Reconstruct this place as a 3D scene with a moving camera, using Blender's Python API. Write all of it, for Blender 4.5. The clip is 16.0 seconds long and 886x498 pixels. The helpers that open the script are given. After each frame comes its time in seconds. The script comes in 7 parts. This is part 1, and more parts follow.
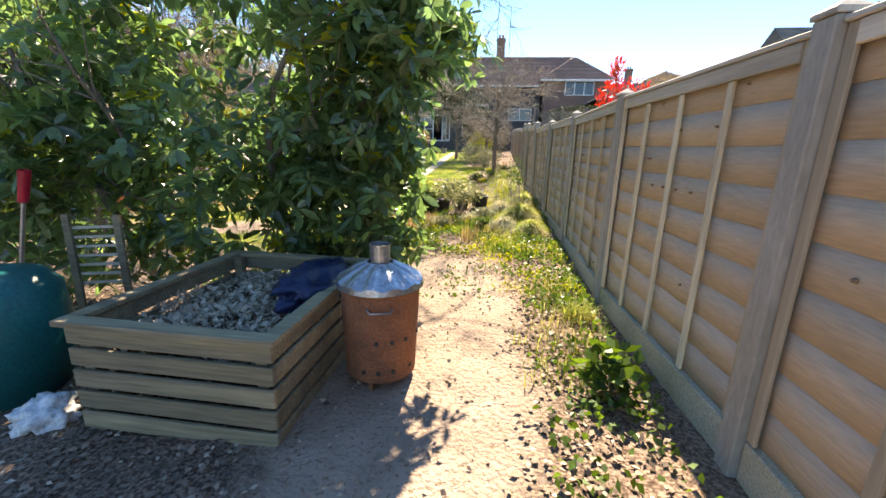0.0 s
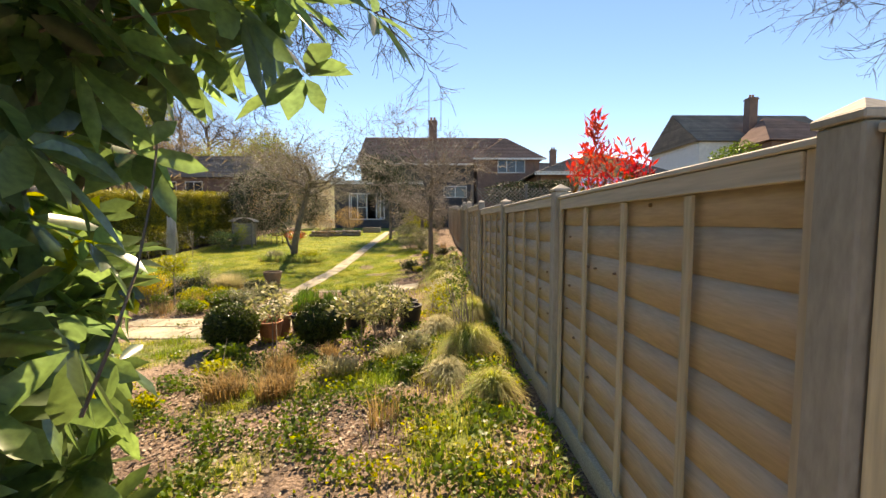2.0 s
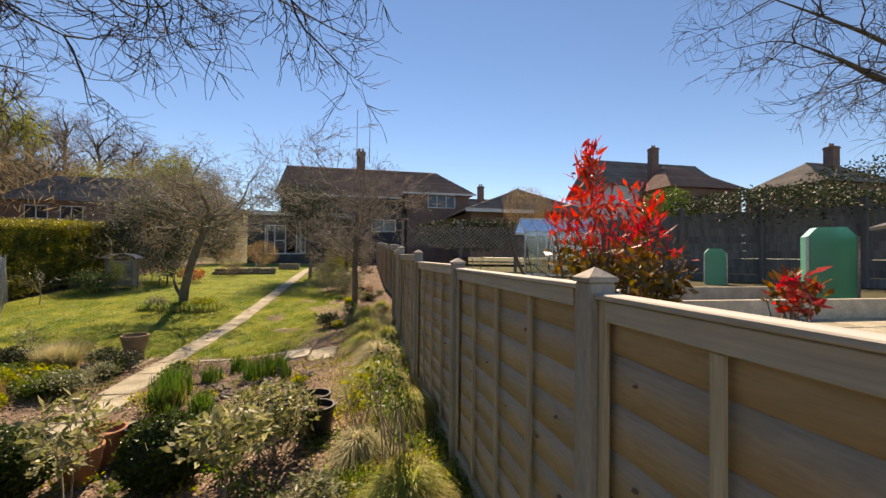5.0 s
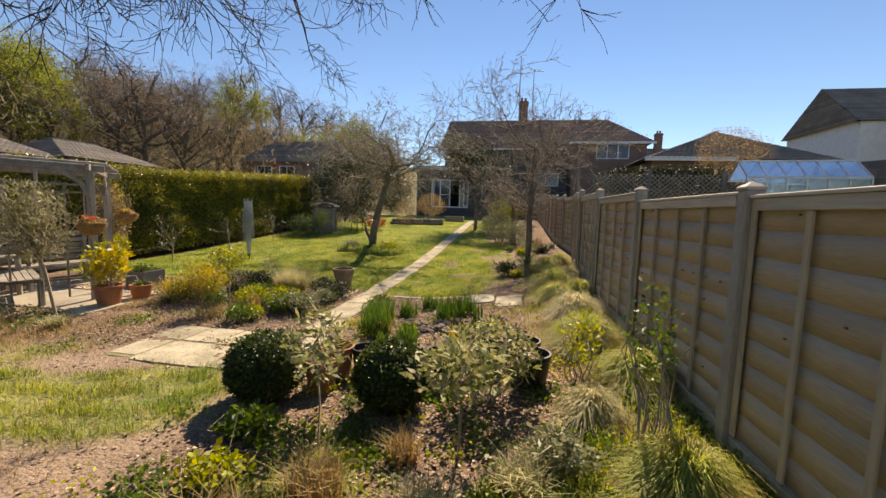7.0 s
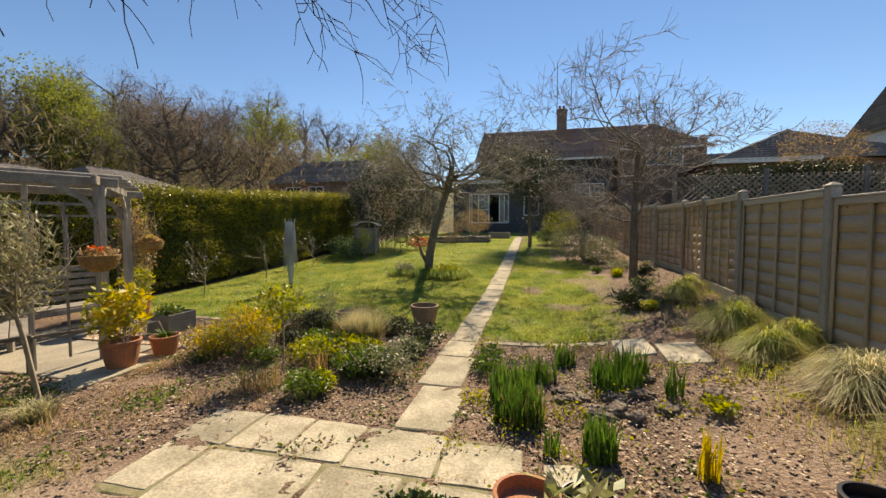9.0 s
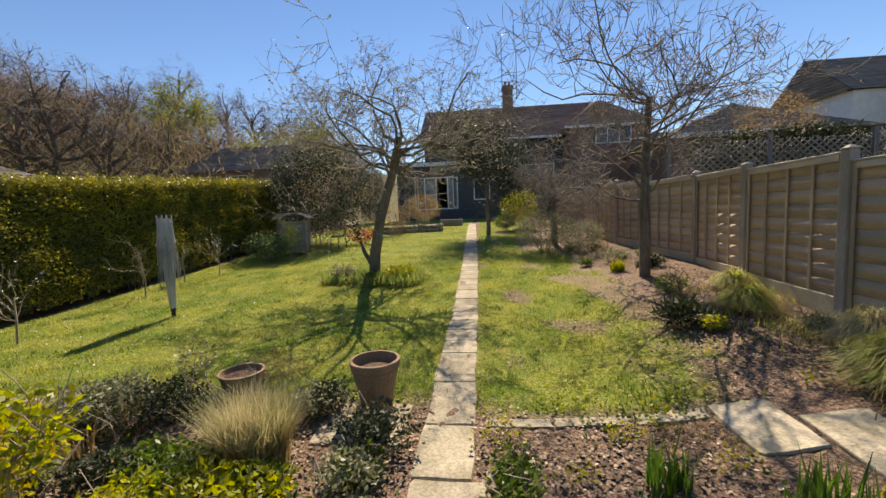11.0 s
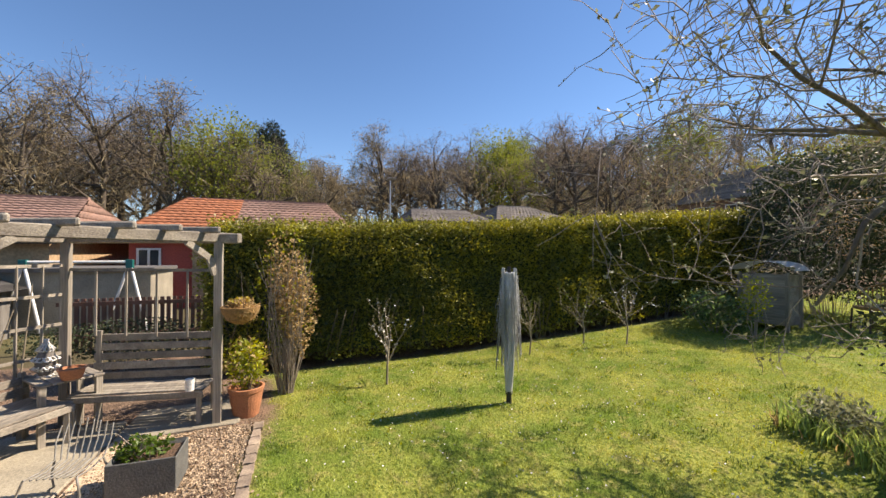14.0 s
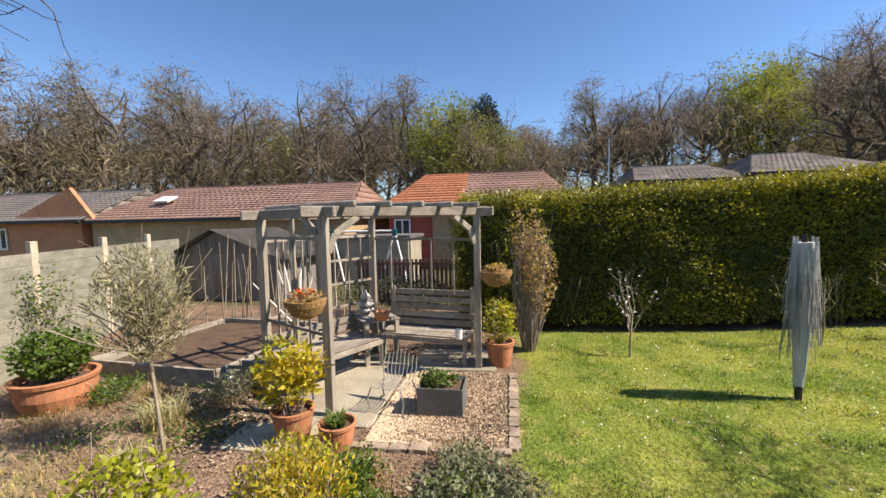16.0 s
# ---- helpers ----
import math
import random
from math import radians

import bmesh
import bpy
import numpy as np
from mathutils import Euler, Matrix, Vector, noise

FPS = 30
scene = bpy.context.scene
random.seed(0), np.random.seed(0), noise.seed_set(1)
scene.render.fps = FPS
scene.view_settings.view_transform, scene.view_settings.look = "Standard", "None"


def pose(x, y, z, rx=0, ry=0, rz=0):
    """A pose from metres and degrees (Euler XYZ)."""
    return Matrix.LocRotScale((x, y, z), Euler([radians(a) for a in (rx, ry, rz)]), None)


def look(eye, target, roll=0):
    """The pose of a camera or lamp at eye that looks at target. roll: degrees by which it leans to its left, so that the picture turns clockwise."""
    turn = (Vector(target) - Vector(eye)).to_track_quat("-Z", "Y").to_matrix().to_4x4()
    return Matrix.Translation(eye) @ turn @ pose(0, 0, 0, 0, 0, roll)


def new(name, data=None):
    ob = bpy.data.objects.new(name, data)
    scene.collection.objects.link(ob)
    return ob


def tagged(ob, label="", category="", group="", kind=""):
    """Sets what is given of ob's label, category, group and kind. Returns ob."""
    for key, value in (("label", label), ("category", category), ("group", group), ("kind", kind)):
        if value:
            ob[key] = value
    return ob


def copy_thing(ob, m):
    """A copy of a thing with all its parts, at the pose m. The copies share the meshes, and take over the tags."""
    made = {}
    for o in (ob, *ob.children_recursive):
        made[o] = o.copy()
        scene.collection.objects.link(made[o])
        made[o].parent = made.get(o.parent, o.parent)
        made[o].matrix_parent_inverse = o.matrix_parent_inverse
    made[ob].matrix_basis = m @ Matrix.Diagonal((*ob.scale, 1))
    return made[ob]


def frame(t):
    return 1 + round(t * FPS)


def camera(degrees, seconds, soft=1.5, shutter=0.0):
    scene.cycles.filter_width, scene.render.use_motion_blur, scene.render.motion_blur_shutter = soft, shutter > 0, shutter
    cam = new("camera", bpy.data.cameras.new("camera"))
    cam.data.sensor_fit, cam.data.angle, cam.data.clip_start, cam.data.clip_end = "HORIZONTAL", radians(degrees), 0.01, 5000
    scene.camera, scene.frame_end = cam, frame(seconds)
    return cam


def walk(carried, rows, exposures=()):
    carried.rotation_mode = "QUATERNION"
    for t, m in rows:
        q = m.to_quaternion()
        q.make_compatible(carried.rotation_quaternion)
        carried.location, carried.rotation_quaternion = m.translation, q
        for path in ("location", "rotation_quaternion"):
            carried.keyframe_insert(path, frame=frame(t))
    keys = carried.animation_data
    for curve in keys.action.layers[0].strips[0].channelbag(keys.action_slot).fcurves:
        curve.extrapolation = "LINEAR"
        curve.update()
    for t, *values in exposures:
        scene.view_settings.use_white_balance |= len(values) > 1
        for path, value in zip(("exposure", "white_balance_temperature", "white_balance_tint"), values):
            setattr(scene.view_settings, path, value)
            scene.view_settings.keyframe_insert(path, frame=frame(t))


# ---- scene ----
cam = camera(95.8, 16.0)
PATH = [
    (0, (-0.009, 0.03, 1.466), (-0.263, 1.952, 0.977), 1.6),
    (0.5, (0.035, 0.686, 1.556), (-0.064, 2.644, 1.161), 1.4),
    (1, (0.169, 1.523, 1.657), (0.249, 3.5, 1.369), 1.4),
    (1.5, (0.105, 2.06, 1.686), (0.214, 4.049, 1.507), 0.4),
    (2, (0.049, 2.646, 1.685), (0.07, 4.642, 1.561), 0.1),
    (2.5, (0.108, 3.325, 1.768), (0.275, 5.317, 1.705), -0.2),
    (3, (0.102, 3.865, 1.889), (0.497, 5.824, 1.948), 0.3),
    (3.5, (0.115, 4.105, 1.968), (0.481, 6.07, 2.032), 0.1),
    (6, (0.042, 4.271, 2.01), (0.421, 6.234, 2.024), 1.1),
    (6.5, (-0.086, 4.455, 1.924), (0.085, 6.447, 1.895), 2.1),
    (7, (-0.54, 4.776, 1.757), (-0.902, 6.734, 1.568), 1.8),
    (7.5, (-0.854, 5.234, 1.766), (-1.506, 7.113, 1.558), 1.2),
    (8, (-1.294, 5.628, 1.755), (-2.011, 7.488, 1.6), 0.6),
    (8.5, (-1.744, 6.008, 1.713), (-2.465, 7.872, 1.627), 0.4),
    (9, (-2.256, 6.475, 1.714), (-2.726, 8.416, 1.608), 0.0),
    (9.5, (-2.599, 6.898, 1.749), (-2.87, 8.874, 1.598), -1.7),
    (9.7, (-2.735, 7.116, 1.773), (-2.933, 9.099, 1.598), -2.6),
    (11.8, (-3.082, 10.355, 1.714), (-3.281, 12.337, 1.537), -1.8),
    (12, (-3.12, 10.686, 1.7), (-3.332, 12.666, 1.515), -1.0),
    (12.5, (-3.143, 11.471, 1.729), (-3.436, 13.441, 1.543), -1.1),
    (13, (-3.36, 12.325, 1.911), (-4.288, 14.095, 1.817), -3.7),
    (13.5, (-3.596, 12.733, 2.06), (-5.085, 14.068, 2.052), -1.8),
    (14, (-3.72, 12.772, 2.113), (-5.603, 13.445, 2.134), 0.2),
    (14.5, (-3.722, 12.524, 2.14), (-5.718, 12.658, 2.128), 0.2),
    (15, (-3.666, 12.349, 2.14), (-5.645, 12.077, 2.059), -0.3),
    (15.5, (-3.566, 12.277, 2.201), (-5.514, 11.846, 2.068), -1.0),
    (16, (-3.619, 12.292, 2.174), (-5.588, 11.967, 2.03), -1.2),
]
EXPOSURE = [(0, 1.85, 7600, 14), (0.5, 1.8, 8100, 18), (1, 1.65, 8500, 18), (1.5, 1.45, 9100, 18), (2, 1.25, 9300, 18), (2.5, 0.88, 9100, 18), (3, 0.7, 8900, 19), (3.5, 0.6, 8800, 20), (6, 0.62, 8700, 20), (7, 0.68, 8600, 18), (8, 0.62, 8400, 14), (9, 0.58, 8300, 14), (12, 0.66, 7800, 18), (13, 0.78, 7800, 18), (13.5, 0.86, 7700, 18), (14.5, 0.85, 7300, 16), (16, 0.86, 7200, 16)]
walk(cam, [(t, look(eye, target, roll)) for t, eye, target, roll in PATH], EXPOSURE)

# ---- world and light ----
SUN_ELEV, SUN_AZ = radians(45.5), radians(2.0)      # azimuth from +y towards +x
world = bpy.data.worlds.new("sky")
scene.world = world
world.use_nodes = True
wn = world.node_tree.nodes
sky = wn.new("ShaderNodeTexSky")
sky.sky_type, sky.sun_disc = "NISHITA", False
sky.sun_elevation, sky.sun_rotation = SUN_ELEV, SUN_AZ
sky.air_density, sky.dust_density, sky.ozone_density = 0.85, 0.0, 4.5
wn["Background"].inputs["Strength"].default_value = 0.113
clear = wn.new("ShaderNodeHueSaturation")
clear.inputs["Hue"].default_value, clear.inputs["Saturation"].default_value = 0.5, 1.12
world.node_tree.links.new(sky.outputs[0], clear.inputs["Color"])
world.node_tree.links.new(clear.outputs[0], wn["Background"].inputs["Color"])
sun = new("sun", bpy.data.lights.new("sun", "SUN"))
sun.data.energy, sun.data.angle, sun.data.color = 5.0, radians(0.53), (1.0, 0.93, 0.8)
sun.matrix_world = look((0, 0, 0), (-math.sin(SUN_AZ) * math.cos(SUN_ELEV), -math.cos(SUN_AZ) * math.cos(SUN_ELEV), -math.sin(SUN_ELEV)))

# ---- materials ----


def mat(name, c1, c2=None, rough=0.8, scale=3.0, grain=60.0, bump=0.3, metal=0.0, rnd=0.0, isl=0.0, leaf=0.0, stretch=(1, 1, 1), spec=0.4, dist=0.01, con=1.0):
    """Two colours mixed by a broad noise, a fine grain over them, a bump; rnd and isl: spread between objects and between pieces; leaf: share of light let through."""
    m = bpy.data.materials.new(name)
    m.use_nodes = True
    nt = m.node_tree
    n, link = nt.nodes, nt.links.new
    b = n["Principled BSDF"]
    b.inputs["Roughness"].default_value = rough
    b.inputs["Metallic"].default_value = metal
    b.inputs["Specular IOR Level"].default_value = spec
    c2 = c2 or tuple(v * 0.65 for v in c1)
    co = n.new("ShaderNodeTexCoord")
    mp = n.new("ShaderNodeMapping")
    mp.inputs["Scale"].default_value = stretch
    link(co.outputs["Object"], mp.inputs["Vector"])
    vec = mp.outputs[0]
    if rnd:
        info = n.new("ShaderNodeObjectInfo")
        add = n.new("ShaderNodeVectorMath")
        add.operation = "MULTIPLY_ADD"
        add.inputs[0].default_value = (37.0, 91.0, 53.0)
        link(info.outputs["Random"], add.inputs[1])
        link(vec, add.inputs[2])
        vec = add.outputs[0]
    big, fine = n.new("ShaderNodeTexNoise"), n.new("ShaderNodeTexNoise")
    big.inputs["Scale"].default_value, big.inputs["Detail"].default_value = scale, 3.0
    fine.inputs["Scale"].default_value, fine.inputs["Detail"].default_value = grain, 4.0
    link(vec, big.inputs["Vector"])
    link(vec, fine.inputs["Vector"])
    ramp = n.new("ShaderNodeMapRange")
    ramp.inputs["From Min"].default_value, ramp.inputs["From Max"].default_value = 0.35, 0.65
    link(big.outputs[0], ramp.inputs["Value"])
    mix = n.new("ShaderNodeMix")
    mix.data_type = "RGBA"
    mix.inputs["A"].default_value, mix.inputs["B"].default_value = (*c1, 1), (*c2, 1)
    link(ramp.outputs[0], mix.inputs["Factor"])
    hsv = n.new("ShaderNodeHueSaturation")
    link(mix.outputs["Result"], hsv.inputs["Color"])
    val = n.new("ShaderNodeMapRange")
    val.inputs["From Min"].default_value, val.inputs["From Max"].default_value = 0.3, 0.7
    val.inputs["To Min"].default_value, val.inputs["To Max"].default_value = 1 - 0.27 * con, 1 + 0.24 * con
    link(fine.outputs[0], val.inputs["Value"])
    out = val.outputs[0]
    for amount, node, socket in ((rnd, "ShaderNodeObjectInfo", "Random"), (isl, "ShaderNodeNewGeometry", "Random Per Island")):
        if amount:
            src, rng_, mul = n.new(node), n.new("ShaderNodeMapRange"), n.new("ShaderNodeMath")
            rng_.inputs["To Min"].default_value, rng_.inputs["To Max"].default_value = 1 - amount, 1 + amount
            mul.operation = "MULTIPLY"
            link(src.outputs[socket], rng_.inputs["Value"])
            link(rng_.outputs[0], mul.inputs[0])
            link(out, mul.inputs[1])
            out = mul.outputs[0]
    link(out, hsv.inputs["Value"])
    link(hsv.outputs[0], b.inputs["Base Color"])
    if bump:
        bp = n.new("ShaderNodeBump")
        bp.inputs["Strength"].default_value, bp.inputs["Distance"].default_value = bump, dist
        link(fine.outputs[0], bp.inputs["Height"])
        link(bp.outputs[0], b.inputs["Normal"])
    if leaf:
        tr, ms = n.new("ShaderNodeBsdfTranslucent"), n.new("ShaderNodeMixShader")
        ms.inputs[0].default_value = leaf
        tint = n.new("ShaderNodeHueSaturation")
        tint.inputs["Hue"].default_value, tint.inputs["Saturation"].default_value, tint.inputs["Value"].default_value = 0.485, 1.15, 1.6
        link(hsv.outputs[0], tint.inputs["Color"])
        link(tint.outputs[0], tr.inputs["Color"])
        link(b.outputs[0], ms.inputs[1])
        link(tr.outputs[0], ms.inputs[2])
        link(ms.outputs[0], n["Material Output"].inputs["Surface"])
    return m


def wood(name, c1, c2, along, **kw):
    s = [22, 22, 22]
    s["xyz".index(along)] = 1.2
    return mat(name, c1, c2, rough=kw.pop("rough", 0.85), scale=0.35, grain=3.0, stretch=s, **kw)


M = dict(
    board=mat("fence_board", (0.52, 0.43, 0.33), (0.46, 0.38, 0.29), rough=0.88, scale=3, grain=95, stretch=(1, 0.12, 1), rnd=0.1, bump=0.25, dist=0.002, con=0.45),
    fence_post=mat("fence_post", (0.42, 0.38, 0.325), (0.32, 0.29, 0.24), scale=5, grain=55, stretch=(1, 1, 0.3), rnd=0.08, bump=0.25, con=0.5),
    batten=wood("fence_batten", (0.5, 0.41, 0.29), (0.4, 0.325, 0.23), "z", rnd=0.16, bump=0.15, con=0.35),
    # pale wood of two panels' battens, brightened for the yellow sunlight on them
    lit_batten=wood("pale_lit_batten", (0.68, 0.58, 0.4), (0.52, 0.43, 0.29), "z", rnd=0.1, bump=0.25, con=0.7),
    rail=wood("fence_rail", (0.58, 0.51, 0.4), (0.44, 0.385, 0.3), "y", rnd=0.12, bump=0.2, con=0.6),
    # capping timber is paler than the rail: the sun along the top is in its colour
    capping=wood("sunlit_capping", (0.66, 0.61, 0.54), (0.5, 0.46, 0.39), "y", rnd=0.08, bump=0.2, con=0.5),
    knot=mat("timber_knot", (0.3, 0.2, 0.125), (0.2, 0.13, 0.08), rough=0.85, bump=0),
    gravel_board=mat("gravel_board", (0.46, 0.42, 0.31), (0.36, 0.34, 0.24), scale=2.5, grain=90, rnd=0.1),
    old_wood=wood("old_wood", (0.33, 0.3, 0.25), (0.22, 0.195, 0.165), "x", rnd=0.2, bump=0.6),
    old_wood_z=wood("old_wood_z", (0.34, 0.31, 0.26), (0.24, 0.215, 0.18), "z", rnd=0.2, bump=0.6),
    bin_wood=wood("compost_bin_wood", (0.31, 0.255, 0.15), (0.2, 0.16, 0.1), "x", rnd=0.2, bump=0.5),
    bark=mat("bark", (0.22, 0.18, 0.14), (0.14, 0.115, 0.09), rough=0.95, scale=6, grain=35, bump=1.0, stretch=(1, 1, 0.3), dist=0.03),
    bark_green=mat("mossy_bark", (0.21, 0.18, 0.13), (0.13, 0.11, 0.085), rough=0.95, scale=6, grain=35, bump=1.0, stretch=(1, 1, 0.3), dist=0.03),
    twig=mat("twig", (0.33, 0.285, 0.235), (0.24, 0.205, 0.17), rough=0.9, bump=0, isl=0.3),
    dark_twig=mat("dark_twig", (0.09, 0.075, 0.066), (0.06, 0.052, 0.047), rough=0.9, bump=0, isl=0.3),
    olive_shoot=mat("olive_shoot_leaf", (0.32, 0.3, 0.17), (0.2, 0.2, 0.1), rough=0.5, isl=0.4, bump=0, leaf=0.3),
    twig_pale=mat("pale_twig", (0.3, 0.26, 0.2), (0.2, 0.17, 0.12), rough=0.9, bump=0, isl=0.3),
    laurel=mat("laurel_leaf", (0.1, 0.17, 0.075), (0.14, 0.22, 0.075), rough=0.3, isl=0.5, bump=0, leaf=0.55, spec=1.0),
    hedge=mat("hedge_leaf", (0.3, 0.29, 0.045), (0.14, 0.15, 0.035), rough=0.4, isl=0.5, bump=0, leaf=0.32, scale=0.8),
    box=mat("box_leaf", (0.045, 0.08, 0.018), (0.08, 0.11, 0.025), rough=0.4, isl=0.4, bump=0, leaf=0.2),
    green=mat("shrub_leaf", (0.1, 0.17, 0.03), (0.07, 0.12, 0.02), rough=0.45, isl=0.4, bump=0, leaf=0.35),
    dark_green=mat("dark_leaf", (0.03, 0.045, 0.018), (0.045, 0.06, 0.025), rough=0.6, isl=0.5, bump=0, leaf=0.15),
    yellow_green=mat("lime_leaf", (0.34, 0.34, 0.03), (0.2, 0.26, 0.03), rough=0.5, isl=0.35, bump=0, leaf=0.4),
    yellow=mat("yellow_leaf", (0.52, 0.41, 0.05), (0.3, 0.3, 0.05), rough=0.5, isl=0.3, bump=0, leaf=0.4),
    grey_leaf=mat("olive_leaf", (0.24, 0.25, 0.15), (0.16, 0.18, 0.1), rough=0.5, isl=0.35, bump=0, leaf=0.3),
    cream_leaf=mat("variegated_leaf", (0.42, 0.4, 0.22), (0.16, 0.2, 0.06), rough=0.5, isl=0.4, bump=0, leaf=0.3, scale=9),
    red=mat("photinia_leaf", (0.42, 0.06, 0.045), (0.5, 0.14, 0.07), rough=0.3, isl=0.3, bump=0, leaf=0.4),
    bronze=mat("bronze_leaf", (0.2, 0.1, 0.02), (0.1, 0.1, 0.02), rough=0.4, isl=0.4, bump=0, leaf=0.3),
    brown_leaf=mat("dry_leaf", (0.42, 0.31, 0.15), (0.3, 0.22, 0.1), rough=0.8, isl=0.4, bump=0, leaf=0.3),
    blade=mat("grass_blade", (0.14, 0.225, 0.035), (0.37, 0.385, 0.085), rough=0.5, isl=0.45, bump=0, leaf=0.38, scale=1.3),
    iris=mat("iris_blade", (0.06, 0.14, 0.028), (0.12, 0.22, 0.045), rough=0.4, isl=0.4, bump=0, leaf=0.3),
    straw=mat("straw_blade", (0.4, 0.31, 0.15), (0.3, 0.21, 0.09), rough=0.8, isl=0.4, bump=0, leaf=0.3),
    sedge=mat("sedge_blade", (0.27, 0.34, 0.07), (0.4, 0.36, 0.12), rough=0.6, isl=0.4, bump=0, leaf=0.35),
    litter=mat("leaf_litter", (0.34, 0.245, 0.175), (0.15, 0.11, 0.08), rough=0.85, isl=0.5, bump=0),
    pale_litter=mat("pale_leaf_litter", (0.54, 0.46, 0.34), (0.38, 0.31, 0.22), rough=0.85, isl=0.4, bump=0),
    terracotta=mat("terracotta", (0.48, 0.2, 0.1), (0.38, 0.17, 0.09), scale=6, grain=80, rough=0.85, rnd=0.1),
    old_pot=mat("weathered_terracotta", (0.36, 0.24, 0.15), (0.26, 0.2, 0.13), scale=7, grain=80, rough=0.9, rnd=0.1),
    black=mat("black_plastic", (0.018, 0.018, 0.024), (0.03, 0.03, 0.035), rough=0.4, bump=0.05),
    blue=mat("navy_plastic_sheet", (0.015, 0.03, 0.09), (0.01, 0.02, 0.06), rough=0.35, grain=12, bump=0.6, dist=0.03),
    teal=mat("teal_plastic", (0.0, 0.13, 0.12), (0.0, 0.1, 0.1), rough=0.4, bump=0.05),
    red_plastic=mat("red_plastic", (0.6, 0.02, 0.04), rough=0.35, bump=0),
    rust=mat("rusted_steel", (0.3, 0.12, 0.055), (0.2, 0.085, 0.045), scale=7, grain=70, rough=0.85, bump=0.4),
    zinc=mat("galvanised_steel", (0.5, 0.51, 0.52), (0.36, 0.37, 0.38), scale=9, grain=50, rough=0.35, metal=0.85, bump=0.1),
    soil=mat("soil", (0.14, 0.085, 0.055), (0.09, 0.06, 0.04), scale=5, grain=50, rough=0.95, bump=1.0, dist=0.03),
    slab=mat("paving_slab", (0.46, 0.41, 0.3), (0.29, 0.26, 0.18), scale=3.5, grain=45, rough=0.92, rnd=0.2, bump=0.6),
    bedding=mat("mossy_joint_sand", (0.27, 0.23, 0.14), (0.17, 0.17, 0.08), scale=9, grain=70, rough=0.95),
    daffodil=mat("daffodil_leaf", (0.2, 0.29, 0.09), (0.3, 0.37, 0.12), rough=0.5, isl=0.4, bump=0, leaf=0.4),
    grey_iron=mat("grey_iron", (0.3, 0.3, 0.28), (0.2, 0.19, 0.17), rough=0.55, scale=20, bump=0.2),
    stone=mat("garden_stone", (0.3, 0.24, 0.18), (0.18, 0.14, 0.11), scale=8, grain=60, rough=0.9, rnd=0.2, isl=0.25),
    pebble=mat("gravel", (0.5, 0.39, 0.28), (0.34, 0.26, 0.18), scale=30, grain=90, rough=0.85, isl=0.45, bump=0),
    concrete=mat("concrete", (0.36, 0.325, 0.25), (0.26, 0.235, 0.185), scale=2, grain=60, rough=0.9, rnd=0.08),
    planter=mat("grey_planter", (0.14, 0.145, 0.14), (0.11, 0.115, 0.11), scale=6, grain=60, rough=0.7, rnd=0.05),
    cover=mat("grey_airer_lines", (0.4, 0.42, 0.44), (0.5, 0.52, 0.54), rough=0.45, stretch=(14, 14, 0.5), scale=2, bump=0.3),
    line=mat("airer_line", (0.6, 0.62, 0.64), rough=0.4, bump=0),
    iron=mat("iron", (0.05, 0.045, 0.04), (0.12, 0.07, 0.04), rough=0.6, scale=20, bump=0.2),
    coir=mat("coir_liner", (0.36, 0.22, 0.09), (0.26, 0.15, 0.06), rough=1, grain=40, bump=1.0, dist=0.02),
    white=mat("white_frame", (0.78, 0.78, 0.76), (0.7, 0.7, 0.68), rough=0.45, bump=0),
    white_wall=mat("white_render", (0.75, 0.74, 0.7), (0.66, 0.65, 0.62), rough=0.85),
    dark_wall=mat("dark_weatherboard", (0.075, 0.078, 0.085), (0.06, 0.062, 0.068), rough=0.7, rnd=0.1),
    # brick colour is greyed to stand in for distance haze
    brick=mat("house_brick", (0.27, 0.165, 0.125), (0.21, 0.13, 0.105), scale=1.5, grain=12, rough=0.9),
    red_wall=mat("red_painted_wall", (0.42, 0.085, 0.06), (0.36, 0.075, 0.055), scale=1.5, grain=20, rough=0.8),
    orange_brick=mat("orange_brick", (0.5, 0.23, 0.12), (0.42, 0.19, 0.1), scale=1.5, grain=14, rough=0.9),
    buff_wall=mat("buff_brick", (0.44, 0.3, 0.18), (0.36, 0.25, 0.15), scale=1.5, grain=14, rough=0.9),
    # brown tile is lightened, with the haze over far roofs in its colour
    tile_brown=mat("brown_roof_tile", (0.33, 0.2, 0.155), (0.25, 0.155, 0.12), scale=0.8, grain=10, rough=0.85, isl=0.18),
    tile_grey=mat("grey_roof_tile", (0.24, 0.21, 0.18), (0.17, 0.15, 0.135), scale=0.8, grain=10, rough=0.85, isl=0.18),
    tile_orange=mat("orange_roof_tile", (0.46, 0.17, 0.08), (0.36, 0.14, 0.07), scale=0.8, grain=10, rough=0.85, isl=0.15),
    tile_black=mat("black_roof_edge", (0.03, 0.03, 0.03), rough=0.6, bump=0),
    felt=mat("roofing_felt", (0.14, 0.13, 0.12), (0.1, 0.1, 0.1), rough=0.9),
    fence_grey=wood("grey_fence", (0.2, 0.19, 0.175), (0.13, 0.12, 0.11), "z", rnd=0.15),
    far_twig=mat("woodland_twig", (0.27, 0.215, 0.16), (0.19, 0.16, 0.125), rough=0.9, isl=0.45, bump=0, leaf=0.25, scale=0.15),
    far_bark=mat("woodland_bark", (0.13, 0.11, 0.09), (0.09, 0.075, 0.06), rough=0.95, bump=0),
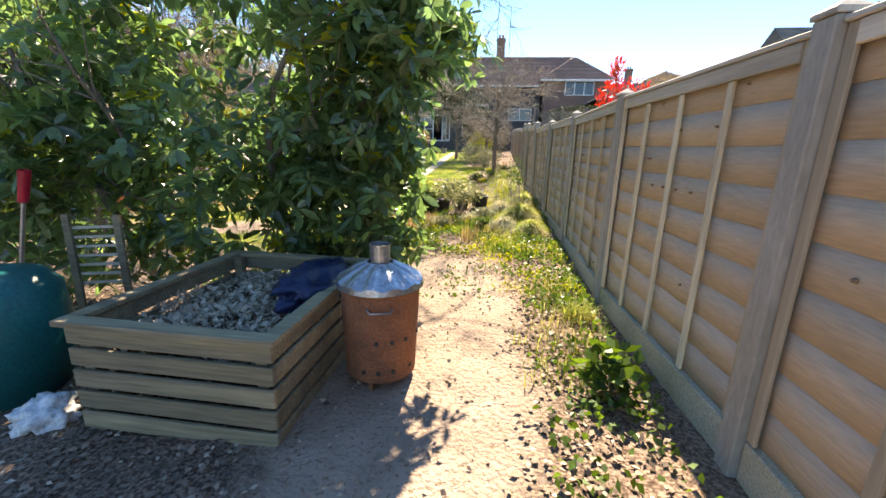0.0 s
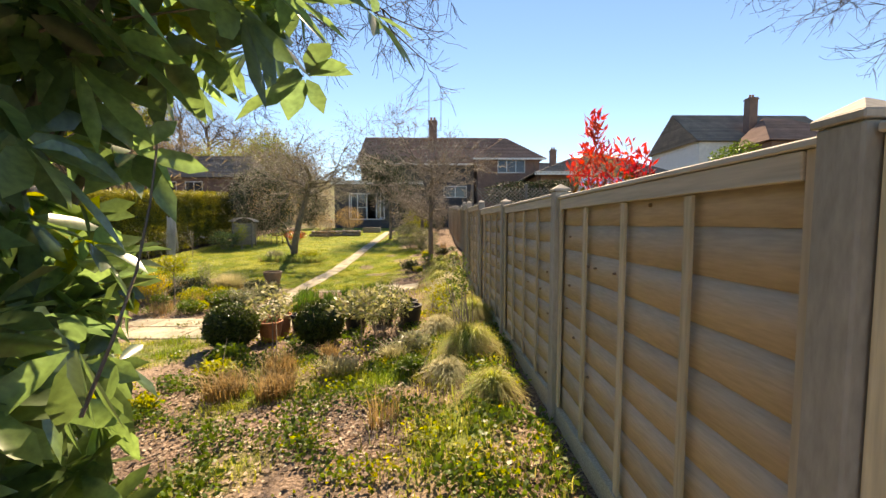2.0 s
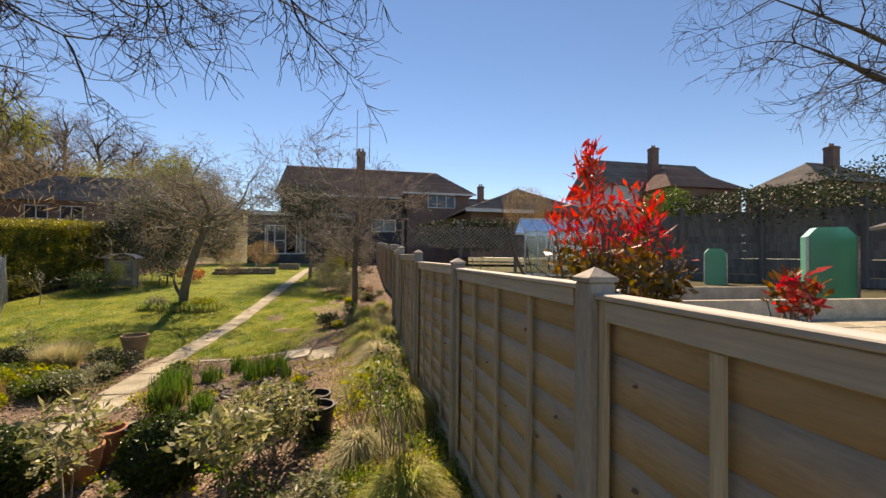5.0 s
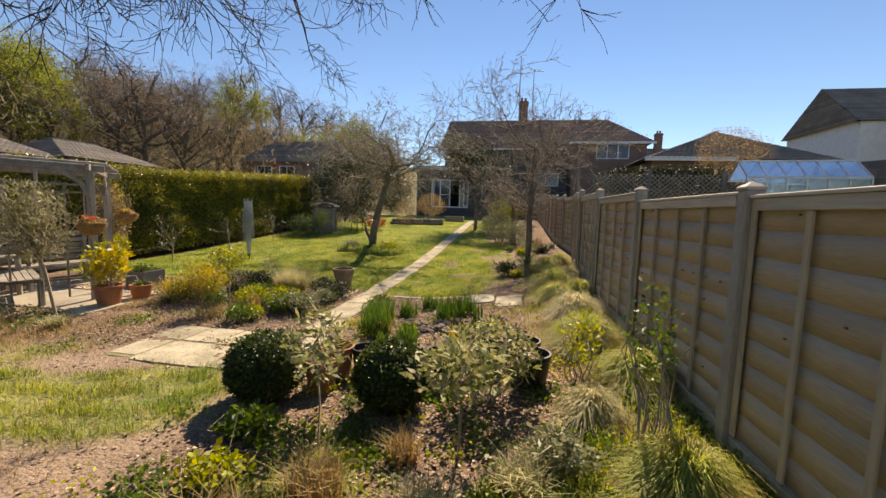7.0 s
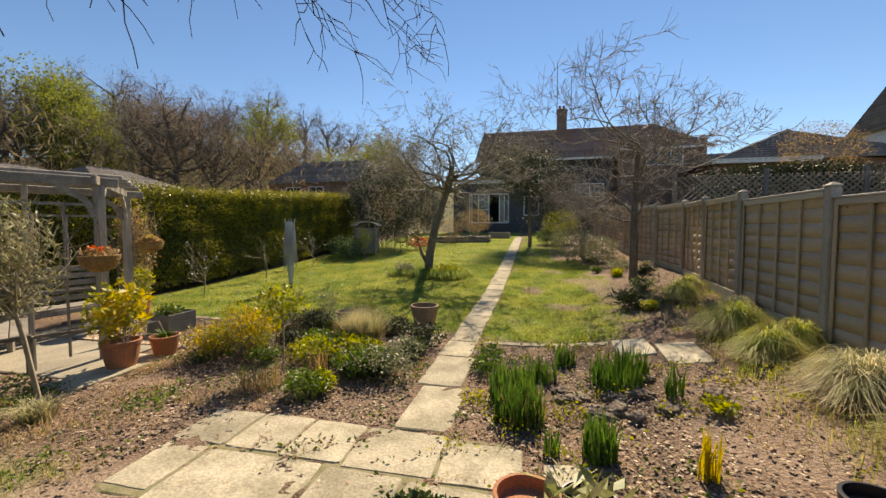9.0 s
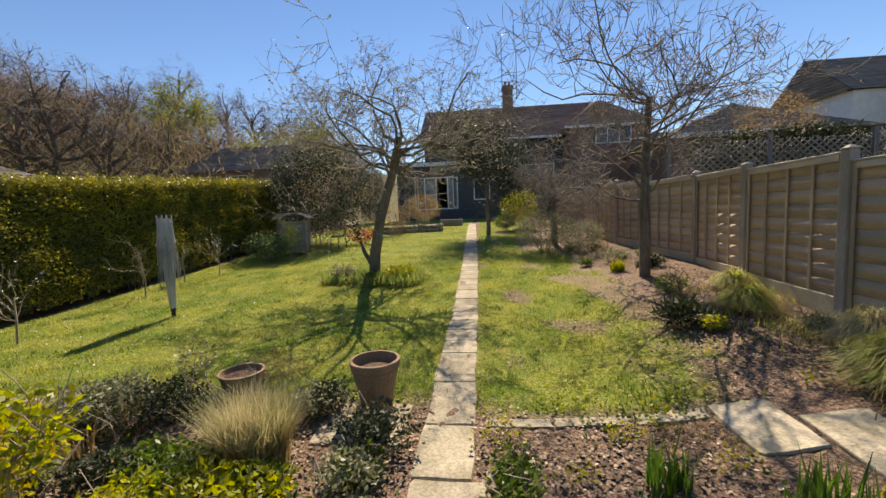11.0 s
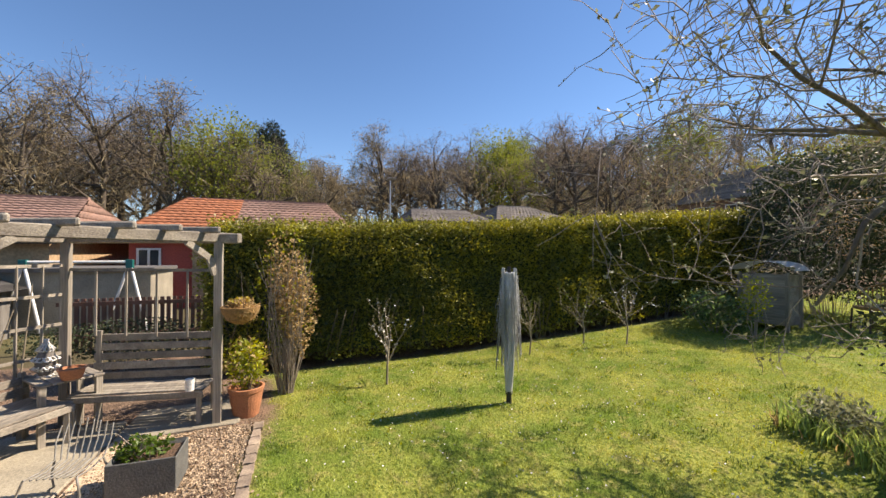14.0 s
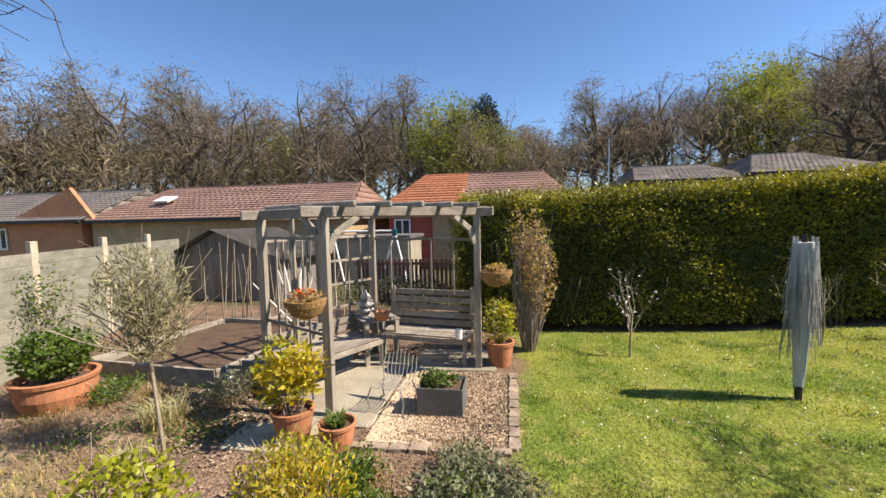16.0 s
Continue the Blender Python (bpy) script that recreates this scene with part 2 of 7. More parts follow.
    far_green=mat("woodland_spring_leaf", (0.22, 0.25, 0.05), (0.15, 0.18, 0.045), rough=0.7, isl=0.4, bump=0, leaf=0.4, scale=0.2),
    tussock=mat("pale_tussock_blade", (0.5, 0.46, 0.27), (0.33, 0.34, 0.16), rough=0.6, isl=0.35, bump=0, leaf=0.3),
    far_olive=mat("woodland_bud", (0.27, 0.225, 0.135), (0.2, 0.17, 0.105), rough=0.8, isl=0.4, bump=0, leaf=0.3, scale=0.2),
    side_board=wood("side_fence_board", (0.28, 0.275, 0.22), (0.2, 0.2, 0.16), "x", rnd=0.12, bump=0.4),
    brick_wood=wood("red_brown_wood", (0.17, 0.09, 0.065), (0.11, 0.065, 0.05), "z", rnd=0.12),
    pine=mat("pine_needle", (0.03, 0.05, 0.025), (0.02, 0.035, 0.02), rough=0.7, isl=0.4, bump=0),
)


def glass(name, tint, rough=0.02, alpha=0.0):
    m = bpy.data.materials.new(name)
    m.use_nodes = True
    b = m.node_tree.nodes["Principled BSDF"]
    b.inputs["Base Color"].default_value = (*tint, 1)
    b.inputs["Roughness"].default_value = rough
    b.inputs["Transmission Weight"].default_value = alpha
    b.inputs["IOR"].default_value = 1.45
    return m


M["glass"] = glass("window_glass", (0.8, 0.85, 0.88), 0.02, 1.0)
M["room"] = mat("dark_room", (0.03, 0.035, 0.045), rough=0.8, bump=0)
M["green_film"] = glass("green_plastic_film", (0.12, 0.62, 0.42), 0.3, 0.5)

# ---- helpers for building ----


def link_mesh(name, me, material, parent=None, label=""):
    ob = new(name, me)
    if material and not me.materials:
        me.materials.append(material)
    ob.parent = parent
    return tagged(ob, label)


def part(name, bm, material, parent=None, label="", smooth=False):
    me = bpy.data.meshes.new(name)
    bm.to_mesh(me)
    bm.free()
    if smooth:
        me.shade_smooth()
    return link_mesh(name, me, material, parent, label)


def thing(name, x, y, z, label, category, group="", rz=0, kind=""):
    ob = new(name)
    ob.matrix_world = pose(x, y, z, 0, 0, rz)
    return tagged(ob, label, category, group, kind)


def np_mesh(name, verts, faces, smooth=False):
    """A mesh from arrays: faces all of one size."""
    me = bpy.data.meshes.new(name)
    verts, faces = np.asarray(verts, np.float32), np.asarray(faces, np.int32)
    k = faces.shape[1]
    me.vertices.add(len(verts))
    me.vertices.foreach_set("co", verts.ravel())
    me.loops.add(faces.size)
    me.loops.foreach_set("vertex_index", faces.ravel())
    me.polygons.add(len(faces))
    me.polygons.foreach_set("loop_start", np.arange(0, faces.size, k, dtype=np.int32))
    me.polygons.foreach_set("loop_total", np.full(len(faces), k, np.int32))
    me.update(calc_edges=True)
    if smooth:
        me.shade_smooth()
    return me


def box(bm, x0, x1, y0, y1, z0, z1, bevel=0.0):
    m = Matrix.Translation(((x0 + x1) / 2, (y0 + y1) / 2, (z0 + z1) / 2)) @ Matrix.Diagonal((x1 - x0, y1 - y0, z1 - z0, 1))
    r = bmesh.ops.create_cube(bm, size=1, matrix=m)
    if bevel:
        edges = list({e for v in r["verts"] for e in v.link_edges})
        bmesh.ops.bevel(bm, geom=edges, offset=bevel, segments=1, affect="EDGES")
    return bm


def bar(bm, a, b, w, h, bevel=0.0):
    """A bar of section w by h from a to b."""
    a, b = Vector(a), Vector(b)
    m = Matrix.Translation((a + b) / 2) @ (b - a).to_track_quat("Y", "Z").to_matrix().to_4x4() @ Matrix.Diagonal((w, (b - a).length, h, 1))
    r = bmesh.ops.create_cube(bm, size=1, matrix=m)
    if bevel:
        bmesh.ops.bevel(bm, geom=list({e for v in r["verts"] for e in v.link_edges}), offset=bevel, segments=1, affect="EDGES")
    return bm


def lathe(bm, profile, n=24, wob=0.0):
    """Turn a profile of (radius, height) round z."""
    rings = []
    for r, z in profile:
        rings.append([bm.verts.new((r * math.cos(a) * (1 + wob * math.sin(3 * a + z * 9)), r * math.sin(a), z)) for a in (2 * math.pi * i / n for i in range(n))])
    for a, b in zip(rings, rings[1:]):
        for i in range(n):
            bm.faces.new((a[i], a[(i + 1) % n], b[(i + 1) % n], b[i]))
    bm.faces.new(rings[0][::-1])
    bm.faces.new(rings[-1])
    return bm


def tubes(lines, sides=None):
    """One mesh of tapered tubes: lines of (points, radii)."""
    V, Fc, base = [], [], 0
    for pts, rad in lines:
        pts, rad = np.asarray(pts, float), np.asarray(rad, float)
        n = sides or (8 if rad[0] > 0.06 else 6 if rad[0] > 0.025 else 4 if rad[0] > 0.008 else 3)
        d = np.gradient(pts, axis=0)
        d /= np.linalg.norm(d, axis=1)[:, None] + 1e-9
        ref = np.array([0.31, 0.95, 0.05]) if abs(d[0][2]) > 0.7 else np.array([0, 0, 1.0])
        u = np.cross(d, ref)
        u /= np.linalg.norm(u, axis=1)[:, None] + 1e-9
        w = np.cross(d, u)
        a = np.arange(n) * 2 * math.pi / n
        ring = pts[:, None] + rad[:, None, None] * (np.cos(a)[None, :, None] * u[:, None] + np.sin(a)[None, :, None] * w[:, None])
        V.append(ring.reshape(-1, 3))
        i = np.arange(len(pts) - 1)[:, None] * n
        j = np.arange(n)[None]
        k = (j + 1) % n
        Fc.append((np.stack([i + j, i + k, i + n + k, i + n + j], -1) + base).reshape(-1, 4))
        base += len(pts) * n
    return np_mesh("tubes", np.concatenate(V), np.concatenate(Fc), True)


def leaves(rng, at, length, width, up=0.3, droop=0.0, facing=None, flat=0.0):
    """Leaf shapes, folded along the middle, at the points, turned at random."""
    at = np.asarray(at, float)
    n = len(at)
    d = rng.normal(size=(n, 3))
    d[:, 2] = d[:, 2] * 0.6 + up
    if facing is not None:
        d += facing
    if flat:
        d[:, 2] *= 1 - flat
    d /= np.linalg.norm(d, axis=1)[:, None]
    d[:, 2] -= droop
    s = np.cross(d, rng.normal(size=(n, 3)) * (1 - flat) + np.array((0, 0, 2.0 * flat)))
    s /= np.linalg.norm(s, axis=1)[:, None] + 1e-9
    nn = np.cross(s, d)
    L = (length * rng.uniform(0.6, 1.25, n))[:, None]
    W = (width * rng.uniform(0.7, 1.2, n))[:, None]
    v = np.stack([at, at + d * L * 0.5 + s * W * 0.5 + nn * W * 0.15, at + d * L, at + d * L * 0.5 - s * W * 0.5 + nn * W * 0.15], 1)
    return np_mesh("leaves", v.reshape(-1, 3), np.arange(4 * n).reshape(n, 4))


def whorls(rng, at, k, length, width, droop=0.35, up=0.5):
    """Rosettes of k long oval leaves round each point, each leaf folded along its midrib and bent down."""
    at = np.asarray(at, float)
    m = len(at)
    ax = rng.normal(size=(m, 3)) * 0.55 + (0, 0, up)
    ax /= np.linalg.norm(ax, axis=1)[:, None]
    u = np.cross(ax, rng.normal(size=(m, 3)))
    u /= np.linalg.norm(u, axis=1)[:, None] + 1e-9
    w = np.cross(ax, u)
    a = (np.arange(k)[None] * 2.4 + rng.uniform(-0.35, 0.35, (m, k)))[..., None]
    out = u[:, None] * np.cos(a) + w[:, None] * np.sin(a)
    d = out + ax[:, None] * rng.uniform(-0.25, 0.75, (m, k, 1))
    d[..., 2] -= droop * rng.uniform(0.2, 1.3, (m, k))
    d /= np.linalg.norm(d, axis=2)[..., None]
    s = np.cross(d, ax[:, None] + rng.normal(size=(m, k, 3)) * 0.25)
    s /= np.linalg.norm(s, axis=2)[..., None] + 1e-9
    nn = np.cross(s, d)
    L, W = length * rng.uniform(0.6, 1.2, (m, k, 1)), width * rng.uniform(0.75, 1.2, (m, k, 1))
    o = at[:, None] + d * L * 0.06
    sag = np.array((0, 0, -1.0)) * L * droop
    v = np.stack([o, o + d * L * 0.3 + s * W * 0.42 + nn * W * 0.12 + sag * 0.05, o + d * L * 0.7 + s * W * 0.5 + nn * W * 0.12 + sag * 0.25, o + d * L + sag * 0.5,
                  o + d * L * 0.7 - s * W * 0.5 + nn * W * 0.12 + sag * 0.25, o + d * L * 0.3 - s * W * 0.42 + nn * W * 0.12 + sag * 0.05, o + d * L * 0.5 + sag * 0.13], 2)
    f = np.array([(0, 1, 6), (1, 2, 6), (2, 3, 6), (6, 3, 4), (6, 4, 5), (6, 5, 0)])
    return np_mesh("whorls", v.reshape(-1, 3), (np.arange(m * k)[:, None, None] * 7 + f).reshape(-1, 3))


def blades(rng, roots, height, width, lean=0.5, segs=2):
    """Grass blades: bent strips that taper to a point."""
    roots = np.asarray(roots, float)
    n = len(roots)
    a = rng.uniform(0, 2 * math.pi, n)
    h = height * rng.uniform(0.5, 1.15, n)
    k = lean * rng.uniform(0.1, 1.0, n) * h
    d = np.stack([np.cos(a), np.sin(a), np.zeros(n)], 1)
    s = np.stack([-np.sin(a), np.cos(a), np.zeros(n)], 1) * (width * rng.uniform(0.6, 1.2, n))[:, None] / 2
    V = [roots - s, roots + s]
    for q in range(1, segs):
        f = q / segs
        c = roots + d * (k * f * f)[:, None]
        c[:, 2] += h * f
        V += [c + s * (1 - f * 0.4), c - s * (1 - f * 0.4)]
    tip = roots + d * k[:, None]
    tip[:, 2] += h * (1 - 0.3 * lean)
    V.append(tip)
    m = len(V)
    V = np.stack(V, 1).reshape(-1, 3)
    b = np.arange(n)[:, None] * m
    if segs == 1:
        F3 = b + np.array([[0, 1, 2]])
        return np_mesh("blades", V, F3)
    F = np.concatenate([b + np.array([[0, 1, 2, 3]]), b + np.array([[3, 2, 4, 4]])[:, :4]])
    quads = b + np.array([[0, 1, 2, 3]])
    tris = b + np.array([[3, 2, 4]])
    me = bpy.data.meshes.new("blades")
    flat = np.concatenate([quads.ravel(), tris.ravel()]).astype(np.int32)
    me.vertices.add(len(V))
    me.vertices.foreach_set("co", V.astype(np.float32).ravel())
    me.loops.add(len(flat))
    me.loops.foreach_set("vertex_index", flat)
    me.polygons.add(2 * n)
    me.polygons.foreach_set("loop_start", np.concatenate([np.arange(n) * 4, 4 * n + np.arange(n) * 3]).astype(np.int32))
    me.polygons.foreach_set("loop_total", np.concatenate([np.full(n, 4), np.full(n, 3)]).astype(np.int32))
    me.update(calc_edges=True)
    return me


def blob(rng, n, r, shell=0.55, lumps=7, lump=0.35):
    """Points in a lumpy ball of half-axes r, most of them near its skin, with gaps."""
    d = rng.normal(size=(n, 3))
    d /= np.linalg.norm(d, axis=1)[:, None]
    c = rng.normal(size=(lumps, 3))
    c /= np.linalg.norm(c, axis=1)[:, None]
    near = (d @ c.T).max(1)
    rad = (1 - lump + lump * np.clip((near - 0.3) * 1.6, 0, 1)) * rng.uniform(shell, 1.0, n) ** 0.6
    return d * rad[:, None] * np.asarray(r)


def grow(rng, p, d, length, r, depth, out, kids=4, spread=0.8, up=0.15, wob=0.25, segs=5, shrink=0.62, taper=0.35, least=0.004):
    """A limb and its side limbs, as lines for tubes()."""
    r = max(r, least)
    p, d = np.array(p, float), np.array(d, float)
    d /= np.linalg.norm(d)
    pts, rad = [p.copy()], [r]
    for i in range(segs):
        d = d + rng.normal(size=3) * wob * 0.5 + np.array([0, 0, up * 0.3])
        d /= np.linalg.norm(d)
        p = p + d * length / segs
        pts.append(p.copy())
        rad.append(max(least * 0.6, r * (1 - (1 - taper) * (i + 1) / segs)))
    out.append((pts, rad))
    if depth > 0:
        for _ in range(kids):
            f = rng.uniform(0.3, 1.0)
            i = min(segs - 1, int(f * segs))
            q = pts[i] + (pts[i + 1] - pts[i]) * (f * segs - i)
            nd = d + rng.normal(size=3) * spread
            grow(rng, q, nd, length * shrink * rng.uniform(0.7, 1.2), rad[i] * rng.uniform(0.45, 0.7), depth - 1, out, kids, spread, up, wob, max(3, segs - 1), shrink, taper, least)
    return out


def line_points(rng, lines, n, thin=1.0):
    """Points on the thin lines, for leaves and buds."""
    pool = [np.asarray(p) for p, r in lines if r[0] <= thin]
    pick = rng.integers(0, len(pool), n)
    out = np.empty((n, 3))
    for i, k in enumerate(pick):
        q = pool[k]
        f = rng.uniform(0.2, 1) * (len(q) - 1)
        j = min(len(q) - 2, int(f))
        out[i] = q[j] + (q[j + 1] - q[j]) * (f - j)
    return out


def stuff(name, me, material, label, category, parent=None):
    ob = link_mesh(name, me, material, parent)
    return tagged(ob, label, category, kind="stuff") if parent is None else tagged(ob, kind="stuff")


# ---- the lie of the land ----
BY, BZ = [-5, 4, 10, 16, 22, 28, 36], [0.05, 0.06, 0.03, 0.18, 0.6, 0.98, 1.35]
SY, SZ = [-5, 4, 8, 12, 16, 22, 30], [0.1, 0.14, 0.25, 0.3, 0.42, 0.1, 0.0]


def sstep(a, b, v):
    t = np.clip((v - a) / (b - a), 0, 1)
    return t * t * (3 - 2 * t)


def land(x, y):
    x, y = np.asarray(x, float), np.asarray(y, float)
    z = np.interp(y, BY, BZ) + sstep(-2.5, 0.5, x) * np.interp(y, SY, SZ)
    z = z + sstep(1.05, 2.6, x) * (1.45 - np.interp(y, BY, BZ) - np.interp(y, SY, SZ)) * (1 - sstep(26, 34, y))
    w = sstep(30, 90, -x + 0.3 * np.maximum(y - 20, 0)) * (0.25 + sstep(10, 90, y)) * 14
    return z + w


def gz(x, y):
    return float(land(x, y))

# ---- ground ----
rng = np.random.default_rng(7)


def steps(marks):
    out = []
    for a, b, s in marks:
        out += list(np.arange(a, b, s))
    return np.array(out + [marks[-1][1]])


gx = steps([(-600, -100, 50), (-100, -30, 5), (-30, -13, 1), (-13, 3.4, 0.09), (3.4, 15, 0.8), (15, 60, 5), (60, 600, 60)])
gy = steps([(-600, -60, 60), (-60, -4, 4), (-4, 18, 0.09), (18, 30, 0.2), (30, 44, 1), (44, 120, 6), (120, 600, 60)])
GX, GY = np.meshgrid(gx, gy, indexing="ij")
GZ = land(GX, GY)


def wave(x, y, s, seed):
    r = np.random.default_rng(seed)
    out = np.zeros_like(x)
    for k in range(7):
        a, f, ph = r.uniform(0, 6.28), s * r.uniform(0.5, 2.2), r.uniform(0, 6.28)
        out = out + np.sin((x * math.cos(a) + y * math.sin(a)) * f + ph)
    return out / 4


def zones(x, y):
    """How much lawn, bare earth path and litter-covered soil there is at a place."""
    e = 0.16 * wave(x, y, 3.0, 1) + 0.06 * wave(x, y, 11, 2)
    left = sstep(12.2, 12.6, y + e) * sstep(-11.2, -10.8, x) * (1 - sstep(-3.55, -3.4, x + e * 0.2))
    rightedge = np.interp(y, [12, 14, 16, 19, 22, 30], [-1.2, -0.9, -0.7, -0.9, -1.6, -0.8])
    right = sstep(12.1, 12.3, y + e * 0.3) * sstep(-3.2, -3.05, x) * (1 - sstep(-0.25, 0.25, x + 2.2 * e - rightedge))
    right = right * (1 - 0.8 * sstep(0.1, 0.6, wave(x, y, 2.6, 15) - 0.25 + 0.5 * sstep(-1.9, -0.7, x)))
    lawn = np.maximum(left, right)
    rough = sstep(0.15, 0.5, wave(x, y, 2.2, 5) + 0.5) * sstep(4.6, 5.6, y) * (1 - sstep(6.9, 7.6, y)) * sstep(-2.4, -1.6, x + e) * (1 - sstep(0.2, 0.7, x))
    rough = np.maximum(rough, 0.75 * sstep(-0.1, 0.5, wave(x, y, 1.7, 9) + 0.25) * sstep(-6.8, -6.0, x) * (1 - sstep(-3.4, -2.8, x)) * sstep(4.5, 5.5, y) * (1 - sstep(8.0, 8.7, y)))
    dirt = sstep(-1.35, -1.0, x + e - 0.14 * np.maximum(0, 2 - y)) * (1 - sstep(0.0, 0.4, x + e + 0.22 * np.maximum(y - 3.2, 0))) * (1 - sstep(4.3, 5.2, y + e))
    dry = 0.6 * sstep(14.0, 15.5, y + e) * sstep(-2.6, -1.9, x) * (1 - sstep(-0.9, 0.2, x + e)) * (1 - sstep(24, 26, y))
    bare = np.maximum(dry, 0.7 * sstep(-8, -7, x) * (1 - sstep(-3.2, -2.6, x)) * sstep(5, 6, y) * (1 - sstep(8.1, 8.8, y + e))) + 0.4 * sstep(-0.1, 0.2, 0.8 - ((x + 0.4) / 0.8) ** 2 - ((y - 9.9) / 1.0) ** 2 + e)
    near = (x > -13) * (x < 1.2) * (y > -4) * (y < 40)
    far = 1 - near
    return np.clip(np.maximum(lawn, rough), 0, 1) * near, np.clip(np.maximum(dirt, bare), 0, 1) * near, far


LAWN, DIRT, FAR = zones(GX, GY)
fine_z = 0.014 * wave(GX, GY, 9, 3) * (1 - LAWN * 0.6) * (1 - 0.6 * DIRT) + 0.012 * wave(GX, GY, 24, 4) * (1 - LAWN) * (1 - DIRT * 0.7)
GZ = GZ + np.where((GX > -13) & (GX < 1) & (GY < 30) & (GY > -4), fine_z, 0)
nx, ny = GX.shape
idx = np.arange(nx * ny).reshape(nx, ny)
quads = np.stack([idx[:-1, :-1], idx[1:, :-1], idx[1:, 1:], idx[:-1, 1:]], -1).reshape(-1, 4)
gme = np_mesh("ground", np.stack([GX, GY, GZ], -1).reshape(-1, 3), quads, True)
for nm, arr in (("lawn", LAWN), ("dirt", DIRT), ("far", FAR)):
    at = gme.attributes.new(nm, "FLOAT", "POINT")
    at.data.foreach_set("value", np.asarray(arr, np.float32).ravel())


def ground_material():
    m = bpy.data.materials.new("garden_ground")
    m.use_nodes = True
    nt = m.node_tree
    n, link = nt.nodes, nt.links.new
    b = n["Principled BSDF"]
    b.inputs["Roughness"].default_value = 0.95
    b.inputs["Specular IOR Level"].default_value = 0.15
    co = n.new("ShaderNodeTexCoord")

    def noise_at(scale, detail=4):
        t = n.new("ShaderNodeTexNoise")
        t.inputs["Scale"].default_value, t.inputs["Detail"].default_value = scale, detail
        link(co.outputs["Object"], t.inputs["Vector"])
        return t.outputs[0]

    def span(src, a, c):
        t = n.new("ShaderNodeMapRange")
        t.inputs["From Min"].default_value, t.inputs["From Max"].default_value = a, c
        link(src, t.inputs["Value"])
        return t.outputs[0]

    def mix(f, a, c):
        t = n.new("ShaderNodeMix")
        t.data_type = "RGBA"
        link(f, t.inputs["Factor"])
        for s, v in (("A", a), ("B", c)):
            if isinstance(v, tuple):
                t.inputs[s].default_value = (*v, 1)
            else:
                link(v, t.inputs[s])
        return t.outputs["Result"]

    def attr(name):
        t = n.new("ShaderNodeAttribute")
        t.attribute_name = name
        return t.outputs["Fac"]

    speck = span(noise_at(55), 0.4, 0.62)
    soil = mix(speck, (0.07, 0.048, 0.035), (0.27, 0.19, 0.135))
    soil = mix(span(noise_at(2.0), 0.4, 0.65), soil, mix(speck, (0.13, 0.085, 0.058), (0.36, 0.25, 0.18)))
    grass = mix(span(noise_at(1.3), 0.35, 0.65), (0.15, 0.215, 0.035), (0.3, 0.325, 0.075))
    grass = mix(span(noise_at(6, 3), 0.5, 0.68), grass, (0.33, 0.3, 0.1))
    grass = mix(span(noise_at(28), 0.45, 0.66), grass, (0.09, 0.14, 0.02))
    dirt = mix(span(noise_at(4), 0.35, 0.65), (0.42, 0.315, 0.235), (0.31, 0.235, 0.175))
    dirt = mix(span(noise_at(40), 0.55, 0.7), dirt, (0.2, 0.14, 0.09))
    c = mix(attr("dirt"), soil, dirt)
    c = mix(attr("lawn"), c, grass)
    c = mix(attr("far"), c, mix(span(noise_at(0.08), 0.4, 0.6), (0.12, 0.12, 0.05), (0.1, 0.085, 0.05)))
    link(c, b.inputs["Base Color"])
    bp = n.new("ShaderNodeBump")
    bp.inputs["Strength"].default_value, bp.inputs["Distance"].default_value = 0.9, 0.03
    link(noise_at(38, 5), bp.inputs["Height"])
    link(bp.outputs[0], b.inputs["Normal"])
    return m


tagged(link_mesh("ground", gme, ground_material()), "garden ground of lawn, bare earth and leaf-strewn soil", "ground", kind="structure")

# ---- boundary fence on the right ----
FX, FY0, FSTEP = 0.86, 1.7, 1.95


def fence_x(y):
    return float(np.interp(y, [-3, 1.5, 3.42, 5.5, 7.6, 9.6, 11.5, 13.5, 15.35, 17.1, 19.1, 21.1, 38], [1.15, 1.05, 0.93, 0.93, 0.87, 0.78, 0.72, 0.74, 0.9, 1.08, 1.0, 0.92, 0.92]))


def fence_top(y):
    return float(np.interp(y, [0, 3.65, 5.6, 7.5, 9.5, 11.5, 13.5, 17.3, 19.2, 21.2, 27, 38], [1.92, 1.9, 1.93, 1.95, 2.05, 2.15, 2.25, 2.34, 2.42, 2.5, 2.75, 3.05]))


def lap_board(seed, length=1.84, h=0.2):
    r = np.random.default_rng(seed)
    n, V, Fc = 16, [], []
    ph, ph2 = r.uniform(0, 6, 2)
    for i in range(n + 1):
        y = (i / n - 0.5) * length
        wv = 0.002 * math.sin(y * 3.1 + ph) + 0.001 * math.sin(y * 9 + ph2)
        V += [(0.004, y, h), (0.0015, y, h), (-0.0015, y, wv), (0.0015, y, wv)]
    for i in range(n):
        a = 4 * i
        for k in range(4):
            Fc.append((a + k, a + (k + 1) % 4, a + 4 + (k + 1) % 4, a + 4 + k))
    return np_mesh("board", V, Fc)


boards = [lap_board(s) for s in range(6)]
for me in boards:
    me.materials.append(M["board"])


kb = bmesh.new()
bmesh.ops.create_cone(kb, cap_ends=True, segments=8, radius1=0.009, radius2=0.007, depth=0.012, matrix=Matrix.Rotation(-math.pi / 2, 4, "Y"))
knot = bpy.data.meshes.new("knot")
kb.to_mesh(knot)
kb.free()
knot.materials.append(M["knot"])


def make_post(kind):
    t = new("fence_post")
    bm = bmesh.new()
    box(bm, -0.055, 0.05, -0.052, 0.052, -0.3, 1.83, 0.006)
